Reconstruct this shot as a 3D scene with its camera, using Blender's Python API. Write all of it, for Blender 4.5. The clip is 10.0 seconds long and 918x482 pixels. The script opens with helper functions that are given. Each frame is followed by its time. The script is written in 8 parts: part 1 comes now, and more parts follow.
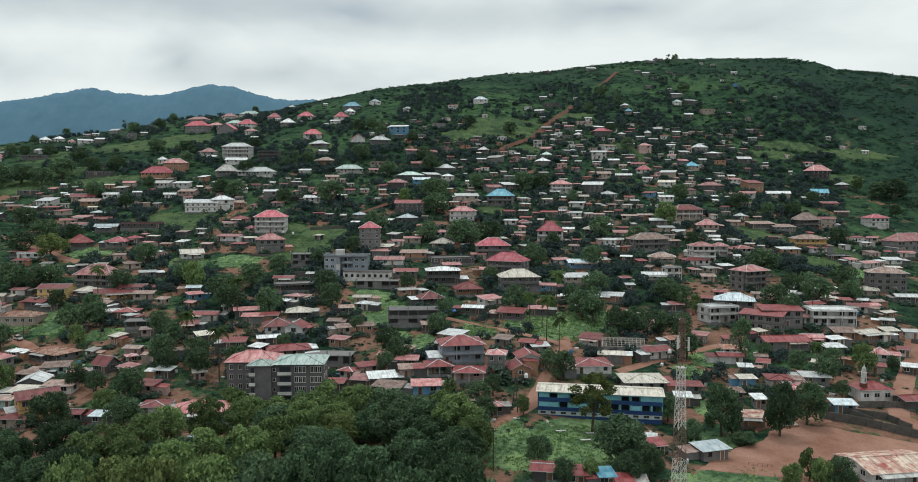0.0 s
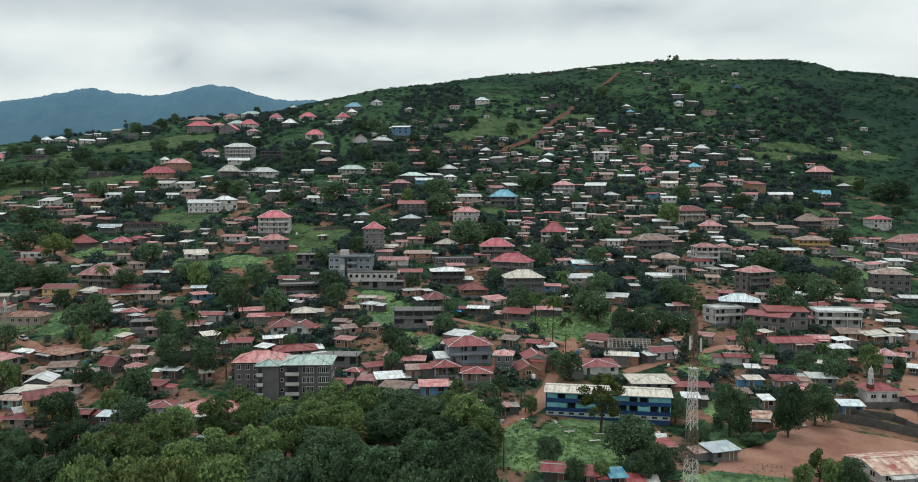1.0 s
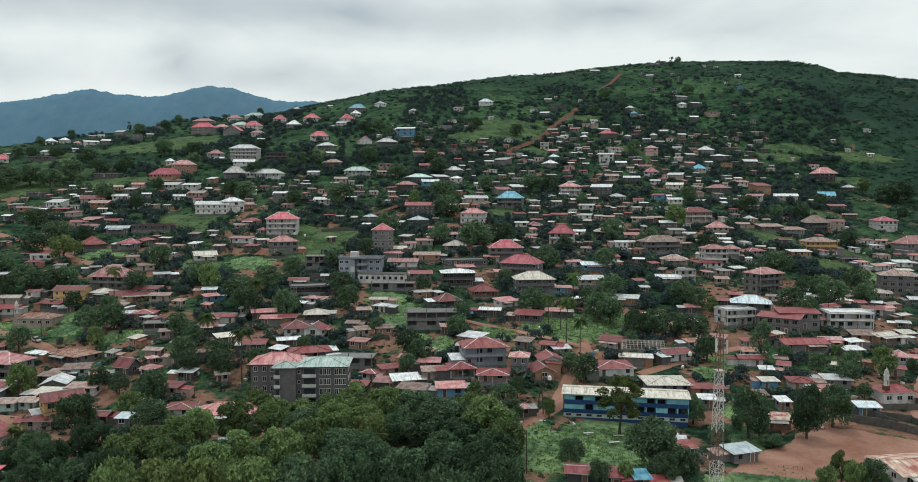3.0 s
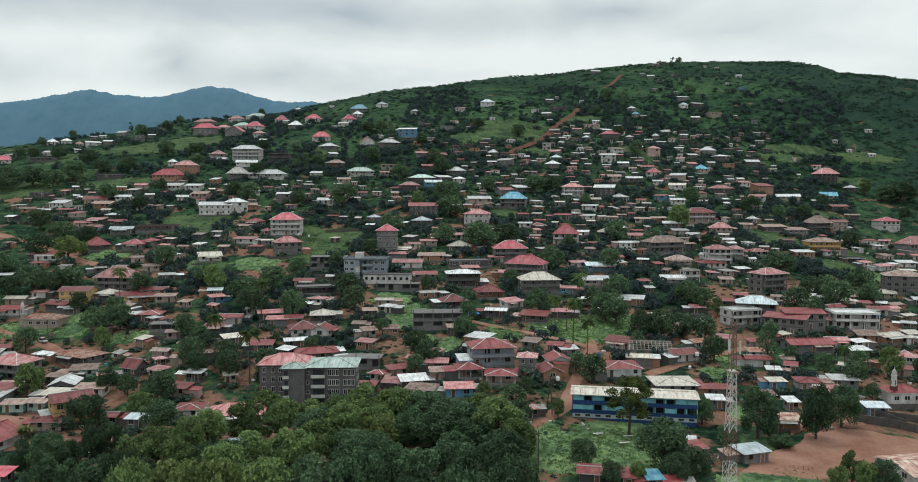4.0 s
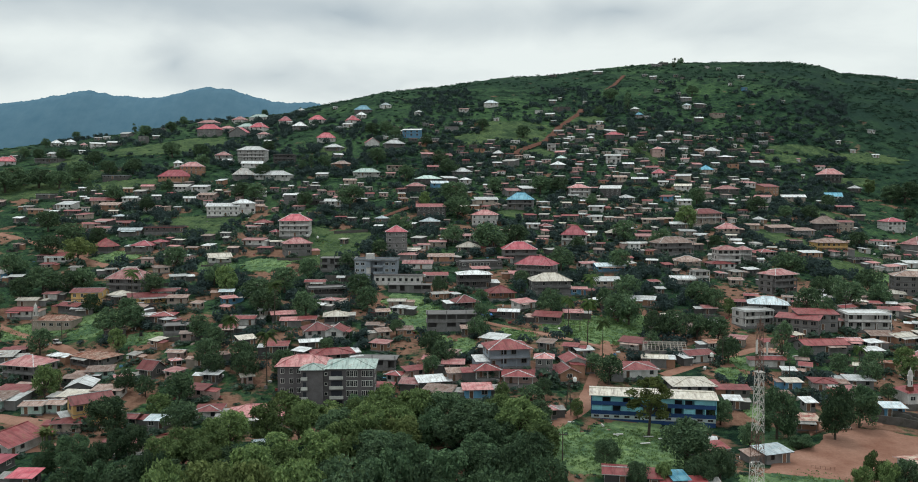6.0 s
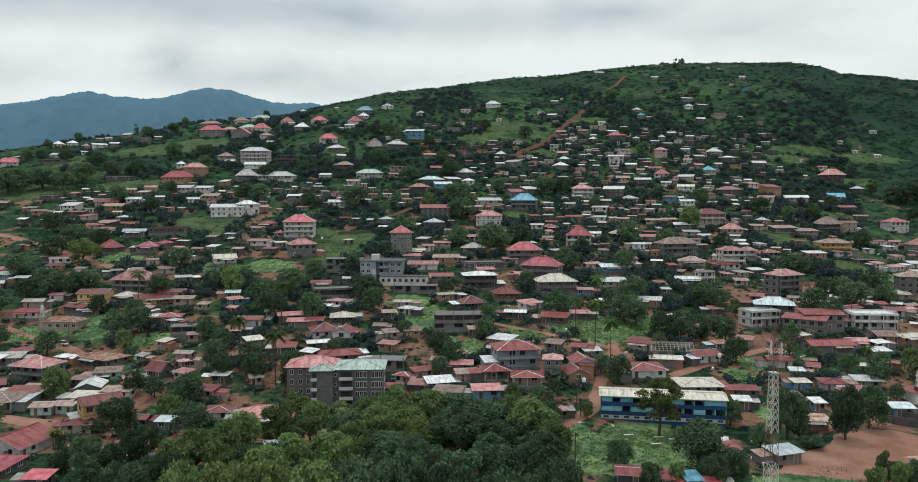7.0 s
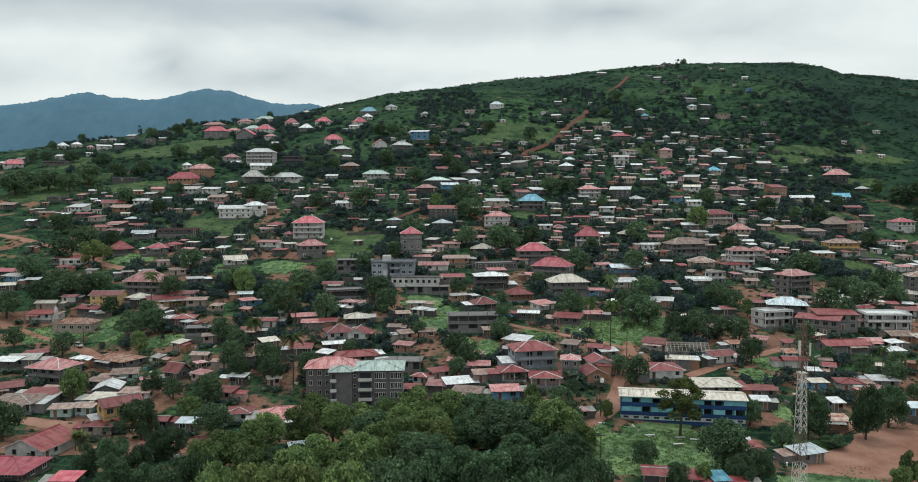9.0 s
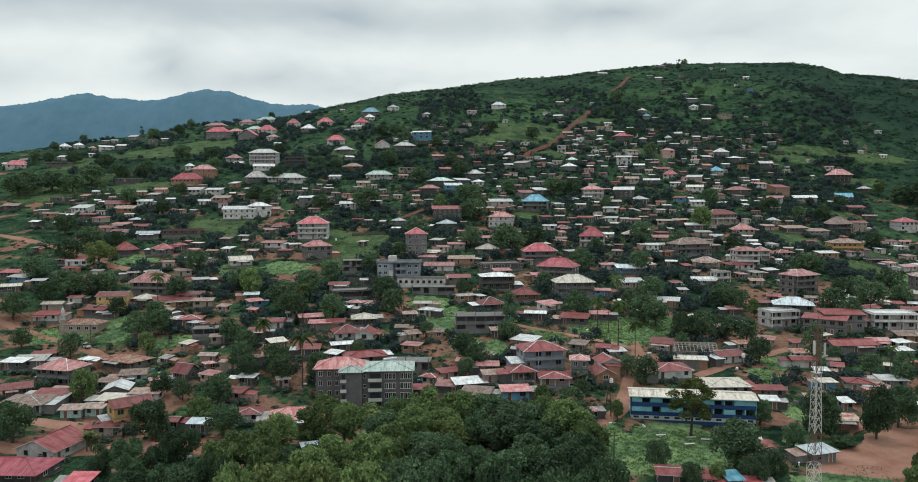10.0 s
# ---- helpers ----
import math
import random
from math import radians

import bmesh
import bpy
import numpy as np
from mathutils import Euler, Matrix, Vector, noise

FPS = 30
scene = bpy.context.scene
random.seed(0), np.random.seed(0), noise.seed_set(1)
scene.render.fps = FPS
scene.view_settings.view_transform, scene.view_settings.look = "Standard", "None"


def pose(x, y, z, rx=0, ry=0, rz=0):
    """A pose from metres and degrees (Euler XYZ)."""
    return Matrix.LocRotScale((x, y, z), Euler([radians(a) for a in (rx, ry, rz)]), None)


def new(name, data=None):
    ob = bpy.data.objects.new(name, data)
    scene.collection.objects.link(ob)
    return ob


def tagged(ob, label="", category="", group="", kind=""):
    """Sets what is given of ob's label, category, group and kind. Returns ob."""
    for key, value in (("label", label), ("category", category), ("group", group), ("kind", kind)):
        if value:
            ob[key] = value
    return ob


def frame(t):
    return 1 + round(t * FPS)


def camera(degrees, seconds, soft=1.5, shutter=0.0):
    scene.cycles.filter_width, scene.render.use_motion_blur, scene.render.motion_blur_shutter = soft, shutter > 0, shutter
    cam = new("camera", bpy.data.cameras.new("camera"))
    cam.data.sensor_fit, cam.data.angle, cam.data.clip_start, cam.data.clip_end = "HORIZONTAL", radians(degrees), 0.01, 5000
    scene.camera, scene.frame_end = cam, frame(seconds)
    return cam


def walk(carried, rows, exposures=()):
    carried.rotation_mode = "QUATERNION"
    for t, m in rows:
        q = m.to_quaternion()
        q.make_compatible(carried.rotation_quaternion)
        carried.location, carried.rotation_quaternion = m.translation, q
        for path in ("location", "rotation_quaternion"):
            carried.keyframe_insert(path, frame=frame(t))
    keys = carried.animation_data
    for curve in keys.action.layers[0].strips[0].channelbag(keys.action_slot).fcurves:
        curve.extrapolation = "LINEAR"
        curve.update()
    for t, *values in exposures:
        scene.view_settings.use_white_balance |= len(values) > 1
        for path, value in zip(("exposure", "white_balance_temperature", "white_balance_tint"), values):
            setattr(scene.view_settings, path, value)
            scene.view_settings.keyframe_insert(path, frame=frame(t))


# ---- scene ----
# World, sun and exposure: a bright, evenly clouded day.
cam = camera(62.0, 10.0, soft=0.95)
PATH = [
    (0.0, pose(-0.00, 0.00, 60.00, 85.967, 0.000, 0.000)),
    (0.5, pose(-1.25, -0.08, 60.00, 85.997, -0.059, -0.040)),
    (1.0, pose(-2.52, -0.19, 60.03, 86.012, -0.087, -0.062)),
    (1.5, pose(-3.76, -0.29, 60.12, 86.035, -0.092, -0.097)),
    (2.0, pose(-5.11, -0.39, 60.16, 86.048, -0.085, -0.113)),
    (2.5, pose(-6.42, -0.46, 60.22, 86.076, -0.092, -0.128)),
    (4.0, pose(-10.45, -0.87, 60.42, 86.124, -0.063, -0.224)),
    (4.5, pose(-11.83, -1.05, 60.48, 86.145, -0.061, -0.243)),
    (5.0, pose(-13.23, -1.20, 60.59, 86.154, -0.044, -0.269)),
    (5.5, pose(-14.67, -1.36, 60.69, 86.151, -0.025, -0.311)),
    (7.0, pose(-19.04, -1.72, 60.88, 86.201, 0.034, -0.406)),
    (7.5, pose(-20.52, -1.83, 60.93, 86.214, 0.062, -0.429)),
    (8.0, pose(-22.01, -1.94, 60.97, 86.224, 0.087, -0.456)),
    (8.5, pose(-23.48, -2.06, 61.03, 86.227, 0.108, -0.489)),
    (9.0, pose(-24.94, -2.20, 61.12, 86.234, 0.143, -0.522)),
    (9.5, pose(-26.45, -2.33, 61.17, 86.238, 0.170, -0.551)),
    (10.0, pose(-28.00, -2.45, 61.19, 86.261, 0.210, -0.590)),
]
walk(cam, PATH)

SUN_HEIGHT, SUN_TURN = 72.0, -25.0
world = bpy.data.worlds.new("overcast_sky")
scene.world = world
world.use_nodes = True
wn, wl = world.node_tree.nodes, world.node_tree.links
wn.clear()
sky = wn.new("ShaderNodeTexSky")
sky.sky_type, sky.sun_disc = "NISHITA", False
sky.sun_elevation, sky.sun_rotation = radians(SUN_HEIGHT), radians(SUN_TURN)
sky_dim = wn.new("ShaderNodeVectorMath")
sky_dim.operation, sky_dim.inputs[3].default_value = "SCALE", 0.10
wl.new(sky.outputs[0], sky_dim.inputs[0])
wco = wn.new("ShaderNodeTexCoord")


def sky_math(op, a, b=None, clamp=False):
    m = wn.new("ShaderNodeMath")
    m.operation, m.use_clamp = op, clamp
    for slot, value in ((0, a), (1, b)):
        if isinstance(value, (int, float)):
            m.inputs[slot].default_value = value
        elif value is not None:
            wl.new(value, m.inputs[slot])
    return m.outputs[0]


def sky_noise(scale, detail, rough, stretch, where):
    wmap = wn.new("ShaderNodeMapping")
    wmap.inputs["Location"].default_value, wmap.inputs["Scale"].default_value = where, stretch
    wl.new(wco.outputs["Generated"], wmap.inputs[0])
    c = wn.new("ShaderNodeTexNoise")
    c.inputs["Scale"].default_value, c.inputs["Detail"].default_value, c.inputs["Roughness"].default_value = scale, detail, rough
    c.inputs["Distortion"].default_value = 0.35
    wl.new(wmap.outputs[0], c.inputs["Vector"])
    return c


# Cloud banks: heading east, height, half width, half height, depth of grey.
CLOUDS = ((-0.42, 0.226, 0.32, 0.032, 0.80), (-0.15, 0.212, 0.22, 0.030, 0.62), (-0.335, 0.155, 0.04, 0.045, 0.62), (-0.22, 0.142, 0.15, 0.040, 0.66), (-0.53, 0.125, 0.14, 0.030, 0.50),
          (0.20, 0.212, 0.17, 0.034, 0.80), (0.32, 0.180, 0.14, 0.022, 0.30), (-0.06, 0.128, 0.20, 0.020, 0.25), (0.02, 0.26, 0.32, 0.020, 0.35), (0.50, 0.240, 0.12, 0.02, 0.25))
billow = sky_noise(5.0, 3.0, 0.5, (1.0, 1.0, 1.8), (0.3, 0.1, 0.7))
bend = wn.new("ShaderNodeVectorMath")
bend.operation, bend.inputs[1].default_value, bend.inputs[2].default_value = "MULTIPLY_ADD", (0.20, 0.0, 0.075), (-0.10, 0.0, -0.0375)
wl.new(billow.outputs["Color"], bend.inputs[0])
drift = wn.new("ShaderNodeVectorMath")
drift.operation = "ADD"
wl.new(wco.outputs["Generated"], drift.inputs[0])
wl.new(bend.outputs[0], drift.inputs[1])
bank = None
for cx, cz, rx, rz, deep in CLOUDS:
    place = wn.new("ShaderNodeMapping")
    place.vector_type = "POINT"
    place.inputs["Location"].default_value, place.inputs["Scale"].default_value = (-cx / (1.7 * rx), 0, -cz / (1.7 * rz)), (1 / (1.7 * rx), 0, 1 / (1.7 * rz))
    wl.new(drift.outputs[0], place.inputs[0])
    puff = wn.new("ShaderNodeTexGradient")
    puff.gradient_type = "QUADRATIC_SPHERE"
    wl.new(place.outputs[0], puff.inputs[0])
    amount = sky_math("MULTIPLY", puff.outputs["Fac"], deep)
    bank = amount if bank is None else sky_math("ADD", bank, amount)
wisps = sky_noise(4.5, 8.0, 0.55, (1.0, 1.0, 2.6), (0.55, 0.0, 0.28))
shade = sky_math("ADD", bank, sky_math("MULTIPLY", sky_math("SUBTRACT", 0.47, wisps.outputs["Fac"]), 0.85))
cramp = wn.new("ShaderNodeValToRGB")
ce = cramp.color_ramp.elements
ce[0].position, ce[0].color = 0.0, (0.845, 0.908, 0.888, 1)
ce[1].position, ce[1].color = 0.85, (0.46, 0.535, 0.575, 1)
mid = ce.new(0.36)
mid.color = (0.66, 0.725, 0.735, 1)
wl.new(shade, cramp.inputs[0])
cover = wn.new("ShaderNodeMix")
cover.data_type = "RGBA"
cover.inputs[0].default_value = 0.94
wl.new(sky_dim.outputs[0], cover.inputs[6])
wl.new(cramp.outputs[0], cover.inputs[7])
# An overcast sky is brighter overhead than near the horizon.
aloft = wn.new("ShaderNodeSeparateXYZ")
wl.new(wco.outputs["Generated"], aloft.inputs[0])
lift = wn.new("ShaderNodeMapRange")
lift.inputs["From Min"].default_value, lift.inputs["From Max"].default_value = 0.26, 1.0
lift.inputs["To Min"].default_value, lift.inputs["To Max"].default_value = 1.0, 1.42
wl.new(aloft.outputs[2], lift.inputs[0])
wbg = wn.new("ShaderNodeBackground")
wl.new(lift.outputs[0], wbg.inputs[1])
wl.new(cover.outputs[2], wbg.inputs[0])
wout = wn.new("ShaderNodeOutputWorld")
wl.new(wbg.outputs[0], wout.inputs[0])

sun = new("sun", bpy.data.lights.new("sun", "SUN"))
sun.data.energy, sun.data.angle, sun.data.color = 0.85, radians(14), (1.0, 0.98, 0.95)
sun.matrix_world = pose(0, 0, 300, 90 - SUN_HEIGHT, 0, 180 - SUN_TURN)


# ---- materials ----
def material(name, rough=0.85):
    m = bpy.data.materials.new(name)
    m.use_nodes = True
    b = m.node_tree.nodes["Principled BSDF"]
    b.inputs["Roughness"].default_value = rough
    b.inputs["Specular IOR Level"].default_value = 0.25
    return m, m.node_tree.nodes, m.node_tree.links, b


def noise_of(nodes, links, scale, detail=4.0, where="Object", rough=0.6):
    n = nodes.new("ShaderNodeTexNoise")
    n.inputs["Scale"].default_value, n.inputs["Detail"].default_value, n.inputs["Roughness"].default_value = scale, detail, rough
    if where == "Position":
        links.new(nodes.new("ShaderNodeNewGeometry").outputs["Position"], n.inputs["Vector"])
    else:
        links.new(nodes.new("ShaderNodeTexCoord").outputs[where], n.inputs["Vector"])
    return n.outputs["Fac"]


def ramp_of(nodes, links, fac, stops):
    r = nodes.new("ShaderNodeValToRGB")
    e = r.color_ramp.elements
    e[0].position, e[0].color = stops[0][0], (*stops[0][1], 1)
    e[1].position, e[1].color = stops[-1][0], (*stops[-1][1], 1)
    for p, c in stops[1:-1]:
        e.new(p).color = (*c, 1)
    links.new(fac, r.inputs[0])
    return r.outputs[0]


def mix_of(nodes, links, fac, a, b, how="MIX"):
    m = nodes.new("ShaderNodeMix")
    m.data_type, m.blend_type = "RGBA", how
    for slot, value in ((0, fac), (6, a), (7, b)):
        if isinstance(value, (int, float)):
            m.inputs[slot].default_value = value
        elif isinstance(value, tuple):
            m.inputs[slot].default_value = (*value, 1)
        else:
            links.new(value, m.inputs[slot])
    return m.outputs[2]


def vary(nodes, links, colour, low=0.75, high=1.2):
    """Each object a little lighter or darker than the next."""
    info = nodes.new("ShaderNodeObjectInfo")
    r = nodes.new("ShaderNodeMapRange")
    r.inputs["To Min"].default_value, r.inputs["To Max"].default_value = low, high
    links.new(info.outputs["Random"], r.inputs[0])
    s = nodes.new("ShaderNodeVectorMath")
    s.operation = "SCALE"
    links.new(colour, s.inputs[0])
    links.new(r.outputs[0], s.inputs[3])
    return s.outputs[0]


def bump_of(nodes, links, bsdf, height, strength=0.4, distance=0.05):
    b = nodes.new("ShaderNodeBump")
    b.inputs["Strength"].default_value, b.inputs["Distance"].default_value = strength, distance
    links.new(height, b.inputs["Height"])
    links.new(b.outputs[0], bsdf.inputs["Normal"])


def sheet_roof(name, colour, faded, rust=0.2, rough=0.5):
    """Corrugated sheets: rows of sheets that differ, fading, rust runs and ribs."""
    m, n, l, b = material(name, rough)
    co = n.new("ShaderNodeTexCoord").outputs["Object"]
    sheet = n.new("ShaderNodeTexBrick")
    sheet.inputs["Scale"].default_value, sheet.inputs["Mortar Size"].default_value = 1.0, 0.012
    sheet.inputs["Brick Width"].default_value, sheet.inputs["Row Height"].default_value = 0.9, 2.6
    sheet.inputs["Color1"].default_value, sheet.inputs["Color2"].default_value = (*colour, 1), (*[0.40 * c + 0.60 * f for c, f in zip(colour, faded)], 1)
    sheet.inputs["Mortar"].default_value = (*[0.5 * c for c in colour], 1)
    l.new(co, sheet.inputs["Vector"])
    worn = mix_of(n, l, ramp_of(n, l, noise_of(n, l, 0.42), [(0.45, (0, 0, 0)), (0.62, (1, 1, 1))]), sheet.outputs[0], faded)
    spots = ramp_of(n, l, noise_of(n, l, 0.7, 8.0, rough=0.7), [(0.63 - 0.35 * rust, (0, 0, 0)), (0.74 - 0.25 * rust, (1, 1, 1))])
    worn = mix_of(n, l, spots, worn, (0.17, 0.075, 0.045))
    runs = n.new("ShaderNodeMapping")
    runs.inputs["Scale"].default_value = (1.0, 0.13, 0.13)
    l.new(co, runs.inputs[0])
    streak = n.new("ShaderNodeTexNoise")
    streak.inputs["Scale"].default_value, streak.inputs["Detail"].default_value, streak.inputs["Roughness"].default_value = 1.5, 6.0, 0.7
    l.new(runs.outputs[0], streak.inputs["Vector"])
    worn = mix_of(n, l, 1.0, worn, ramp_of(n, l, streak.outputs["Fac"], [(0.34, (0.48, 0.45, 0.45)), (0.50, (1, 1, 1)), (0.68, (1.16, 1.19, 1.21))]), "MULTIPLY")
    l.new(vary(n, l, worn, 0.62, 1.18), b.inputs["Base Color"])
    wave = n.new("ShaderNodeTexWave")
    wave.inputs["Scale"].default_value = 2.2
    l.new(co, wave.inputs["Vector"])
    bump_of(n, l, b, wave.outputs["Fac"], 0.25, 0.03)
    return m


def render_wall(name, colour, dirt=0.35):
    """Painted or bare plaster with streaks and damp patches."""
    m, n, l, b = material(name, 0.9)
    patch = ramp_of(n, l, noise_of(n, l, 0.5, 6.0), [(0.38, (1, 1, 1)), (0.75, (1 - dirt, 1 - dirt, 1 - 1.1 * dirt))])
    c = mix_of(n, l, 1.0, colour, patch, "MULTIPLY")
    fine = ramp_of(n, l, noise_of(n, l, 5.0), [(0.3, (0.85, 0.85, 0.85)), (0.7, (1.05, 1.05, 1.05))])
    c = mix_of(n, l, 1.0, c, fine, "MULTIPLY")
    l.new(vary(n, l, c, 0.8, 1.12), b.inputs["Base Color"])
    bump_of(n, l, b, noise_of(n, l, 9.0), 0.3, 0.02)
    return m


ROOFS = {
    "red": sheet_roof("red_sheet", (0.40, 0.050, 0.080), (0.47, 0.135, 0.160), 0.04),
    "magenta": sheet_roof("crimson_sheet", (0.36, 0.05, 0.085), (0.44, 0.11, 0.14), 0.05),
    "pink": sheet_roof("faded_pink_sheet", (0.37, 0.112, 0.118), (0.49, 0.270, 0.262), 0.14),
    "maroon": sheet_roof("dark_red_sheet", (0.20, 0.032, 0.038), (0.255, 0.078, 0.080), 0.22),
    "white": sheet_roof("bright_zinc_sheet", (0.5, 0.52, 0.525), (0.66, 0.69, 0.70), 0.06, 0.4),
    "grey": sheet_roof("dull_zinc_sheet", (0.30, 0.30, 0.29), (0.42, 0.42, 0.40), 0.25, 0.5),
    "blue": sheet_roof("blue_sheet", (0.07, 0.27, 0.40), (0.17, 0.40, 0.50), 0.05),
    "teal": sheet_roof("pale_green_sheet", (0.34, 0.50, 0.47), (0.52, 0.62, 0.58), 0.08),
    "ice": sheet_roof("pale_blue_zinc_sheet", (0.42, 0.52, 0.57), (0.58, 0.65, 0.68), 0.1),
    "rust": sheet_roof("rusty_tan_sheet", (0.25, 0.16, 0.13), (0.39, 0.31, 0.28), 0.32, 0.7),
    "oxide": sheet_roof("rust_red_sheet", (0.27, 0.085, 0.05), (0.46, 0.33, 0.27), 0.45, 0.75),
    "striped": sheet_roof("patched_red_and_cream_sheet", (0.30, 0.075, 0.06), (0.56, 0.47, 0.38), 0.12, 0.6),
    "sage": sheet_roof("dull_grey_green_sheet", (0.26, 0.36, 0.34), (0.38, 0.46, 0.43), 0.12),
    "cream": sheet_roof("cream_sheet", (0.48, 0.44, 0.37), (0.58, 0.55, 0.49), 0.12),
    "brown": sheet_roof("brown_sheet", (0.15, 0.105, 0.09), (0.24, 0.18, 0.16), 0.2),
}
WALLS = {
    "white": render_wall("white_plaster", (0.60, 0.59, 0.59), 0.5),
    "grey": render_wall("bare_cement", (0.19, 0.186, 0.19), 0.4),
    "cream": render_wall("cream_plaster", (0.38, 0.32, 0.28), 0.35),
    "orange": render_wall("orange_plaster", (0.34, 0.19, 0.13), 0.35),
    "blue": render_wall("blue_plaster", (0.12, 0.28, 0.44), 0.35),
    "dark": render_wall("dark_weathered_wall", (0.098, 0.094, 0.096), 0.4),
    "brown": render_wall("brown_paint", (0.14, 0.055, 0.042), 0.3),
    "yellow": render_wall("yellow_plaster", (0.58, 0.38, 0.16), 0.3),
    "pink": render_wall("pink_plaster", (0.45, 0.32, 0.30), 0.35),
    "slate": render_wall("blue_grey_plaster", (0.27, 0.31, 0.36), 0.35),
    "green": render_wall("dark_green_paint", (0.022, 0.085, 0.062), 0.3),
    "teal": render_wall("pale_teal_plaster", (0.38, 0.53, 0.50), 0.35),
}
SAID = {"striped": "patched red and cream", "red": "red", "magenta": "crimson", "pink": "faded pink", "maroon": "dark red", "white": "bright zinc", "grey": "dull zinc", "blue": "blue", "teal": "pale green",
        "ice": "pale blue zinc", "rust": "rusty tan", "oxide": "rust-red", "sage": "grey-green", "cream": "cream", "brown": "brown"}

glass_dark, n, l, b = material("shaded_window_glass", 0.25)
l.new(vary(n, l, ramp_of(n, l, noise_of(n, l, 2.0), [(0.3, (0.012, 0.014, 0.016)), (0.7, (0.035, 0.04, 0.045))]), 0.6, 1.3), b.inputs["Base Color"])
frame_white = render_wall("white_frame_paint", (0.60, 0.60, 0.58), 0.25)
frame_dull = render_wall("weathered_frame", (0.24, 0.22, 0.20), 0.35)
door_wood, n, l, b = material("door_timber", 0.7)
l.new(vary(n, l, ramp_of(n, l, noise_of(n, l, 3.0), [(0.3, (0.09, 0.05, 0.035)), (0.7, (0.19, 0.11, 0.075))]), 0.5, 1.5), b.inputs["Base Color"])

soil, n, l, b = material("grass_and_red_earth", 0.95)
# Grass greens are pushed bluer to carry the hillside's haze in the colour.
grass = ramp_of(n, l, noise_of(n, l, 0.30, 8.0, "Position", 0.75), [(0.34, (0.017, 0.034, 0.034)), (0.50, (0.035, 0.072, 0.042)), (0.66, (0.068, 0.122, 0.060))])
clumps = ramp_of(n, l, noise_of(n, l, 0.085, 7.0, "Position", 0.72), [(0.40, (0.30, 0.38, 0.42)), (0.49, (0.92, 0.95, 0.92)), (0.60, (1.22, 1.18, 1.05))])
grass = mix_of(n, l, 1.0, grass, clumps, "MULTIPLY")
fine_grass = ramp_of(n, l, noise_of(n, l, 1.4, 5.0, "Position", 0.75), [(0.40, (0.55, 0.6, 0.6)), (0.60, (1.2, 1.2, 1.15))])
grass = mix_of(n, l, 1.0, grass, fine_grass, "MULTIPLY")
broad = ramp_of(n, l, noise_of(n, l, 0.012, 5.0, "Position"), [(0.38, (0.50, 0.58, 0.64)), (0.50, (0.90, 0.93, 0.92)), (0.62, (1.35, 1.30, 1.12))])
grass = mix_of(n, l, 1.0, grass, broad, "MULTIPLY")
earth = ramp_of(n, l, noise_of(n, l, 0.5, 8.0, "Position", 0.7), [(0.3, (0.13, 0.070, 0.050)), (0.7, (0.27, 0.160, 0.116))])
place = n.new("ShaderNodeNewGeometry").outputs["Position"]
apart_xyz = n.new("ShaderNodeSeparateXYZ")
l.new(place, apart_xyz.inputs[0])
# Ground goes darker green across the right flank and along the crest.
flank = n.new("ShaderNodeMapRange")
flank.inputs["From Min"].default_value, flank.inputs["From Max"].default_value = 290.0, 430.0
l.new(apart_xyz.outputs[0], flank.inputs[0])
patchy = n.new("ShaderNodeMath")
patchy.operation = "MULTIPLY"
crest = n.new("ShaderNodeMapRange")
crest.inputs["From Min"].default_value, crest.inputs["From Max"].default_value = 900.0, 1000.0
crest.inputs["To Max"].default_value = 0.8
l.new(apart_xyz.outputs[1], crest.inputs[0])
western = n.new("ShaderNodeMapRange")
western.inputs["From Min"].default_value, western.inputs["From Max"].default_value = 230.0, 120.0
l.new(apart_xyz.outputs[0], western.inputs[0])
belt = n.new("ShaderNodeMath")
belt.operation = "MULTIPLY_ADD"
l.new(crest.outputs[0], belt.inputs[0])
l.new(western.outputs[0], belt.inputs[1])
l.new(flank.outputs[0], belt.inputs[2])
l.new(belt.outputs[0], patchy.inputs[0])
l.new(ramp_of(n, l, noise_of(n, l, 0.02, 6.0, "Position", 0.65), [(0.34, (0.3, 0.3, 0.3)), (0.55, (1, 1, 1))]), patchy.inputs[1])
darker_green = ramp_of(n, l, noise_of(n, l, 0.4, 7.0, "Position", 0.7), [(0.34, (0.007, 0.019, 0.017)), (0.68, (0.026, 0.058, 0.040))])
grass = mix_of(n, l, patchy.outputs[0], grass, darker_green)
town = n.new("ShaderNodeMapRange")
town.inputs["From Min"].default_value, town.inputs["From Max"].default_value = 250.0, 750.0
town.inputs["To Min"].default_value, town.inputs["To Max"].default_value = 0.075, -0.12
l.new(apart_xyz.outputs[1], town.inputs[0])
bare = n.new("ShaderNodeMath")
bare.operation = "ADD"
l.new(noise_of(n, l, 0.045, 6.0, "Position", 0.62), bare.inputs[0])
l.new(town.outputs[0], bare.inputs[1])
l.new(mix_of(n, l, ramp_of(n, l, bare.outputs[0], [(0.54, (0, 0, 0)), (0.60, (1, 1, 1))]), grass, earth), b.inputs["Base Color"])
bump_of(n, l, b, noise_of(n, l, 1.2, 8.0, "Position", 0.7), 0.9, 0.5)

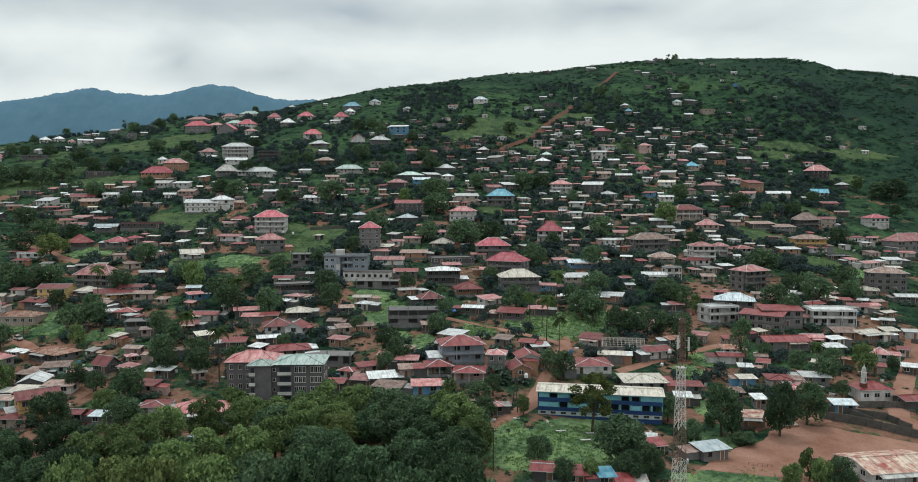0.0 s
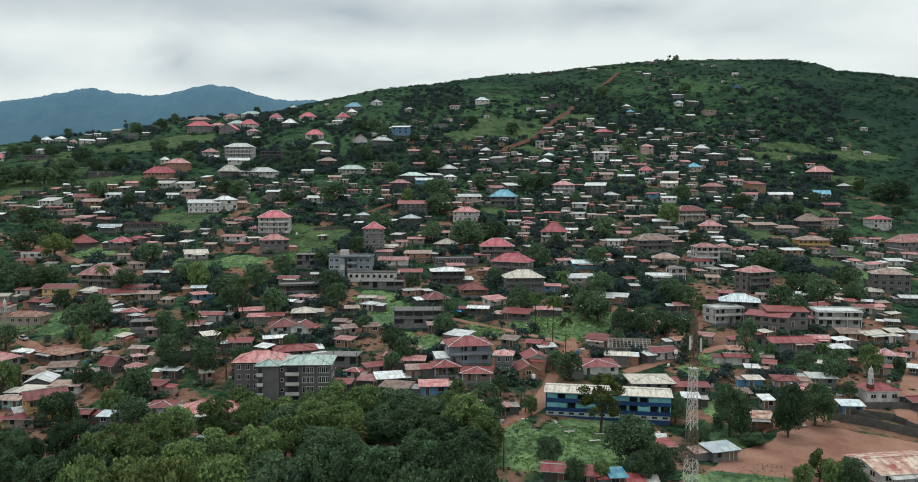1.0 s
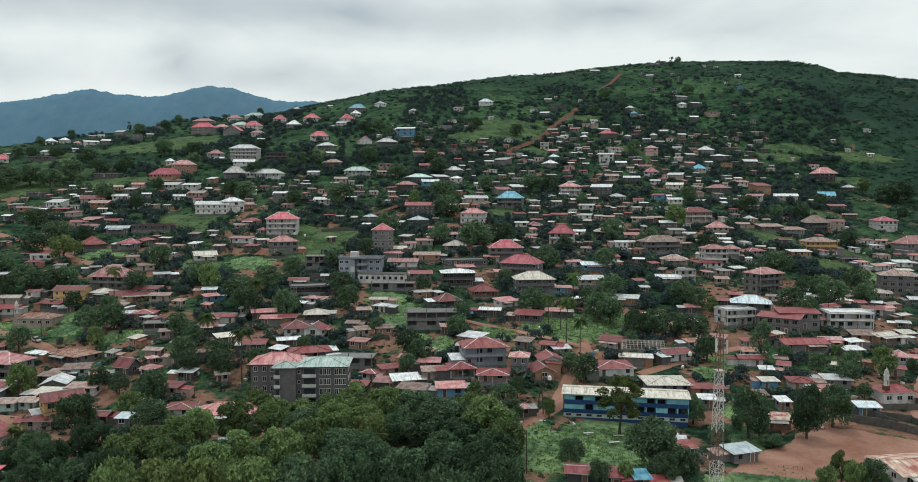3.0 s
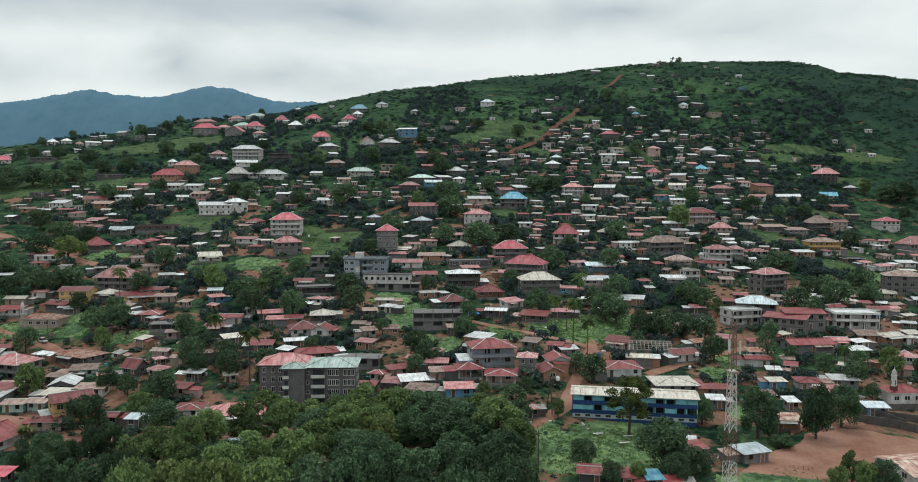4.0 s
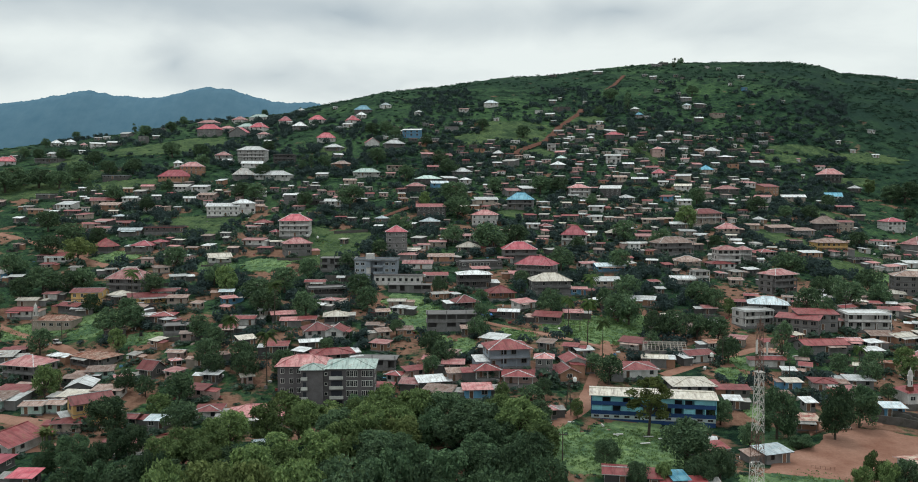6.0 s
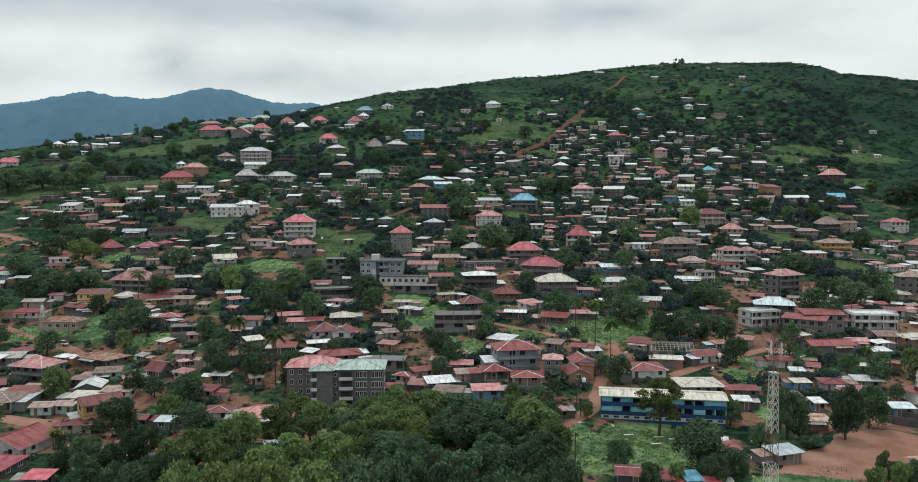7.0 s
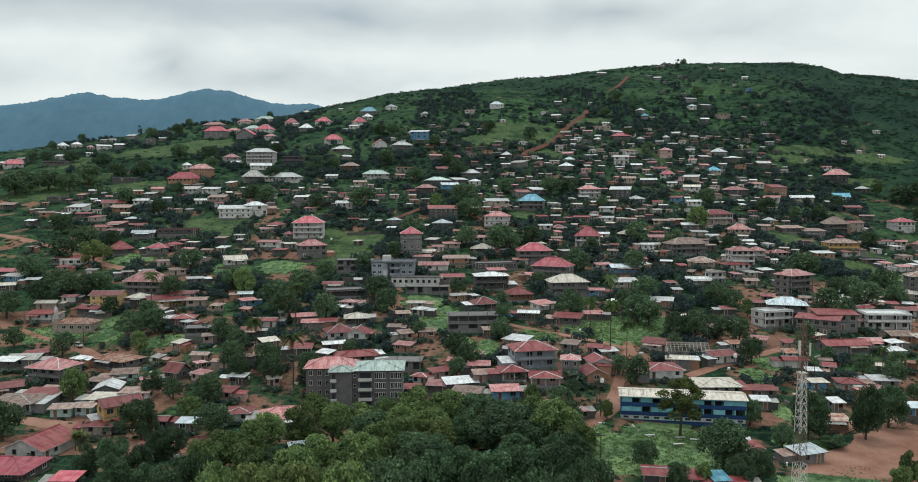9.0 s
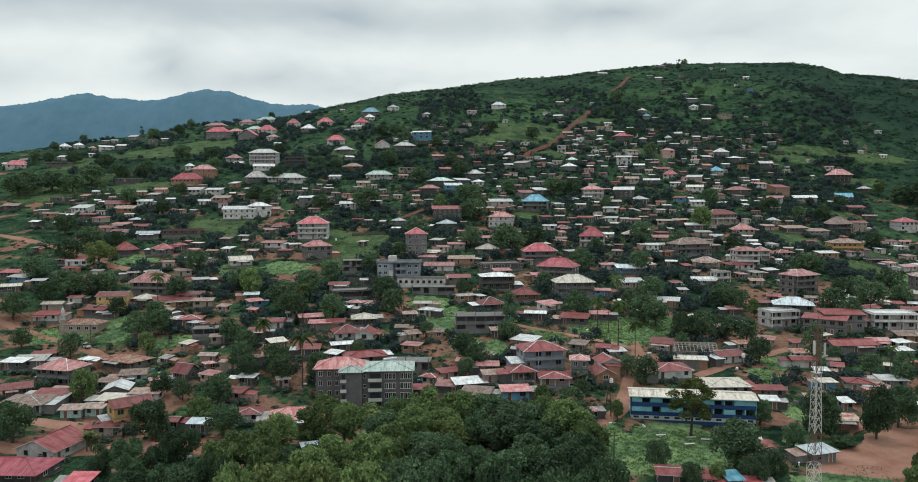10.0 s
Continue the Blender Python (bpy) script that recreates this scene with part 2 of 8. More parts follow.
dirt, n, l, b = material("red_dirt", 0.95)
d1 = ramp_of(n, l, noise_of(n, l, 0.09, 6.0, "Position"), [(0.32, (0.215, 0.108, 0.078)), (0.7, (0.36, 0.215, 0.165))])
d2 = ramp_of(n, l, noise_of(n, l, 1.6, 8.0, "Position", 0.7), [(0.3, (0.8, 0.8, 0.8)), (0.7, (1.1, 1.1, 1.1))])
l.new(mix_of(n, l, 1.0, d1, d2, "MULTIPLY"), b.inputs["Base Color"])
bump_of(n, l, b, noise_of(n, l, 2.0, 8.0, "Position"), 0.5, 0.1)



def meadow_turf(name, tone):
    """Short grass: blades, tussocks and drier places."""
    m, n, l, b = material(name, 0.95)
    blades = [(p, tuple(tone * c for c in rgb)) for p, rgb in ((0.34, (0.055, 0.098, 0.058)), (0.52, (0.125, 0.198, 0.096)), (0.68, (0.190, 0.275, 0.130)))]
    t1 = ramp_of(n, l, noise_of(n, l, 0.5, 8.0, "Position", 0.75), blades)
    t2 = ramp_of(n, l, noise_of(n, l, 0.07, 7.0, "Position", 0.72), [(0.38, (0.42, 0.50, 0.54)), (0.5, (0.9, 0.9, 0.88)), (0.62, (1.2, 1.12, 1.0))])
    l.new(mix_of(n, l, 1.0, t1, t2, "MULTIPLY"), b.inputs["Base Color"])
    bump_of(n, l, b, noise_of(n, l, 1.5, 8.0, "Position", 0.7), 0.9, 0.4)
    return m


turf, hill_turf = meadow_turf("bright_meadow_turf", 1.2), meadow_turf("hill_pasture_turf", 0.6)

clay, n, l, b = material("dark_red_clay", 0.95)
l.new(ramp_of(n, l, noise_of(n, l, 0.3, 7.0, "Position", 0.7), [(0.3, (0.085, 0.040, 0.031)), (0.7, (0.165, 0.088, 0.068))]), b.inputs["Base Color"])

for earthy in (soil, turf, hill_turf, dirt, clay):
    earthy.node_tree.nodes["Principled BSDF"].inputs["Specular IOR Level"].default_value = 0.03

bark, n, l, b = material("bark", 0.95)
l.new(ramp_of(n, l, noise_of(n, l, 4.0), [(0.3, (0.035, 0.028, 0.022)), (0.7, (0.10, 0.085, 0.07))]), b.inputs["Base Color"])


def leaf_stuff(name, dark, light, through_share=0.35):
    """Foliage: every spray its own green, clumps lighter and darker, some light passing through."""
    m, n, l, b = material(name, 0.7)
    b.inputs["Specular IOR Level"].default_value = 0.12
    isle = n.new("ShaderNodeMapRange")
    isle.inputs["To Min"].default_value, isle.inputs["To Max"].default_value = 0.15, 0.85
    l.new(n.new("ShaderNodeNewGeometry").outputs["Random Per Island"], isle.inputs[0])
    c = mix_of(n, l, isle.outputs[0], dark, light)
    clump = ramp_of(n, l, noise_of(n, l, 0.5, 3.0), [(0.35, (0.6, 0.65, 0.6)), (0.68, (1.25, 1.2, 1.1))])
    c = mix_of(n, l, 1.0, c, clump, "MULTIPLY")
    c = vary(n, l, c, 0.62, 1.38)
    l.new(c, b.inputs["Base Color"])
    t = n.new("ShaderNodeBsdfTranslucent")
    l.new(c, t.inputs[0])
    mixed = n.new("ShaderNodeMixShader")
    mixed.inputs[0].default_value = through_share
    l.new(b.outputs[0], mixed.inputs[1])
    l.new(t.outputs[0], mixed.inputs[2])
    l.new(mixed.outputs[0], n["Material Output"].inputs[0])
    return m


# Dark, hedge and scrub greens hold distance haze as extra blue.
LEAVES = {
    "dark": leaf_stuff("dark_bush_leaves", (0.031, 0.052, 0.060), (0.066, 0.102, 0.102)),
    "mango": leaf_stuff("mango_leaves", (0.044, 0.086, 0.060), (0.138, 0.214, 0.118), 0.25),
    "deep": leaf_stuff("deep_green_leaves", (0.036, 0.074, 0.050), (0.112, 0.184, 0.100), 0.25),
    "mid": leaf_stuff("green_leaves", (0.070, 0.120, 0.056), (0.215, 0.300, 0.125), 0.25),
    "light": leaf_stuff("yellow_green_leaves", (0.12, 0.175, 0.07), (0.30, 0.37, 0.16)),
    "olive": leaf_stuff("olive_leaves", (0.060, 0.085, 0.030), (0.135, 0.165, 0.060)),
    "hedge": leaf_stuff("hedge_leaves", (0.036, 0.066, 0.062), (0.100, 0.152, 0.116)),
    "palm": leaf_stuff("palm_fronds", (0.032, 0.066, 0.022), (0.085, 0.135, 0.045)),
    "scrub": leaf_stuff("scrub_leaves", (0.022, 0.050, 0.044), (0.058, 0.112, 0.078)),
}

# ---- the hillside ----
TERRAIN = (76.63, 172.15, 45.27, -69.47, -14.03, 1.38, -4.46, -6.66, 53.96, 119.27, -8.57, -53.67, 27.69, -54.36,
           -4.32, -5.57, 15.92, 12.62, -38.32, -17.13, 2.89, -31.49, 33.01, -65.62, 21.41, 40.99, -14.25, -0.87)
CREST_SIDE = (-0.70, -0.54, -0.48, -0.35, -0.30, -0.23, -0.165, -0.097, -0.02, 0.055, 0.13, 0.21, 0.32, 0.40, 0.44, 0.472, 0.50, 0.55, 0.70)
CREST_RISE = (8.0, 6.5, 4.7, 8.6, 6.0, 4.4, 7.5, 12.5, 8.2, 7.8, 0.0, 1.6, 0.9, 6.0, 10.5, 10.0, 4.0, 8.5, 14.0)

# Local swells and dips: east, north, rise, spread.
SWELLS = ((40, 200, -2.5, 24), (-53, 222, -4.5, 22), (-120, 200, -4.5, 26), (-147, 263, -6.0, 22), (-186, 303, -4.0, 22), (30, 157, 3.5, 22),
          (142, 302, 5.0, 28), (15, 250, 3.8, 20), (-88, 153, 6.5, 20), (300, 630, -9.0, 60), (300, 880, 14.0, 70))


def ground(x, y):
    """Height of the hillside: a smooth surface of the sixth degree, lifted along its crest and falling away behind it."""
    x, y = np.asarray(x, float), np.asarray(y, float)
    ahead = np.clip(y, 100.0, 1230.0)
    side = np.minimum(690.0, 0.7 * ahead + 80.0)
    u, v = np.clip(x, -side, side) / 600.0, (ahead - 600.0) / 600.0
    h, k = np.zeros_like(u + v), 0
    for i in range(7):
        for j in range(7 - i):
            h = h + TERRAIN[k] * u ** i * v ** j
            k += 1
    s = np.clip((y - 500.0) / 450.0, 0.0, 1.0)
    h = h + np.interp((x + 13.0) / np.maximum(y, 200.0), CREST_SIDE, CREST_RISE) * s * s * (3.0 - 2.0 * s)
    for sx, sy, rise, spread in SWELLS:
        h = h + rise * np.exp(-((x - sx) ** 2 + (y - sy) ** 2) / (2.0 * spread * spread))
    return h - 0.22 * np.clip(y - 1230.0, 0.0, 1200.0) - 0.02 * np.clip(np.abs(x) - 690.0, 0.0, 1500.0)


def mesh_of(name, verts, faces, mats, index=None, smooth=False):
    me = bpy.data.meshes.new(name)
    me.from_pydata([tuple(v) for v in verts], [], [tuple(q) for q in faces])
    for m in mats if isinstance(mats, (list, tuple)) else [mats]:
        me.materials.append(m)
    if index is not None:
        me.polygons.foreach_set("material_index", index)
    if smooth:
        me.polygons.foreach_set("use_smooth", [True] * len(me.polygons))
    me.update()
    return me


def quads(rows, cols):
    k = np.arange(rows * cols).reshape(rows, cols)
    return np.stack([k[:-1, :-1], k[:-1, 1:], k[1:, 1:], k[1:, :-1]], -1).reshape(-1, 4)


ys = np.concatenate([np.linspace(-2500, 40, 16), 60 * (1300 / 60) ** np.linspace(0, 1, 330), np.linspace(1330, 4900, 30)])
us = np.concatenate([[-9, -5, -3, -2, -1.4], np.linspace(-1, 1, 300), [1.4, 2, 3, 5, 9]])
gx = us[None, :] * (0.72 * np.clip(ys, 100, 1300) + 70)[:, None]
gy = np.repeat(ys[:, None], len(us), 1)
gz = ground(gx, gy)
rough = np.array([noise.fractal((x * 0.06, y * 0.06, 0.0), 0.9, 2.0, 4) for x, y in zip(gx.ravel(), gy.ravel())]).reshape(gx.shape)
gz = gz + rough * np.clip((gy - 250) / 500, 0.15, 1.3) * 0.9
land = new("ground", mesh_of("ground", np.stack([gx, gy, gz], -1).reshape(-1, 3), quads(*gx.shape).tolist(), soil, smooth=True))
tagged(land, "green hillside of grass, scrub and red earth", "hillside", kind="structure")

# Far range, standing well behind the hill, its distance haze painted in as blue.
hazed_range, n, l, b = material("haze_painted_range", 1.0)
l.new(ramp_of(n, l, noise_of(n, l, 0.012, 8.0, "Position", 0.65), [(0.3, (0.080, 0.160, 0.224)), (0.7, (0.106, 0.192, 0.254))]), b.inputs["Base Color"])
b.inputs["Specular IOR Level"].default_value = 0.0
RANGE_SIDE = (-0.95, -0.60, -0.55, -0.503, -0.477, -0.44, -0.39, -0.36, -0.322, -0.29, -0.26, -0.237, -0.21, -0.19, -0.16, -0.10, 0.0)
RANGE_UP = (0.09, 0.102, 0.108, 0.116, 0.1205, 0.114, 0.1105, 0.117, 0.1255, 0.121, 0.112, 0.1065, 0.1035, 0.107, 0.0975, 0.085, 0.06)
side = np.linspace(-0.95, 0.05, 1500)
up = np.interp(side, RANGE_SIDE, RANGE_UP)
up = np.convolve(np.pad(up, 12, mode="edge"), np.ones(25) / 25, "valid") + np.array([noise.fractal((s * 60, 0, 3), 1.0, 2.0, 5) for s in side]) * 0.0017
tree_tops = np.array([max(0.0, noise.noise((s * 260, 0, 8))) + 0.8 * max(0.0, noise.noise((s * 620, 0, 5))) for s in side]) * 0.0013
rv = []
for depth, share in ((4150, 0.0), (4350, 0.45), (4520, 0.78), (4640, 0.95), (4700, 1.0), (4850, 0.7)):
    fold = np.array([noise.fractal((s * 9, depth * 0.004, 7), 1.0, 2.0, 4) for s in side])
    high = 60 + share * (up + (tree_tops if share == 1.0 else 0.0) + 0.0075) * 4700 + (0 if share in (0.0, 1.0) else 1) * fold * 22
    rv.append(np.stack([side * 4700, np.full_like(side, depth) + fold * 20, high - (60 if share == 0.0 else 0)], -1))
rv = np.array(rv)
tagged(new("mountain_backdrop", mesh_of("mountain_range", rv.reshape(-1, 3), quads(*rv.shape[:2]).tolist(), hazed_range, smooth=True)),
       "forested mountain range painted haze blue on the horizon", "mountain range", kind="structure")


TRACKS = []


def ribbon(name, label, points, width, mat, category="dirt road", lift=0.12, ragged=0.25):
    """A strip of worn earth laid over the ground along a line of points."""
    pts = [Vector((*p, 0)) for p in points]
    line = []
    for a, b2 in zip(pts, pts[1:]):
        steps = max(2, int((b2 - a).length / 2.5))
        line += [a.lerp(b2, k / steps) for k in range(steps)]
    line.append(pts[-1])
    TRACKS.extend((p.x, p.y, width / 2) for p in line)
    v = []
    for k, p in enumerate(line):
        d = (line[min(k + 1, len(line) - 1)] - line[max(k - 1, 0)]).normalized()
        s = Vector((-d.y, d.x, 0))
        for e in (-1.0, -0.5, 0.0, 0.5, 1.0):
            w = e * width / 2 * (1 + ragged * noise.noise((p.x * 0.3, p.y * 0.3, e)))
            q = p + s * w
            v.append((q.x, q.y, float(ground(q.x, q.y)) + lift + (0.15 if abs(e) < 0.9 else -0.25)))
    me = mesh_of(name, v, quads(len(line), 5).tolist(), mat, smooth=True)
    return tagged(new(name, me), label, category, kind="structure")


# ---- roads, yards and the playing field ----
ribbon("dirt_road", "red dirt road beside the blue school", [(4, 186), (13, 200.8), (20.5, 212), (26.5, 230), (31, 241), (36, 256), (38, 270)], 5.0, dirt)
ribbon("dirt_road", "red dirt lane between cottages", [(50, 238), (60, 246), (70, 254), (84, 263), (102, 274), (120, 280)], 4.5, dirt)
ribbon("dirt_road", "red dirt road past the small mosque", [(-225, 318), (-198, 304.6), (-180, 294.6), (-162, 282.6), (-147, 267.6), (-138, 250), (-136, 236)], 5.5, dirt)
ribbon("dirt_road", "red dirt lane across the meadow", [(-10, 299), (0.8, 290), (11, 281), (21, 272), (33, 262), (37, 257)], 4.0, dirt)
ribbon("dirt_road", "red dirt road along the slope", [(-300, 452), (-272, 439), (-245, 421), (-222, 404), (-201, 388), (-180, 376)], 5.5, dirt)
ribbon("dirt_track", "bare red track up the green hill", [(36, 640), (41, 656), (53, 672), (65, 688), (75, 713), (84, 741), (95, 764), (105, 783), (114, 800), (120, 818)], 6.5, clay, "track", 1.0, 0.6)
ribbon("dirt_track", "bare red gully below the hilltop", [(161, 905), (176, 928), (191, 967), (204, 1002)], 5.0, clay, "track", 1.1, 0.8)
ribbon("dirt_track", "worn red path below a block house", [(-64, 468), (-54, 482), (-45, 496), (-39, 510)], 4.0, clay, "track", 0.8, 0.5)
ribbon("dirt_road", "wide red dirt road by the walled mosque", [(175, 292), (158, 262), (140, 236), (128, 219), (121, 206), (124, 196)], 6.5, dirt)
ribbon("dirt_yard", "red dirt yard between low huts", [(-150, 198), (-136, 196), (-120, 197), (-108, 199)], 8.0, dirt, "yard")
ribbon("dirt_yard", "red dirt yard between low huts", [(-152, 216), (-132, 213), (-118, 214)], 6.0, dirt, "yard")


def patch(name, label, corners, mat, category, lift=0.22, step=1.5, ragged=0.05):
    """A worn area of ground inside a ring of corners, its rim sinking into the turf."""
    ring = [Vector((*c, 0)) for c in corners]
    centre = sum(ring, Vector()) / len(ring)
    v, rows = [], 26
    rim = []
    for a, b2 in zip(ring, ring[1:] + ring[:1]):
        count = max(2, int((b2 - a).length / step))
        rim += [a.lerp(b2, k / count) for k in range(count)]
    for k in range(rows + 1):
        t = k / rows
        for p in rim:
            q = centre.lerp(p, t * (1 + ragged * noise.fractal((p.x * 0.2, p.y * 0.2, 2.0), 0.8, 2.0, 3)))
            v.append((q.x, q.y, float(ground(q.x, q.y)) + (lift if k < rows else -0.3)))
    f = []
    c = len(rim)
    for k in range(rows):
        f += [(k * c + j, (k + 1) * c + j, (k + 1) * c + (j + 1) % c, k * c + (j + 1) % c) for j in range(c)]
    return tagged(new(name, mesh_of(name, v, f, mat, smooth=True)), label, category, kind="structure")


patch("playing_field", "bare red earth playing field", [(52, 164), (60, 175), (66, 181), (76, 187), (80, 193), (90, 199), (96, 197), (105, 192), (114, 187), (135, 178), (120, 168), (104, 171), (92, 169), (69, 162)], dirt, "playing field")
patch("dirt_yard", "bare red earth under the field's shade trees", [(76, 192), (78, 200), (88, 206), (101, 208), (100, 200), (92, 198), (82, 196)], dirt, "yard", 0.18)


def meadow(x, y, rx, ry):
    """An open plot of brighter, shorter grass."""
    count = 16
    ring = []
    for k in range(count):
        t = 2 * math.pi * k / count
        w = 1 + 0.35 * noise.noise((x + 3 * math.cos(t), y + 3 * math.sin(t), 4.0))
        ring.append((x + rx * w * math.cos(t), y + ry * w * math.sin(t)))
    MEADOWS.append((x, y, rx, ry))
    patch("meadow", "open plot of bright green grass", ring, turf if y < 400 else hill_turf, "meadow", 0.12 + 0.75 * min(max((y - 250) / 500, 0.0), 1.0), max(1.0, rx / 24), 0.3)


MEADOWS = []
meadow(-317.0, 545.8, 25.1, 20.8)
meadow(-103.2, 436.8, 16.8, 16.8)
meadow(-75.5, 430.8, 13.2, 18.8)
meadow(217.8, 434.8, 10.0, 18.5)
meadow(177.5, 464.8, 14.3, 12.2)
meadow(-27.8, 298.8, 9.2, 19.8)
meadow(6.5, 274.8, 7.6, 11.8)
meadow(81.5, 252.3, 5.0, 8.5)
meadow(-134.5, 287.8, 8.9, 5.2)
meadow(-190.3, 301.3, 6.0, 9.0)
meadow(-164.9, 311.8, 12.0, 6.5)
meadow(68.9, 210.3, 2.9, 9.5)
meadow(38.3, 285.3, 16.5, 20.5)
meadow(10.0, 181.8, 8.4, 18.0)
meadow(24.7, 176.8, 6.8, 13.8)
meadow(-76.6, 376.8, 5.8, 8.0)
meadow(-57.2, 413.8, 5.1, 11.0)
meadow(-12.8, 264.3, 4.9, 10.0)
meadow(145.1, 289.3, 4.4, 5.5)
meadow(-130.5, 372.8, 7.4, 11.8)
meadow(-166.1, 444.3, 17.1, 12.2)
meadow(30.2, 195.3, 11.3, 8.2)
meadow(13.2, 195.3, 3.9, 6.5)
meadow(63.6, 163.8, 7.6, 4.0)
meadow(72.2, 238.8, 4.0, 6.5)
meadow(-255.4, 709.8, 38.1, 23.8)
meadow(118.0, 775.8, 21.4, 11.8)
meadow(44.4, 740.8, 34.1, 15.5)
meadow(140.8, 667.3, 15.4, 14.8)
meadow(-298.6, 595.3, 18.3, 14.5)
meadow(57.5, 651.3, 15.0, 11.2)
meadow(250.0, 532.3, 12.3, 17.2)
meadow(52.7, 300.3, 8.3, 14.2)
meadow(29.2, 291.3, 7.6, 19.8)
meadow(20.0, 174.0, 20.0, 17.0)
meadow(32.0, 188.0, 14.0, 9.0)
meadow(58.0, 157.0, 14.0, 6.5)
meadow(63.0, 187.0, 6.0, 7.0)
meadow(112.0, 207.5, 6.0, 3.5)
meadow(-38.0, 322.0, 9.0, 11.0)
meadow(-182.6, 302.2, 13.3, 9.3)
meadow(-161.5, 298.1, 7.6, 7.3)
meadow(-84.1, 402.6, 18.6, 23.8)
meadow(-105.1, 436.0, 11.7, 12.0)
meadow(-110.8, 379.5, 11.8, 12.0)
meadow(-191.8, 397.7, 12.4, 9.6)
meadow(-171.7, 465.0, 21.6, 13.1)
meadow(-136.4, 377.4, 8.8, 11.8)
meadow(-128.4, 287.1, 10.0, 4.5)
meadow(-317.8, 550.3, 23.9, 21.2)
meadow(-256.3, 562.9, 26.8, 16.1)
meadow(-306.2, 595.3, 19.0, 16.5)
meadow(-284.6, 692.1, 41.8, 26.1)
meadow(-345.7, 657.5, 10.7, 28.1)
meadow(-121.2, 656.5, 14.5, 16.6)
meadow(37.7, 711.9, 33.1, 29.1)
meadow(-0.6, 688.3, 15.7, 20.1)
meadow(149.1, 655.0, 13.4, 10.8)
meadow(22.3, 485.7, 9.4, 9.4)
meadow(185.0, 454.4, 13.9, 14.8)
meadow(195.9, 412.4, 14.8, 11.1)
meadow(208.7, 394.6, 7.2, 10.9)
meadow(39.5, 284.2, 13.7, 18.5)
meadow(24.2, 286.1, 7.9, 11.1)
meadow(55.9, 298.8, 9.5, 11.1)
meadow(5.7, 276.0, 7.5, 11.6)
meadow(-35.1, 305.8, 8.3, 7.1)
meadow(-23.1, 272.8, 6.4, 6.1)
meadow(308.8, 708.8, 37.0, 10.3)
meadow(366.2, 704.6, 28.1, 12.6)
meadow(283.6, 687.7, 23.0, 9.3)
meadow(324.1, 652.0, 21.3, 9.2)
meadow(73.3, 241.3, 5.8, 6.7)


# ---- houses ----
def part(name, me, parent, m=None, label=""):
    ob = new(name, me)
    ob.parent = parent
    if m is not None:
        ob.matrix_basis = m
    if label:
        tagged(ob, label)
    return ob


def thing(name, m, label, category, group=""):
    return tagged_at(new(name), m, label, category, group)


def tagged_at(ob, m, label, category, group=""):
    ob.matrix_basis = m
    ob.empty_display_size = 0.5
    return tagged(ob, label, category, group)


class Shape:
    """Collects boxes and faces for one mesh."""

    def __init__(self):
        self.v, self.f, self.i = [], [], []

    def face(self, pts, mat=0):
        k = len(self.v)
        self.v += [tuple(p) for p in pts]
        self.f.append(tuple(range(k, k + len(pts))))
        self.i.append(mat)

    def box(self, x0, x1, y0, y1, z0, z1, mat=0):
        c = [(x, y, z) for z in (z0, z1) for y in (y0, y1) for x in (x0, x1)]
        k = len(self.v)
        self.v += c
        for q in ((0, 2, 3, 1), (4, 5, 7, 6), (0, 1, 5, 4), (2, 6, 7, 3), (0, 4, 6, 2), (1, 3, 7, 5)):
            self.f.append(tuple(k + e for e in q))
            self.i.append(mat)

    def bar(self, a, b, r, mat=0, sides=4):
        """A straight bar from a to b."""
        a, b = Vector(a), Vector(b)
        q = (b - a).to_track_quat("Z", "Y")
        k = len(self.v)
        for end, p in ((0, a), (1, b)):
            for s in range(sides):
                t = 2 * math.pi * (s + 0.5) / sides
                self.v.append(tuple(p + q @ Vector((r * math.cos(t), r * math.sin(t), 0))))
        for s in range(sides):
            t = (s + 1) % sides
            self.f.append((k + s, k + t, k + sides + t, k + sides + s))
            self.i.append(mat)

    def mesh(self, name, mats):
        return mesh_of(name, self.v, self.f, mats, self.i)


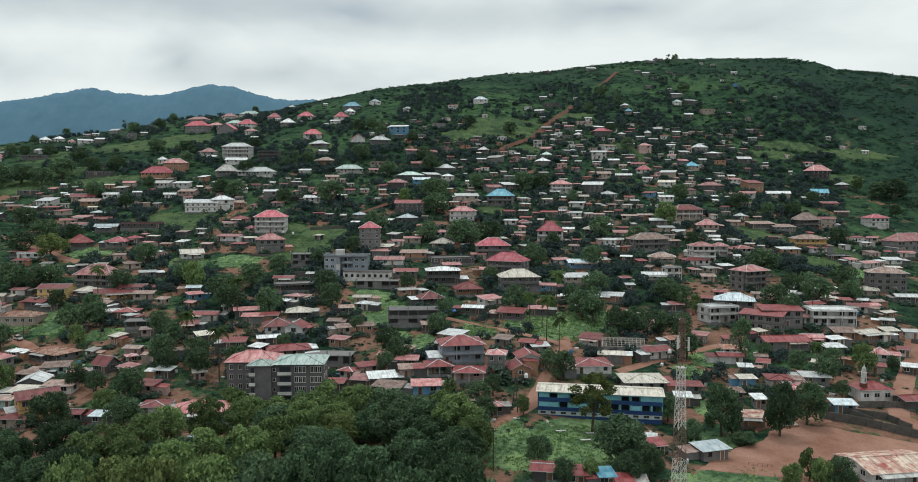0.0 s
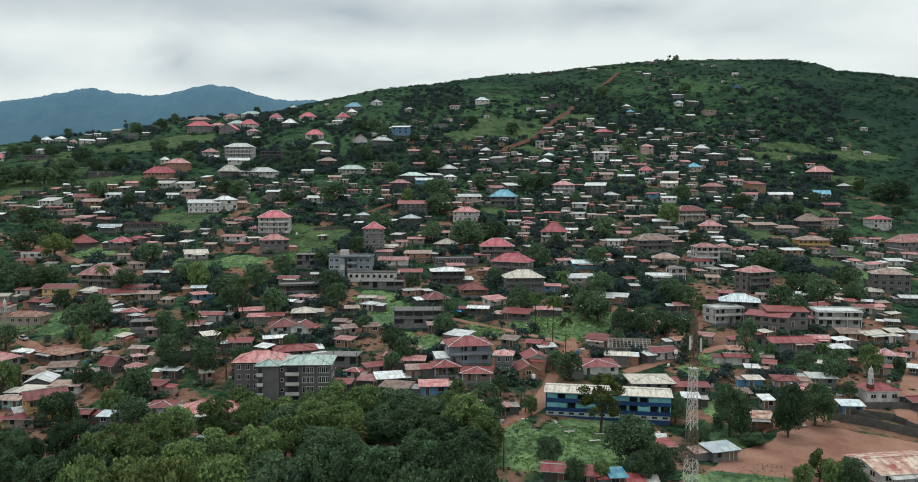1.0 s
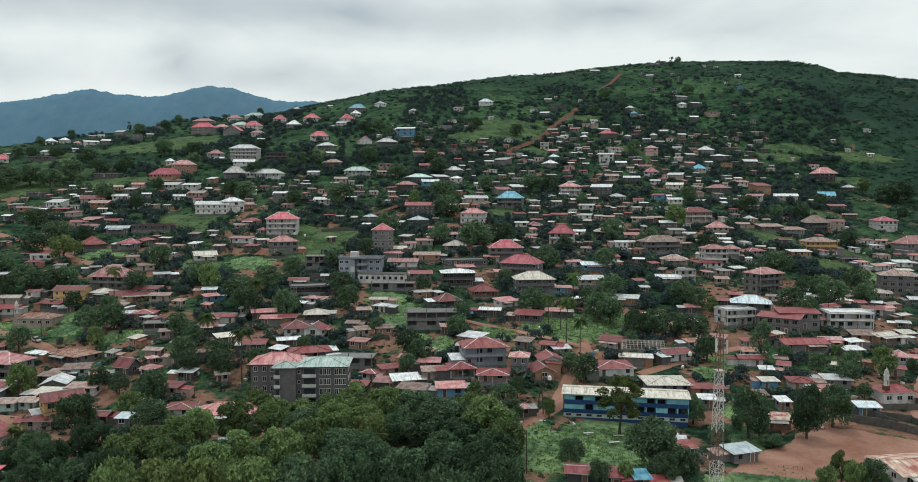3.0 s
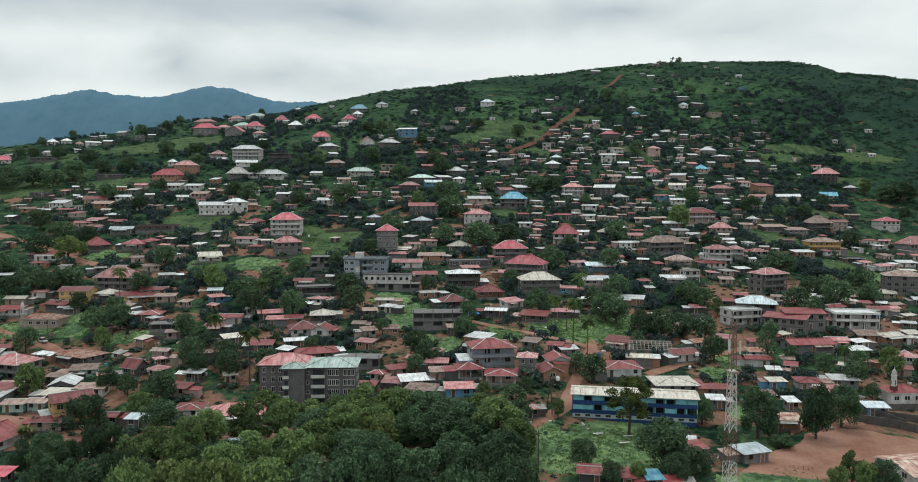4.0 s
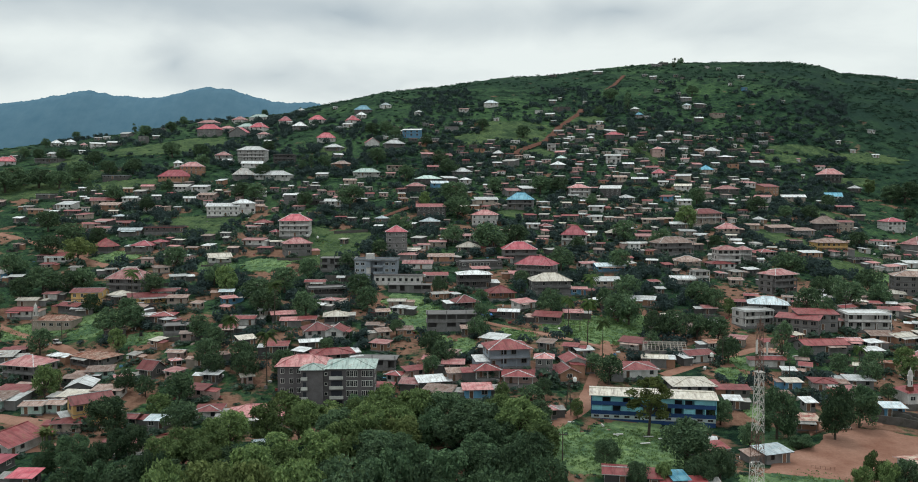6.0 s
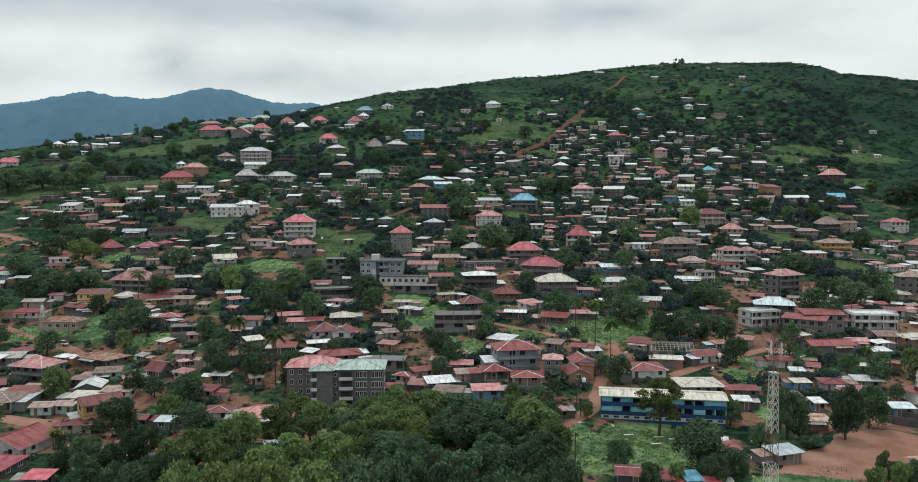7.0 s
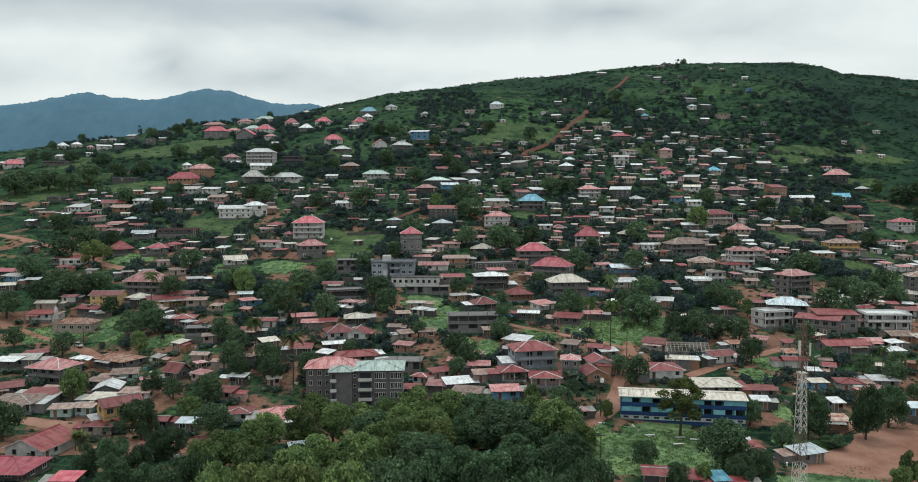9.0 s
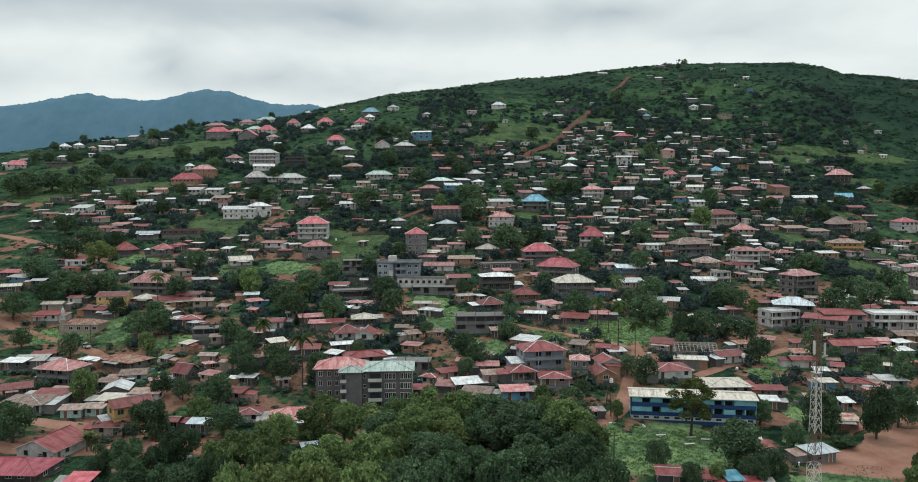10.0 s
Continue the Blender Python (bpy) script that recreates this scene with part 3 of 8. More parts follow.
def window_mesh(w, h, bars, paint=None):
    """A frame round recessed dark panes, with mullions and a sill, in one connected shell."""
    xs = [-w / 2 - 0.09]
    for k in range(bars + 1):
        xs += [-w / 2 + (w + 0.07) * k / (bars + 1), -w / 2 + (w + 0.07) * (k + 1) / (bars + 1) - 0.07]
    xs.append(w / 2 + 0.09)
    zs = [-0.12, 0.0, h, h + 0.09]
    v, f, mi, at = [], [], [], {}

    def corner(x, z, y):
        if (x, z, y) not in at:
            at[x, z, y] = len(v)
            v.append((x, y, z))
        return at[x, z, y]

    for i in range(len(xs) - 1):
        for j in range(3):
            q = [(xs[i], zs[j]), (xs[i + 1], zs[j]), (xs[i + 1], zs[j + 1]), (xs[i], zs[j + 1])]
            pane = i % 2 == 1 and j == 1
            f.append([corner(*p, -0.02 if pane else -0.10) for p in q])
            mi.append(1 if pane else 0)
            if pane:
                for e in range(4):
                    f.append([corner(*q[e], -0.10), corner(*q[(e + 1) % 4], -0.10), corner(*q[(e + 1) % 4], -0.02), corner(*q[e], -0.02)])
                    mi.append(0)
    for i in range(len(xs) - 1):
        for z, way in ((zs[0], 1), (zs[3], -1)):
            f.append([corner(xs[i], z, -0.10), corner(xs[i], z, 0.04), corner(xs[i + 1], z, 0.04), corner(xs[i + 1], z, -0.10)][::way])
            mi.append(0)
    for j in range(3):
        for x, way in ((xs[0], -1), (xs[-1], 1)):
            f.append([corner(x, zs[j], -0.10), corner(x, zs[j], 0.04), corner(x, zs[j + 1], 0.04), corner(x, zs[j + 1], -0.10)][::way])
            mi.append(0)
    return mesh_of("window", v, f, [paint or frame_white, glass_dark], mi)


WINDOW = {"wide": window_mesh(1.5, 1.15, 1), "tall": window_mesh(0.95, 1.35, 1), "small": window_mesh(0.7, 0.8, 0),
          "dull": window_mesh(1.6, 1.35, 1, frame_dull), "dull_small": window_mesh(1.1, 1.2, 0, frame_dull)}
s = Shape()
s.box(-0.5, 0.5, -0.05, 0.05, 0, 2.05, 0)
s.box(-0.6, -0.5, -0.1, 0.05, 0, 2.15, 1)
s.box(0.5, 0.6, -0.1, 0.05, 0, 2.15, 1)
s.box(-0.5, 0.5, -0.1, 0.05, 2.05, 2.15, 1)
DOOR = s.mesh("door", [door_wood, frame_white])

STOREY = 2.9


def roof_shape(kind, L, D, rise, over=0.7, thick=0.14):
    """Roof over a plan L by D with its eaves at z = 0: real thickness, fascia and ridge caps."""
    s = Shape()
    x, y = L / 2 + over, D / 2 + over
    if kind == "hip":
        k = max(x - y, 0.0) if x > y else 0.0
        j = 0.0 if x > y else y - x
        for drop, flip in ((0.0, False), (-thick, True)):
            a, b2, c, d = (-x, -y, drop), (x, -y, drop), (x, y, drop), (-x, y, drop)
            p, q = (-k, -j, rise + drop), (k, j, rise + drop)
            if x > y:
                faces = [(a, b2, q, p), (b2, c, q), (c, d, p, q), (d, a, p)]
            else:
                faces = [(a, b2, p), (b2, c, q, p), (c, d, q), (d, a, p, q)]
            for fc in faces:
                s.face([v for n2, v in enumerate(fc) if v not in fc[:n2]][:: -1 if flip else 1])
        for a, b2 in (((-x, -y), (x, -y)), ((x, -y), (x, y)), ((x, y), (-x, y)), ((-x, y), (-x, -y))):
            s.face([(*a, -thick), (*b2, -thick), (*b2, 0), (*a, 0)], 1)
        top = 0.05
        for a, b2 in (((-k, -j), (k, j)), ((-x, -y), (-k, -j)), ((x, -y), (k, j) if x > y else (-k, -j))):
            za = rise if a == (-k, -j) else 0.0
            if (Vector((*a, za)) - Vector((*b2, rise))).length > 0.4:
                s.bar((*a, za + top), (*b2, rise + top), 0.15, 2)
    elif kind == "gable":
        for drop, flip in ((0.0, False), (-thick, True)):
            for e in (-1, 1):
                q = [(-x, e * y, drop), (x, e * y, drop), (x, 0, rise + drop), (-x, 0, rise + drop)]
                s.face(q[:: (1 if e < 0 else -1) * (-1 if flip else 1)])
        for e in (-1, 1):
            s.face([(-x, e * y, -thick), (x, e * y, -thick), (x, e * y, 0), (-x, e * y, 0)][::-e], 1)
            s.face([(e * x, -y, -thick), (e * x, -y, 0), (e * x, 0, rise), (e * x, 0, rise - thick)], 1)
            s.face([(e * x, y, -thick), (e * x, y, 0), (e * x, 0, rise), (e * x, 0, rise - thick)], 1)
        s.bar((-x, 0, rise + 0.04), (x, 0, rise + 0.04), 0.15, 2)
    elif kind == "shed":
        c = [(-x, -y, 0), (x, -y, 0), (x, y, rise), (-x, y, rise)]
        u = [(p[0], p[1], p[2] - thick) for p in c]
        s.face(c)
        s.face(u[::-1])
        for k in range(4):
            s.face([u[k], u[(k + 1) % 4], c[(k + 1) % 4], c[k]], 1)
    else:
        s.box(-L / 2 - 0.25, L / 2 + 0.25, -D / 2 - 0.25, D / 2 + 0.25, -0.2, 0.0, 0)
        for x0, x1, y0, y1 in ((-L / 2, L / 2, -D / 2, -D / 2 + 0.15), (-L / 2, L / 2, D / 2 - 0.15, D / 2), (-L / 2, -L / 2 + 0.15, -D / 2 + 0.15, D / 2 - 0.15), (L / 2 - 0.15, L / 2, -D / 2 + 0.15, D / 2 - 0.15)):
            s.box(x0, x1, y0, y1, 0.0, 0.5, 1)
    return s


def wall_mesh(kind, L, D, H, rise, mat):
    """Four walls in one shell, rising into the gables or up the slope of a lean-to roof."""
    x, y, t = L / 2, D / 2, H - 0.08
    back = t + (rise * D / (D + 1.1) if kind == "shed" else 0.0)
    v = [(-x, -y, -3.5), (x, -y, -3.5), (x, y, -3.5), (-x, y, -3.5), (-x, -y, t), (x, -y, t), (x, y, back), (-x, y, back)]
    f = [(0, 1, 5, 4), (2, 3, 7, 6)]
    if kind == "gable":
        v += [(-x, 0, t + rise * 0.93), (x, 0, t + rise * 0.93)]
        f += [(1, 2, 6, 9, 5), (3, 0, 4, 8, 7)]
    else:
        f += [(1, 2, 6, 5), (3, 0, 4, 7), (4, 5, 6, 7)]
    return mesh_of("wall", v, f, mat)


def porch(ob, L, D, H, mat, rnd):
    """A lean-to veranda roof on thin posts along the front."""
    w = L * rnd.uniform(0.4, 0.8)
    c = rnd.uniform(-0.5, 0.5) * (L - w)
    s = Shape()
    pts = [(c - w / 2, -D / 2 - 2.1, 2.25), (c + w / 2, -D / 2 - 2.1, 2.25), (c + w / 2, -D / 2, 2.65), (c - w / 2, -D / 2, 2.65)]
    low = [(p[0], p[1], p[2] - 0.08) for p in pts]
    s.face(pts)
    s.face(low[::-1])
    for k in range(4):
        s.face([low[k], low[(k + 1) % 4], pts[(k + 1) % 4], pts[k]])
    part("porch_roof", s.mesh("porch_roof", mat), ob)
    count = max(2, int(w / 2.6) + 1)
    for k in range(count):
        part("porch_post", POST, ob, pose(c - w / 2 + 0.12 + (w - 0.24) * k / (count - 1), -D / 2 - 1.95, -0.6))


s = Shape()
s.box(-0.07, 0.07, -0.07, 0.07, 0, 2.82)
POST = s.mesh("porch_post", WALLS["grey"])
BUILT, FLOORS = [], []


def veranda(ob, L, D, H, storeys, mat, rnd):
    """An open gallery under the eaves: square posts, and a parapet before each upper floor."""
    count = max(3, int(L / 4.2) + 1)
    s = Shape()
    s.box(-0.13, 0.13, -0.13, 0.13, 0.2, H - 0.14)
    post = s.mesh("veranda_post", mat)
    for k in range(count):
        part("veranda_post", post, ob, pose(-L / 2 + 0.14 + (L - 0.28) * k / (count - 1), -D / 2 + 0.14, 0))
    for k in range(1, storeys):
        s = Shape()
        s.box(-L / 2 + 0.28, L / 2 - 0.28, -D / 2 + 0.06, -D / 2 + 0.18, STOREY * k + 0.3, STOREY * k + 1.15)
        part("parapet", s.mesh("parapet", mat), ob)


def house(x, y, L, D, turn, kind, roof, wall, storeys=1, rise=1.0):
    """A house with its long side L along the street, facing south before it is turned."""
    rnd = random.Random(int(x * 31 + y * 17))
    aside = rnd.uniform(-25, 25)
    if y > 236 and kind != "flat" and abs(turn) < 20:
        # Hardly a house stands square to its neighbours; the front it shows stays as wide.
        turn += aside
        k = L / (L * math.cos(radians(turn)) + D * abs(math.sin(radians(turn))))
        L, D = L * max(k, 0.75), max(D * max(k, 0.75), 3.0)
        if kind == "shed" and storeys == 1 and L > 6.5 and rnd.random() < 0.45:
            kind, rise = "gable", max(rise, 0.15 * D)
    z = float(ground(x, y))
    H = STOREY * storeys + (0.3 if storeys > 1 else -0.15)
    words = {1: "single-storey", 2: "two-storey", 3: "three-storey", 4: "four-storey"}[storeys]
    form = {"hip": "hipped", "gable": "gabled", "shed": "low sloping", "flat": "flat"}[kind]
    name = "shack" if kind == "shed" and L < 6.5 else "cottage" if storeys == 1 and kind != "flat" and L < 10 else "apartment_house" if storeys > 2 else "flat_roofed_house" if kind == "flat" else "house"
    ob = thing(name, pose(x, y, z, 0, 0, turn), f"{words} {wall}-walled {name.replace('_', ' ')} with {form} {SAID[roof]} roof", name.split("_")[-1], "hillside houses")
    BUILT.append((x, y, max(L, D) / 2 + 1))
    FLOORS.append(storeys)
    deep = 1.7 if kind in ("hip", "flat") and abs(turn) < 45 and L > 7 and y < 700 and rnd.random() < (0.75 if storeys > 1 else 0.45) else 0.0
    part("wall", wall_mesh(kind, L, D - deep, H, rise, WALLS[wall]), ob, pose(0, deep / 2, 0))
    if deep:
        veranda(ob, L, D, H, storeys, WALLS["white" if wall in ("white", "cream", "pink") else wall], rnd)
    s = Shape()
    s.box(-L / 2 - 0.12, L / 2 + 0.12, -D / 2 - 0.12, D / 2 + 0.12, -3.6, 0.22)
    if y < 480:
        part("plinth", s.mesh("plinth", WALLS["grey"]), ob)
    for k in range(1, storeys):
        s = Shape()
        s.box(-L / 2 - 0.06, L / 2 + 0.06, -D / 2 - 0.06, D / 2 + 0.06, STOREY * k + 0.08, STOREY * k + 0.3)
        part("floor_band", s.mesh("floor_band", WALLS["grey" if wall != "grey" else "dark"]), ob)
    caps = ROOFS["white"] if roof in ("red", "pink", "maroon", "rust") and rnd.random() < 0.75 else ROOFS[roof]
    edge = WALLS[wall] if kind == "flat" else (WALLS["white"] if rnd.random() < 0.4 else WALLS["dark"])
    top = WALLS["grey"] if kind == "flat" and roof == "grey" else ROOFS[roof]
    part("roof", roof_shape(kind, L, D, rise).mesh("house_roof", [top, edge, caps]), ob, pose(0, 0, H))
    near = y < 640
    if y < 520 and kind != "flat" and rnd.random() < 0.6:
        e, w, d = rnd.choice((-1, 1)), rnd.uniform(2.2, 4.2), D * rnd.uniform(0.5, 0.9)
        q = pose(e * (L / 2 + w / 2 - 0.1), rnd.uniform(-0.3, 0.3) * D, 0)
        part("annex_wall", wall_mesh("shed", w, d, 2.3, 0.5, WALLS[rnd.choice((wall, "grey", "dark", "orange"))]), ob, q)
        part("annex_roof", roof_shape("shed", w, d, 0.5, 0.35, 0.08).mesh("annex_roof", [ROOFS[rnd.choice((roof, "rust", "white", "maroon", "grey"))]] * 3), ob, q @ pose(0, 0, 2.32))
    if y < 460 and storeys == 1 and kind != "flat" and L > 6 and rnd.random() < 0.4:
        porch(ob, L, D, H, ROOFS[rnd.choice((roof, "rust", "grey"))], rnd)
    step = 2.7 if near else 4.0
    count = max(2, int((L - 0.8) / step))
    front = -D / 2 + deep
    way = rnd.randrange(count)
    shape = rnd.choice(("wide", "dull", "dull_small", "dull_small")) if storeys == 1 else rnd.choice(("dull", "tall", "dull"))
    for k in range(storeys):
        for j in range(count):
            px = -L / 2 + L * (j + 0.5) / count
            if k == 0 and j == way:
                part("door", DOOR, ob, pose(px, front, 0.22))
            elif rnd.random() < 0.8:
                part("window", WINDOW[shape], ob, pose(px, front, 0.3 + STOREY * k + 0.95))
        if y < 420:
            for e in (-1, 1):
                for j in range(max(1, int(D / 4.5))):
                    py = front + (D - deep) * (j + 0.5) / max(1, int(D / 4.5))
                    part("window", WINDOW[shape], ob, pose(e * L / 2, py, 0.3 + STOREY * k + 0.95, 0, 0, 90 * e))
    return ob


# The houses, row by row up the hill.
house(32.8, 148.1, 2.6, 3.6, -1, "shed", "maroon", "dark", 1, 0.4)
house(29.5, 150.6, 2.6, 3.6, 6, "shed", "blue", "white", 1, 0.5)
house(23.8, 151.6, 3.6, 3.6, -7, "shed", "maroon", "orange", 1, 0.6)
house(17.8, 154.8, 4.7, 4.9, -10, "gable", "maroon", "dark", 1, 0.5)
house(-105.7, 154.9, 4.5, 3.6, -2, "shed", "red", "dark", 1, 0.5)
house(96.5, 167.5, 17.3, 12.0, 9, "gable", "striped", "white", 1, 1.3)
house(58.3, 173.4, 6.6, 4.4, 18, "shed", "ice", "grey", 1, 0.5)
house(45.8, 174.1, 2.6, 3.6, 15, "shed", "maroon", "cream", 1, 0.5)
house(-133.5, 178.0, 18.0, 11.0, -4, "hip", "magenta", "dark", 1, 2.2)
house(-94.9, 177.2, 7.0, 6.9, -2, "hip", "pink", "cream", 1, 0.7)
house(45.5, 179.1, 2.6, 3.6, -14, "shed", "white", "dark", 1, 0.4)
house(-133.0, 195.6, 12.0, 11.4, 76, "gable", "maroon", "white", 1, 2.7)
house(77.1, 198.4, 6.4, 4.6, -8, "shed", "striped", "orange", 1, 0.5)
house(10.0, 203.1, 2.6, 3.6, 10, "hip", "pink", "dark", 1, 0.7)
house(-97.5, 205.6, 5.4, 3.6, -4, "shed", "ice", "grey", 1, 0.5)
house(1.6, 206.6, 5.2, 3.6, 9, "shed", "rust", "dark", 1, 0.5)
house(106.4, 208.1, 5.4, 3.6, -5, "shed", "ice", "blue", 1, 0.6)
house(-123.4, 208.6, 7.4, 4.6, 3, "shed", "maroon", "cream", 1, 0.5)
house(-106.2, 209.1, 3.2, 3.6, -5, "gable", "maroon", "cream", 1, 0.8)
house(84.4, 211.6, 2.6, 3.6, 1, "shed", "white", "grey", 1, 0.5)
house(-71.5, 209.0, 14.5, 9.0, 8, "hip", "pink", "white", 1, 2.2)
house(-120.8, 212.1, 3.3, 3.6, -4, "shed", "red", "cream", 1, 0.5)
house(-85.6, 212.1, 6.7, 6.7, 4, "hip", "maroon", "white", 1, 0.7)
house(-120.8, 215.0, 10.4, 7.2, 38, "gable", "maroon", "yellow", 2, 1.8)
house(63.8, 214.1, 3.9, 3.6, -8, "shed", "white", "grey", 1, 0.5)
house(128.3, 214.3, 5.6, 5.6, 7, "gable", "maroon", "dark", 1, 0.8)
house(80.1, 217.1, 2.8, 3.6, -3, "shed", "rust", "dark", 1, 0.4)
house(-9.5, 218.7, 7.7, 4.9, 5, "shed", "pink", "blue", 1, 0.7)
house(-139.5, 220.6, 5.8, 5.5, 3, "gable", "rust", "teal", 1, 0.6)
house(-20.5, 220.9, 8.0, 5.2, -15, "shed", "rust", "dark", 1, 0.5)
house(-133.2, 221.8, 5.2, 5.1, -3, "gable", "rust", "teal", 1, 0.6)
house(68.0, 222.4, 6.5, 4.2, -4, "shed", "maroon", "grey", 1, 0.4)
house(103.0, 222.8, 5.3, 6.0, 12, "hip", "pink", "white", 1, 0.7)
house(-128.1, 223.1, 4.7, 4.6, 0, "gable", "rust", "teal", 1, 0.6)
house(-155.5, 225.3, 12.9, 11.4, 0, "hip", "rust", "teal", 1, 1.1)
house(55.3, 227.3, 12.2, 10.9, 0, "hip", "cream", "grey", 1, 1.1)
house(-130.8, 227.4, 8.3, 5.2, -6, "shed", "cream", "grey", 1, 0.8)
house(3.2, 227.4, 8.7, 8.3, -3, "hip", "maroon", "pink", 1, 0.8)
house(87.2, 228.6, 4.5, 3.6, 1, "shed", "cream", "blue", 1, 0.4)
house(-23.4, 228.8, 7.7, 5.1, 15, "shed", "white", "dark", 1, 0.9)
house(-28.8, 229.1, 6.9, 4.5, -9, "shed", "pink", "dark", 1, 0.6)
house(97.2, 229.3, 6.5, 7.0, -10, "hip", "maroon", "white", 1, 0.7)
house(18.1, 229.4, 7.2, 5.8, 100, "gable", "maroon", "orange", 1, 1.7)
house(-37.8, 229.6, 5.3, 3.7, -7, "shed", "maroon", "dark", 1, 0.5)
house(11.6, 231.1, 5.1, 5.6, -8, "hip", "pink", "grey", 2, 1.1)
house(-122.5, 231.4, 8.5, 5.1, -0, "shed", "rust", "white", 1, 0.5)
house(109.6, 232.2, 7.4, 4.8, -7, "shed", "white", "grey", 1, 0.5)
house(-152.2, 232.3, 9.1, 5.5, -3, "shed", "maroon", "dark", 1, 0.8)
house(-15.0, 232.9, 6.4, 4.3, 9, "shed", "rust", "pink", 1, 0.6)
house(-6.4, 233.1, 7.5, 7.6, 8, "hip", "maroon", "cream", 1, 1.4)
house(-149.9, 234.5, 8.4, 5.4, -10, "shed", "rust", "dark", 1, 0.9)
house(26.1, 235.6, 2.6, 3.6, 10, "flat", "grey", "orange", 1, 0.0)
house(-165.4, 236.9, 9.2, 5.7, 4, "shed", "maroon", "dark", 1, 0.9)
house(41.2, 237.5, 11.7, 11.4, -10, "hip", "maroon", "white", 1, 1.1)
house(21.5, 237.5, 7.5, 6.3, 98, "gable", "maroon", "white", 1, 1.6)
house(-34.8, 237.7, 5.7, 5.8, -2, "hip", "maroon", "white", 1, 0.7)
house(-134.1, 238.0, 8.4, 7.0, 101, "gable", "white", "grey", 1, 1.6)
house(-93.0, 238.2, 5.4, 3.8, -16, "shed", "white", "dark", 1, 0.5)
house(91.0, 239.6, 4.0, 3.6, 2, "shed", "white", "grey", 1, 0.4)
house(-29.1, 239.7, 7.2, 4.8, 13, "shed", "maroon", "pink", 1, 0.5)
house(0.5, 240.3, 14.7, 12.0, 4, "hip", "maroon", "slate", 2, 2.2)
house(-16.5, 240.5, 6.5, 4.4, 13, "shed", "pink", "dark", 1, 0.6)
house(135.6, 243.8, 4.5, 3.6, -11, "shed", "maroon", "cream", 1, 0.5)
house(98.6, 244.1, 4.0, 3.6, -5, "shed", "maroon", "white", 1, 0.6)
house(146.7, 244.4, 5.7, 3.9, -7, "shed", "white", "dark", 1, 0.6)
house(-23.9, 246.6, 4.9, 3.6, 16, "shed", "pink", "grey", 1, 0.6)
house(26.3, 246.8, 5.7, 3.9, -11, "shed", "white", "grey", 1, 0.6)
house(-115.8, 247.3, 7.3, 7.0, -10, "gable", "maroon", "dark", 1, 2.6)
house(49.9, 247.4, 8.2, 5.3, -13, "shed", "cream", "grey", 1, 0.6)
house(-142.1, 247.8, 6.0, 3.9, -3, "shed", "rust", "dark", 1, 0.4)
house(22.5, 249.1, 5.0, 3.6, -13, "shed", "maroon", "dark", 1, 0.6)
house(89.8, 250.3, 7.8, 5.0, 6, "shed", "maroon", "white", 1, 0.8)
house(-140.9, 251.6, 5.1, 3.6, 11, "shed", "rust", "teal", 1, 0.5)
house(-110.0, 253.0, 3.6, 4.3, 10, "hip", "pink", "dark", 1, 0.5)
house(-158.9, 253.1, 15.0, 12.0, 7, "hip", "pink", "grey", 2, 2.6)
house(65.6, 254.6, 11.2, 9.5, -1, "gable", "maroon", "white", 1, 1.0)
house(-136.0, 254.6, 8.7, 5.6, 15, "shed", "rust", "teal", 1, 0.9)
house(142.7, 256.1, 6.7, 7.1, -11, "hip", "pink", "white", 1, 1.8)
house(-58.1, 256.8, 16.0, 12.0, -3, "hip", "maroon", "cream", 1, 1.2)
house(-68.5, 257.7, 5.8, 3.9, -8, "shed", "white", "dark", 1, 0.7)
house(128.9, 260.6, 6.8, 4.6, -12, "shed", "white", "dark", 1, 0.6)
house(154.3, 261.3, 4.2, 3.6, -10, "shed", "maroon", "white", 1, 0.5)
house(-78.0, 262.6, 7.4, 4.6, 1, "shed", "maroon", "dark", 1, 0.8)
house(-180.4, 263.2, 8.3, 5.2, 7, "shed", "white", "dark", 1, 0.6)
house(47.1, 263.5, 10.5, 6.5, -9, "shed", "maroon", "white", 1, 1.0)
house(-176.8, 266.2, 10.8, 6.3, -1, "shed", "grey", "grey", 1, 1.0)
house(-67.1, 266.4, 8.5, 5.3, 4, "shed", "white", "dark", 1, 0.6)
house(114.2, 266.5, 16.3, 8.5, -5, "shed", "maroon", "grey", 1, 1.4)
house(133.3, 267.9, 6.5, 4.3, 7, "shed", "white", "white", 1, 0.5)
house(96.5, 268.7, 5.7, 3.8, -7, "shed", "maroon", "cream", 1, 0.5)
house(125.5, 269.3, 7.4, 4.9, -14, "shed", "pink", "white", 1, 0.8)
house(-144.8, 271.3, 17.4, 12.0, -6, "hip", "oxide", "grey", 1, 1.7)
house(-159.1, 271.6, 5.2, 5.6, -6, "hip", "white", "white", 1, 0.9)
house(-174.9, 274.7, 5.7, 3.7, 2, "shed", "maroon", "grey", 1, 0.5)
house(140.2, 275.0, 8.4, 5.4, 15, "shed", "rust", "orange", 1, 1.0)
house(147.3, 275.1, 10.7, 6.5, 6, "shed", "cream", "orange", 1, 0.9)
house(109.3, 275.6, 4.9, 3.6, 13, "shed", "cream", "yellow", 1, 0.5)
house(-59.6, 277.6, 7.6, 6.5, 84, "gable", "maroon", "white", 1, 1.9)
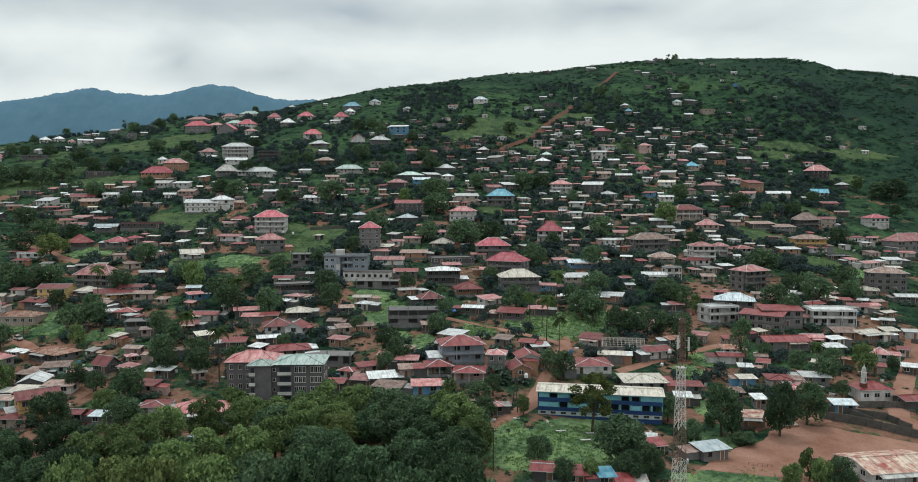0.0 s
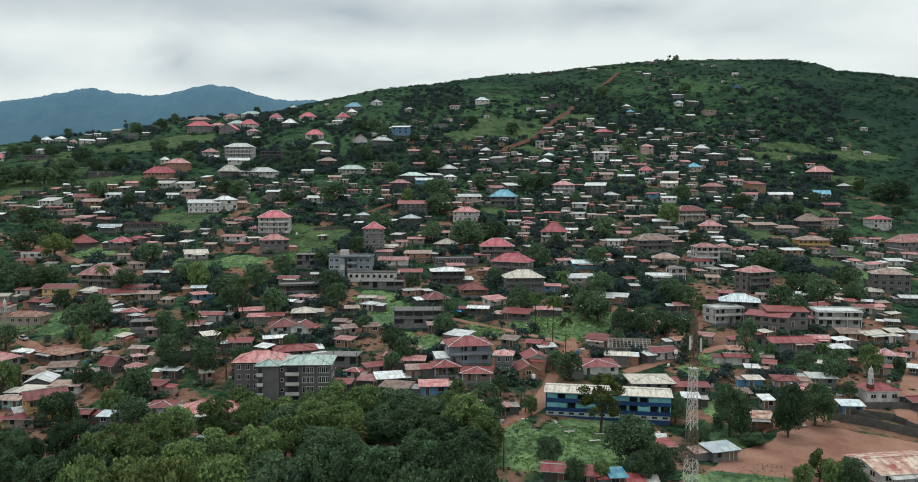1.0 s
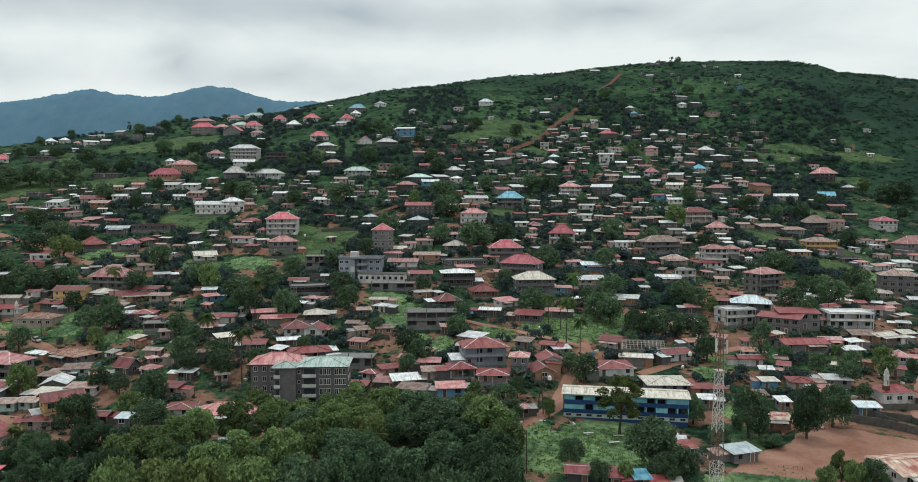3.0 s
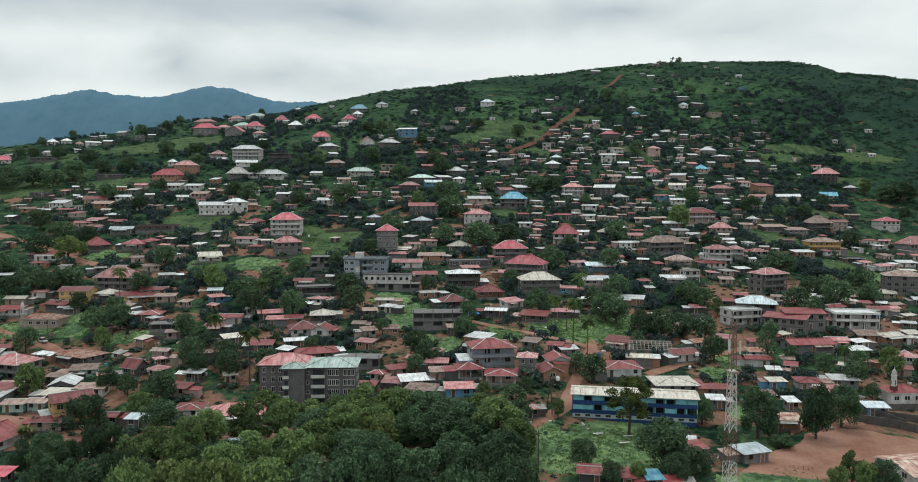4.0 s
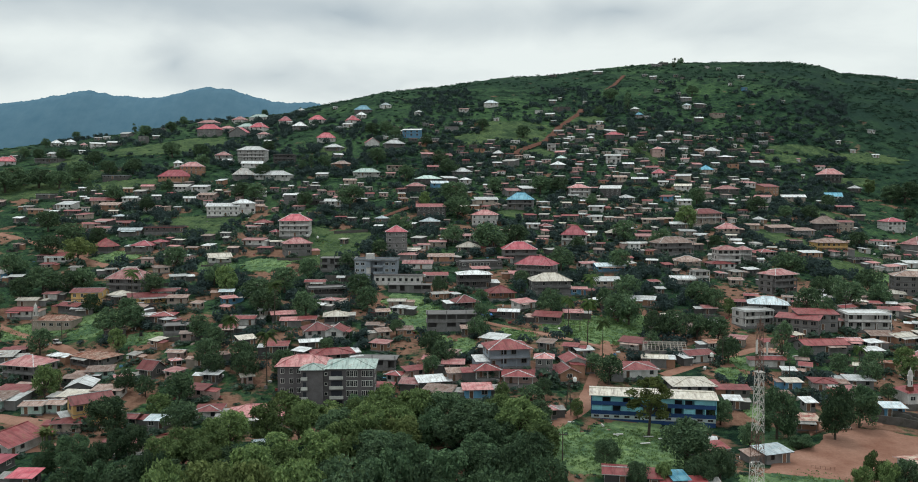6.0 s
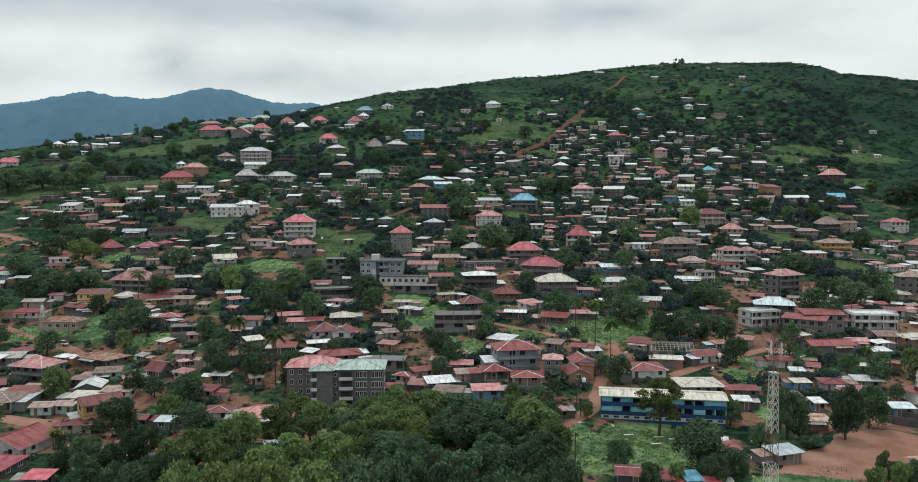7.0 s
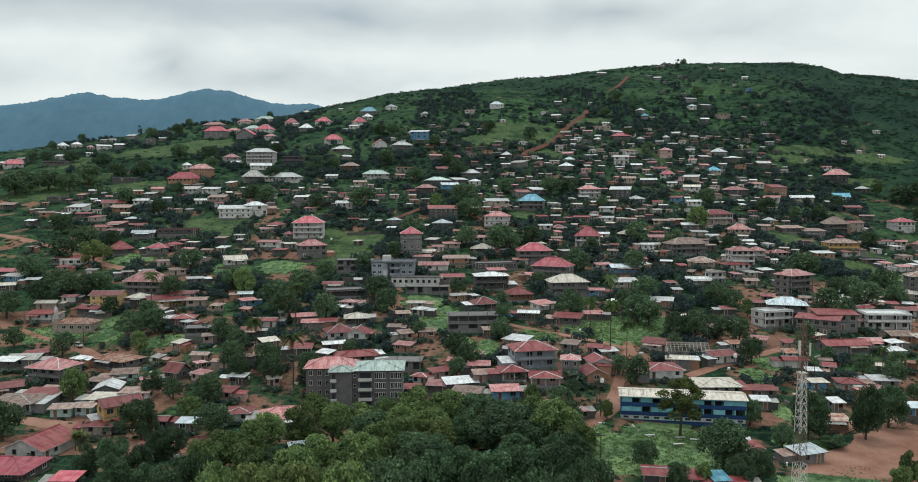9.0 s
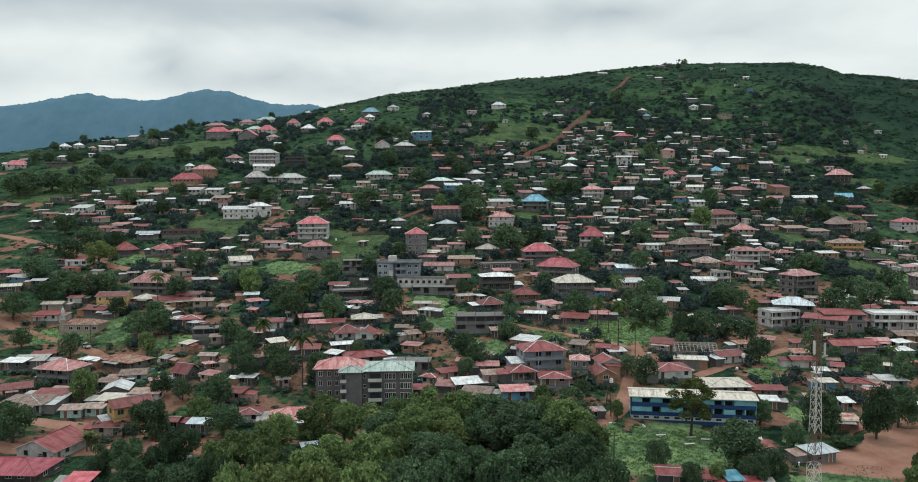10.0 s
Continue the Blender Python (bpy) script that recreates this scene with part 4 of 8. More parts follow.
house(-67.0, 279.5, 12.3, 11.5, 5, "hip", "maroon", "white", 1, 2.3)
house(168.4, 281.8, 4.9, 3.6, 5, "shed", "white", "white", 1, 0.5)
house(113.8, 283.5, 16.2, 8.5, -13, "shed", "maroon", "grey", 2, 0.9)
house(-101.3, 283.8, 6.3, 4.1, 3, "shed", "maroon", "dark", 1, 0.6)
house(140.9, 287.9, 16.0, 10.2, -4, "flat", "white", "white", 2, 0.0)
house(122.0, 288.0, 15.1, 8.5, -14, "shed", "maroon", "grey", 2, 1.0)
house(134.2, 288.7, 5.8, 3.9, 8, "shed", "pink", "white", 1, 0.4)
house(-78.8, 290.4, 8.1, 5.3, -14, "shed", "pink", "grey", 1, 0.6)
house(-72.9, 291.4, 6.4, 4.2, -5, "shed", "maroon", "dark", 1, 0.6)
house(166.3, 293.8, 4.9, 3.6, -13, "shed", "white", "dark", 1, 0.4)
house(-98.1, 294.2, 9.3, 5.8, 10, "shed", "maroon", "white", 1, 0.8)
house(101.0, 295.1, 12.7, 8.6, 15, "flat", "white", "white", 2, 0.0)
house(20.4, 295.2, 11.5, 6.8, 1, "shed", "maroon", "dark", 1, 1.2)
house(-62.5, 296.1, 10.1, 9.7, -5, "hip", "cream", "dark", 1, 1.7)
house(-129.0, 298.0, 5.0, 5.5, -7, "hip", "white", "grey", 1, 0.7)
house(-83.7, 298.2, 9.9, 5.9, 1, "shed", "pink", "dark", 1, 0.7)
house(-44.7, 300.6, 5.4, 3.6, 2, "shed", "rust", "dark", 1, 0.6)
house(31.4, 301.2, 7.5, 4.8, 5, "shed", "pink", "dark", 1, 0.7)
house(5.8, 301.4, 8.6, 5.3, -3, "shed", "white", "dark", 1, 0.7)
house(110.0, 302.8, 16.9, 12.0, 3, "hip", "ice", "grey", 2, 2.6)
house(-132.5, 302.9, 9.2, 9.2, 9, "hip", "maroon", "dark", 1, 1.1)
house(-139.2, 304.1, 5.4, 3.6, -3, "shed", "white", "cream", 1, 0.4)
house(49.0, 305.1, 3.8, 3.6, -10, "shed", "white", "dark", 1, 0.5)
house(-38.1, 306.2, 6.2, 6.7, -10, "hip", "white", "white", 1, 0.9)
house(142.7, 306.5, 8.8, 5.3, -1, "shed", "maroon", "white", 1, 0.8)
house(-71.1, 309.6, 4.0, 3.6, 7, "shed", "white", "grey", 1, 0.4)
house(164.7, 312.9, 8.4, 5.2, -3, "shed", "maroon", "white", 1, 0.7)
house(47.7, 313.2, 5.4, 3.7, -12, "shed", "maroon", "dark", 1, 0.5)
house(-145.8, 313.5, 12.0, 7.4, -14, "shed", "rust", "dark", 1, 1.3)
house(12.6, 314.4, 9.9, 6.2, 12, "shed", "pink", "white", 1, 1.0)
house(-12.0, 314.6, 11.6, 10.7, 3, "hip", "maroon", "dark", 1, 2.5)
house(-40.1, 314.9, 6.6, 4.3, 4, "shed", "cream", "cream", 1, 0.7)
house(-123.0, 315.1, 4.6, 3.6, 5, "shed", "rust", "cream", 1, 0.5)
house(-67.9, 317.0, 8.8, 8.5, 4, "hip", "pink", "white", 1, 0.8)
house(-148.8, 317.1, 2.6, 3.6, -15, "shed", "white", "white", 1, 0.5)
house(-197.3, 317.9, 10.1, 6.3, 10, "shed", "maroon", "white", 1, 0.8)
house(-172.5, 318.6, 9.1, 5.6, 3, "shed", "white", "grey", 1, 0.6)
house(-111.7, 320.6, 6.9, 4.6, 14, "shed", "pink", "blue", 1, 0.7)
house(44.7, 320.6, 3.2, 3.6, 7, "shed", "white", "grey", 1, 0.4)
house(-178.4, 322.4, 12.2, 7.1, 1, "shed", "maroon", "dark", 1, 1.3)
house(-134.3, 323.4, 8.3, 5.1, -2, "shed", "rust", "cream", 1, 0.7)
house(64.2, 323.4, 12.1, 7.2, 3, "shed", "white", "orange", 1, 0.8)
house(-15.7, 325.1, 3.6, 3.6, 13, "shed", "white", "dark", 1, 0.4)
house(-147.3, 326.5, 18.6, 8.5, 13, "shed", "maroon", "yellow", 1, 1.2)
house(-200.3, 328.4, 8.2, 5.2, 9, "shed", "cream", "cream", 1, 0.9)
house(-174.1, 328.6, 13.1, 11.5, 7, "gable", "maroon", "yellow", 2, 1.2)
house(3.8, 329.1, 12.4, 11.5, -5, "hip", "maroon", "orange", 1, 2.7)
house(-115.3, 329.9, 6.1, 4.2, 15, "shed", "ice", "grey", 1, 0.7)
house(-161.7, 331.4, 9.7, 9.3, -4, "hip", "cream", "grey", 1, 1.7)
house(181.9, 331.7, 7.5, 4.7, 3, "shed", "rust", "orange", 1, 0.6)
house(-142.7, 333.2, 11.7, 6.9, 1, "shed", "maroon", "teal", 1, 0.8)
house(-72.4, 334.4, 16.8, 11.2, 15, "flat", "grey", "dark", 1, 0.0)
house(-194.2, 335.3, 6.0, 4.0, 7, "shed", "pink", "white", 1, 0.5)
house(39.1, 336.2, 7.4, 4.8, -10, "shed", "pink", "blue", 1, 0.5)
house(26.3, 337.3, 17.8, 12.0, -5, "hip", "cream", "grey", 2, 3.1)
house(76.6, 340.6, 3.4, 3.6, 11, "shed", "white", "dark", 1, 0.5)
house(-162.1, 342.8, 18.7, 12.0, -10, "hip", "pink", "grey", 2, 4.3)
house(-79.0, 343.5, 8.5, 5.5, 13, "shed", "maroon", "cream", 1, 0.8)
house(-7.4, 345.3, 15.7, 12.0, 5, "hip", "white", "dark", 2, 1.4)
house(133.0, 347.8, 16.3, 12.0, 10, "hip", "pink", "grey", 3, 2.3)
house(205.1, 347.9, 10.9, 6.9, 15, "shed", "white", "dark", 1, 1.1)
house(-68.5, 349.6, 3.0, 3.6, 11, "shed", "white", "dark", 1, 0.6)
house(-231.8, 350.1, 10.3, 6.1, 1, "shed", "cream", "dark", 1, 1.0)
house(54.6, 351.0, 12.7, 7.5, 3, "shed", "white", "cream", 1, 1.3)
house(76.9, 352.1, 4.6, 3.6, 15, "shed", "maroon", "dark", 1, 0.5)
house(-24.9, 354.5, 10.8, 6.5, 4, "shed", "maroon", "grey", 1, 0.8)
house(190.2, 355.3, 13.6, 12.0, -9, "hip", "cream", "cream", 1, 1.4)
house(-222.5, 357.8, 6.1, 4.0, 3, "shed", "white", "dark", 1, 0.7)
house(13.8, 359.1, 7.2, 4.6, -4, "shed", "pink", "cream", 1, 0.8)
house(92.2, 359.6, 11.2, 6.6, -0, "shed", "white", "white", 1, 1.1)
house(100.9, 360.4, 7.6, 5.3, 14, "flat", "grey", "white", 2, 0.0)
house(23.5, 363.3, 20.3, 12.0, -6, "hip", "red", "grey", 2, 3.8)
house(-233.9, 364.2, 12.3, 7.2, 3, "shed", "grey", "blue", 1, 1.3)
house(-3.6, 365.9, 8.6, 5.2, 2, "shed", "pink", "grey", 1, 0.8)
house(206.1, 367.0, 18.9, 12.0, -12, "hip", "rust", "grey", 3, 2.2)
house(-240.9, 371.7, 12.5, 7.4, -4, "shed", "red", "dark", 1, 1.0)
house(-34.0, 373.9, 14.1, 8.3, -4, "shed", "pink", "white", 1, 1.4)
house(60.8, 376.5, 15.6, 8.5, -2, "shed", "ice", "blue", 1, 1.4)
house(-4.0, 378.3, 21.0, 12.0, 14, "flat", "grey", "dark", 1, 0.0)
house(50.0, 379.8, 9.5, 6.0, 13, "shed", "pink", "white", 1, 0.8)
house(9.9, 385.1, 7.4, 4.6, -1, "shed", "pink", "white", 1, 0.5)
house(-135.5, 385.5, 13.3, 11.4, 4, "gable", "cream", "white", 1, 1.9)
house(-22.9, 386.6, 13.0, 7.7, -4, "shed", "rust", "orange", 1, 1.0)
house(-39.4, 388.9, 9.8, 6.2, -11, "shed", "pink", "grey", 1, 0.7)
house(-218.7, 389.4, 11.1, 7.1, 4, "flat", "white", "white", 1, 0.0)
house(85.8, 390.2, 5.7, 3.7, 1, "shed", "white", "dark", 1, 0.5)
house(17.1, 390.8, 17.1, 12.0, -8, "hip", "red", "grey", 2, 3.7)
house(120.9, 391.2, 12.7, 11.8, 5, "hip", "maroon", "white", 1, 1.2)
house(-221.8, 392.5, 16.2, 8.5, 13, "shed", "maroon", "dark", 1, 1.0)
house(104.9, 393.8, 15.1, 12.0, -12, "hip", "rust", "cream", 1, 2.1)
house(126.1, 395.8, 12.0, 11.0, -3, "hip", "pink", "white", 3, 2.0)
house(-98.5, 397.8, 16.2, 12.0, 4, "hip", "pink", "grey", 2, 2.9)
house(-37.9, 398.6, 9.5, 5.7, -1, "shed", "cream", "grey", 1, 0.6)
house(-46.5, 398.9, 11.6, 11.1, 7, "hip", "red", "grey", 4, 3.3)
house(2.3, 402.6, 5.0, 3.6, -11, "shed", "white", "blue", 1, 0.4)
house(-8.6, 404.9, 12.5, 11.3, -2, "hip", "cream", "dark", 1, 2.6)
house(-32.5, 407.2, 6.0, 3.9, -1, "shed", "pink", "white", 1, 0.7)
house(-202.5, 407.5, 11.0, 10.4, -5, "hip", "maroon", "dark", 1, 4.4)
house(-182.5, 408.8, 10.6, 9.9, 3, "hip", "red", "grey", 1, 2.5)
house(80.8, 409.2, 6.0, 3.9, 3, "shed", "white", "white", 2, 0.7)
house(139.8, 409.3, 10.4, 9.9, -6, "hip", "pink", "white", 2, 1.8)
house(219.6, 409.9, 12.1, 7.1, 4, "shed", "pink", "white", 1, 0.8)
house(-25.2, 413.6, 8.9, 5.6, 8, "shed", "pink", "cream", 1, 0.6)
house(-253.3, 414.1, 4.8, 3.6, -3, "shed", "rust", "dark", 1, 0.4)
house(213.1, 414.1, 7.0, 4.6, 12, "shed", "pink", "white", 1, 0.8)
house(-176.4, 414.8, 7.0, 7.1, 5, "hip", "red", "grey", 1, 1.4)
house(103.0, 415.3, 22.7, 12.0, -10, "hip", "rust", "grey", 2, 3.1)
house(0.8, 415.6, 11.3, 7.6, 12, "flat", "grey", "dark", 1, 0.0)
house(-125.3, 416.6, 12.6, 7.6, 8, "shed", "pink", "white", 1, 0.9)
house(-76.6, 417.6, 4.5, 3.6, -13, "shed", "cream", "dark", 1, 0.4)
house(64.6, 418.6, 4.7, 3.6, -9, "shed", "maroon", "dark", 1, 0.4)
house(-19.0, 420.6, 5.2, 3.7, 12, "shed", "white", "white", 1, 0.5)
house(155.9, 420.7, 10.8, 10.7, -10, "hip", "maroon", "white", 1, 1.5)
house(209.8, 421.3, 10.7, 6.9, -5, "flat", "white", "dark", 1, 0.0)
house(239.9, 421.8, 9.0, 5.7, -8, "shed", "white", "white", 1, 1.0)
house(50.7, 422.8, 15.3, 12.0, 4, "hip", "red", "white", 2, 4.8)
house(-10.9, 426.2, 12.8, 7.8, -10, "shed", "pink", "white", 1, 0.8)
house(184.2, 426.3, 11.6, 7.1, 10, "shed", "white", "orange", 1, 0.9)
house(-117.6, 432.4, 5.0, 5.3, -3, "hip", "red", "cream", 1, 1.5)
house(-106.3, 432.8, 17.4, 12.0, 1, "hip", "red", "white", 3, 3.7)
house(202.7, 433.7, 13.3, 7.9, 6, "shed", "pink", "white", 1, 1.0)
house(94.7, 438.3, 11.8, 7.0, -2, "shed", "pink", "cream", 1, 1.2)
house(-202.2, 438.8, 13.0, 8.0, 15, "shed", "ice", "grey", 1, 1.4)
house(201.2, 439.8, 17.9, 12.0, 5, "hip", "rust", "yellow", 2, 2.3)
house(259.0, 441.1, 8.5, 5.2, 3, "shed", "pink", "white", 1, 0.6)
house(78.5, 442.9, 12.3, 11.3, 4, "hip", "cream", "dark", 1, 2.7)
house(-220.5, 444.1, 8.7, 5.6, -15, "shed", "maroon", "white", 1, 0.9)
house(-133.5, 444.8, 8.1, 4.9, 1, "shed", "pink", "cream", 1, 0.5)
house(-184.4, 444.8, 21.9, 12.0, 11, "flat", "maroon", "dark", 1, 0.0)
house(223.8, 445.1, 2.8, 3.6, -14, "shed", "white", "white", 1, 0.4)
house(129.6, 449.0, 8.2, 5.4, -14, "shed", "white", "cream", 1, 0.6)
house(-41.8, 449.9, 6.3, 4.3, -15, "shed", "white", "dark", 1, 0.7)
house(184.7, 450.4, 6.6, 4.3, -5, "shed", "maroon", "dark", 1, 0.4)
house(37.8, 451.4, 7.9, 8.2, -11, "hip", "maroon", "dark", 1, 1.5)
house(-129.4, 452.5, 9.7, 9.4, 6, "hip", "maroon", "cream", 1, 1.9)
house(-231.9, 453.4, 9.8, 6.1, 9, "shed", "maroon", "cream", 1, 0.9)
house(31.0, 454.3, 7.9, 5.1, 8, "shed", "white", "white", 1, 0.7)
house(123.3, 454.5, 9.0, 5.4, -0, "shed", "white", "cream", 1, 0.9)
house(242.7, 455.6, 5.5, 3.6, 2, "shed", "white", "white", 1, 0.4)
house(-30.8, 455.8, 11.4, 11.1, -8, "hip", "ice", "dark", 1, 2.2)
house(267.9, 456.5, 28.6, 12.0, 11, "hip", "pink", "grey", 2, 4.5)
house(-212.8, 456.6, 10.7, 6.5, 6, "shed", "maroon", "dark", 1, 0.7)
house(-226.7, 459.6, 10.7, 6.6, -9, "shed", "pink", "dark", 1, 1.1)
house(2.5, 459.8, 16.2, 12.0, -4, "hip", "pink", "white", 2, 2.9)
house(-59.9, 461.2, 8.4, 7.9, -0, "hip", "ice", "grey", 1, 1.6)
house(-266.7, 466.0, 7.0, 4.4, -2, "shed", "white", "dark", 1, 0.6)
house(151.6, 466.8, 14.8, 12.0, 0, "hip", "pink", "cream", 1, 3.3)
house(-281.7, 468.1, 8.6, 5.6, -16, "shed", "white", "dark", 1, 0.9)
house(254.3, 469.0, 6.6, 4.5, -14, "shed", "pink", "white", 1, 0.7)
house(123.1, 469.5, 12.0, 7.4, -14, "shed", "white", "dark", 1, 1.3)
house(-221.4, 469.8, 7.7, 8.0, -10, "hip", "ice", "dark", 1, 1.3)
house(-245.8, 474.7, 10.9, 6.8, -11, "shed", "maroon", "cream", 1, 1.0)
house(56.5, 475.7, 11.2, 6.8, -6, "shed", "maroon", "grey", 1, 0.9)
house(-30.6, 476.0, 18.2, 8.5, -8, "shed", "maroon", "dark", 2, 1.9)
house(106.3, 476.5, 10.1, 6.4, -16, "shed", "rust", "cream", 1, 0.7)
house(201.7, 476.5, 14.8, 8.5, 5, "shed", "rust", "grey", 1, 1.4)
house(72.1, 476.6, 9.1, 5.7, -7, "shed", "white", "white", 1, 0.9)
house(-160.5, 477.5, 20.4, 8.5, -12, "shed", "white", "white", 2, 2.0)
house(188.8, 479.0, 16.7, 8.5, 2, "shed", "rust", "dark", 1, 1.5)
house(171.7, 479.1, 9.2, 5.7, -6, "shed", "rust", "cream", 1, 0.9)
house(116.7, 479.7, 9.1, 5.7, 9, "shed", "rust", "orange", 1, 0.8)
house(64.8, 480.6, 3.5, 3.6, 7, "shed", "white", "white", 1, 0.4)
house(-257.8, 483.7, 9.7, 5.8, -0, "shed", "maroon", "dark", 1, 0.7)
house(-149.9, 484.3, 15.9, 12.0, 2, "hip", "white", "white", 2, 2.5)
house(143.5, 486.3, 22.1, 12.0, 1, "hip", "maroon", "cream", 2, 3.1)
house(220.7, 486.3, 17.6, 12.0, -1, "hip", "brown", "dark", 2, 4.6)
house(-283.2, 487.4, 9.8, 6.2, 12, "shed", "rust", "orange", 1, 0.9)
house(-142.3, 489.5, 9.1, 5.4, -0, "shed", "rust", "orange", 1, 1.5)
house(-193.6, 490.1, 3.4, 3.6, 13, "shed", "white", "grey", 1, 0.4)
house(-201.2, 490.7, 5.8, 3.9, -7, "shed", "rust", "cream", 1, 0.6)
house(-210.7, 491.2, 9.5, 5.9, 6, "shed", "pink", "white", 1, 0.8)
house(238.4, 494.9, 10.1, 6.3, 10, "shed", "maroon", "cream", 2, 1.0)
house(182.0, 495.0, 5.2, 5.4, -3, "hip", "white", "white", 1, 1.8)
house(-292.5, 496.3, 5.7, 3.9, -15, "shed", "grey", "grey", 1, 0.5)
house(-239.9, 496.8, 12.2, 7.1, -1, "shed", "rust", "orange", 1, 1.9)
house(12.3, 497.1, 2.7, 3.6, 11, "shed", "rust", "cream", 1, 0.9)
house(27.2, 497.8, 18.0, 12.0, 2, "hip", "blue", "grey", 2, 4.5)
house(-268.7, 499.8, 13.7, 7.9, -1, "shed", "white", "white", 1, 2.2)
house(99.2, 499.9, 7.9, 5.2, 15, "shed", "rust", "dark", 1, 0.7)
house(77.3, 500.2, 10.8, 6.7, -13, "shed", "white", "white", 1, 0.9)
house(-95.2, 500.5, 10.8, 6.4, 0, "shed", "white", "white", 1, 1.7)
house(-107.1, 503.5, 10.0, 6.5, 4, "flat", "grey", "dark", 1, 0.0)
house(-123.8, 504.1, 9.0, 5.6, 6, "shed", "white", "grey", 2, 1.2)
house(5.0, 508.0, 15.3, 8.5, -4, "shed", "white", "cream", 1, 1.8)
house(-320.0, 508.6, 9.8, 6.1, -8, "shed", "rust", "dark", 1, 1.5)
house(-250.1, 509.0, 15.9, 8.5, 7, "shed", "maroon", "cream", 1, 2.1)
house(-147.9, 510.1, 3.9, 3.6, -4, "shed", "white", "grey", 1, 0.7)
house(-95.1, 510.6, 3.2, 3.6, 2, "shed", "pink", "grey", 1, 0.9)
house(278.8, 511.8, 14.2, 12.0, -5, "hip", "red", "white", 2, 2.5)
house(207.6, 512.1, 4.4, 3.6, -13, "shed", "white", "dark", 1, 0.5)
house(-193.5, 512.2, 8.0, 4.9, -1, "shed", "white", "white", 1, 1.2)
house(-233.9, 514.4, 10.1, 6.1, -4, "shed", "white", "white", 1, 1.4)
house(83.1, 516.5, 8.3, 5.3, -11, "shed", "cream", "dark", 1, 1.2)
house(-182.8, 519.4, 14.1, 8.2, -4, "shed", "rust", "pink", 1, 1.7)
house(57.1, 519.6, 3.7, 3.6, 14, "shed", "white", "dark", 1, 0.8)
house(65.9, 525.4, 6.4, 4.2, 5, "shed", "white", "dark", 1, 0.9)
house(101.9, 525.7, 11.4, 10.9, -6, "hip", "white", "white", 1, 2.3)
house(-172.3, 526.6, 3.9, 3.6, 8, "shed", "rust", "orange", 1, 1.0)
house(142.3, 527.4, 9.9, 6.3, 15, "shed", "white", "white", 1, 1.3)
house(-297.3, 528.4, 11.2, 7.3, -4, "flat", "white", "dark", 1, 0.0)
house(-52.9, 531.3, 7.9, 5.1, -9, "shed", "maroon", "dark", 1, 1.1)
house(23.2, 531.6, 12.5, 7.6, 10, "shed", "pink", "grey", 1, 1.8)
house(-282.3, 532.7, 5.6, 3.8, 8, "shed", "pink", "dark", 1, 0.9)
house(70.4, 532.8, 15.5, 12.0, -1, "hip", "pink", "white", 2, 2.8)
house(-234.7, 532.8, 7.8, 5.1, 11, "shed", "grey", "grey", 1, 1.1)
house(268.1, 535.0, 10.1, 6.4, -14, "shed", "rust", "dark", 1, 0.7)
house(133.1, 535.3, 9.3, 6.0, -14, "shed", "maroon", "blue", 1, 1.2)
house(93.6, 535.5, 15.2, 8.5, 6, "shed", "white", "dark", 2, 2.2)
house(35.2, 538.9, 13.4, 8.1, 11, "shed", "white", "grey", 1, 2.0)
house(-43.4, 539.3, 15.2, 12.0, 4, "hip", "pink", "dark", 1, 2.5)
house(-195.6, 542.0, 11.7, 7.3, -15, "shed", "white", "white", 1, 1.5)
house(-210.2, 542.7, 12.6, 7.7, -14, "shed", "grey", "white", 1, 2.1)
house(-234.2, 545.9, 8.3, 5.2, -7, "shed", "pink", "cream", 1, 1.4)
house(-26.9, 547.2, 13.3, 7.8, 4, "shed", "ice", "blue", 1, 1.8)
house(165.1, 550.9, 10.3, 6.1, 1, "shed", "maroon", "cream", 1, 1.3)
house(-91.7, 554.7, 9.4, 5.7, 3, "shed", "rust", "cream", 1, 1.3)
house(209.8, 557.6, 12.6, 7.5, -6, "shed", "pink", "white", 1, 1.6)
house(-8.1, 557.7, 9.4, 8.8, 3, "hip", "white", "white", 1, 1.7)
house(-35.6, 559.3, 19.3, 12.0, 4, "hip", "teal", "dark", 1, 2.5)
house(-186.0, 559.5, 8.2, 5.3, -14, "shed", "white", "orange", 1, 1.3)
house(-20.0, 561.6, 12.4, 7.6, 10, "shed", "white", "dark", 1, 1.6)
house(270.9, 561.6, 12.2, 7.6, -14, "shed", "maroon", "dark", 1, 1.2)
house(154.0, 567.1, 13.1, 7.6, -3, "shed", "cream", "white", 1, 1.7)
house(186.7, 569.8, 17.3, 12.0, -2, "hip", "pink", "dark", 1, 2.6)
house(237.7, 570.0, 17.7, 8.5, -13, "shed", "white", "cream", 1, 1.9)
house(258.8, 570.6, 5.5, 3.6, 2, "shed", "white", "dark", 1, 0.8)
house(-151.0, 572.8, 28.0, 12.0, -11, "hip", "white", "white", 1, 3.5)
house(-63.8, 573.1, 6.8, 4.6, 14, "shed", "pink", "cream", 1, 1.1)
house(-224.9, 573.8, 23.4, 12.0, -3, "hip", "red", "orange", 1, 5.0)
house(-115.0, 574.0, 8.4, 5.5, 15, "shed", "white", "white", 1, 1.3)
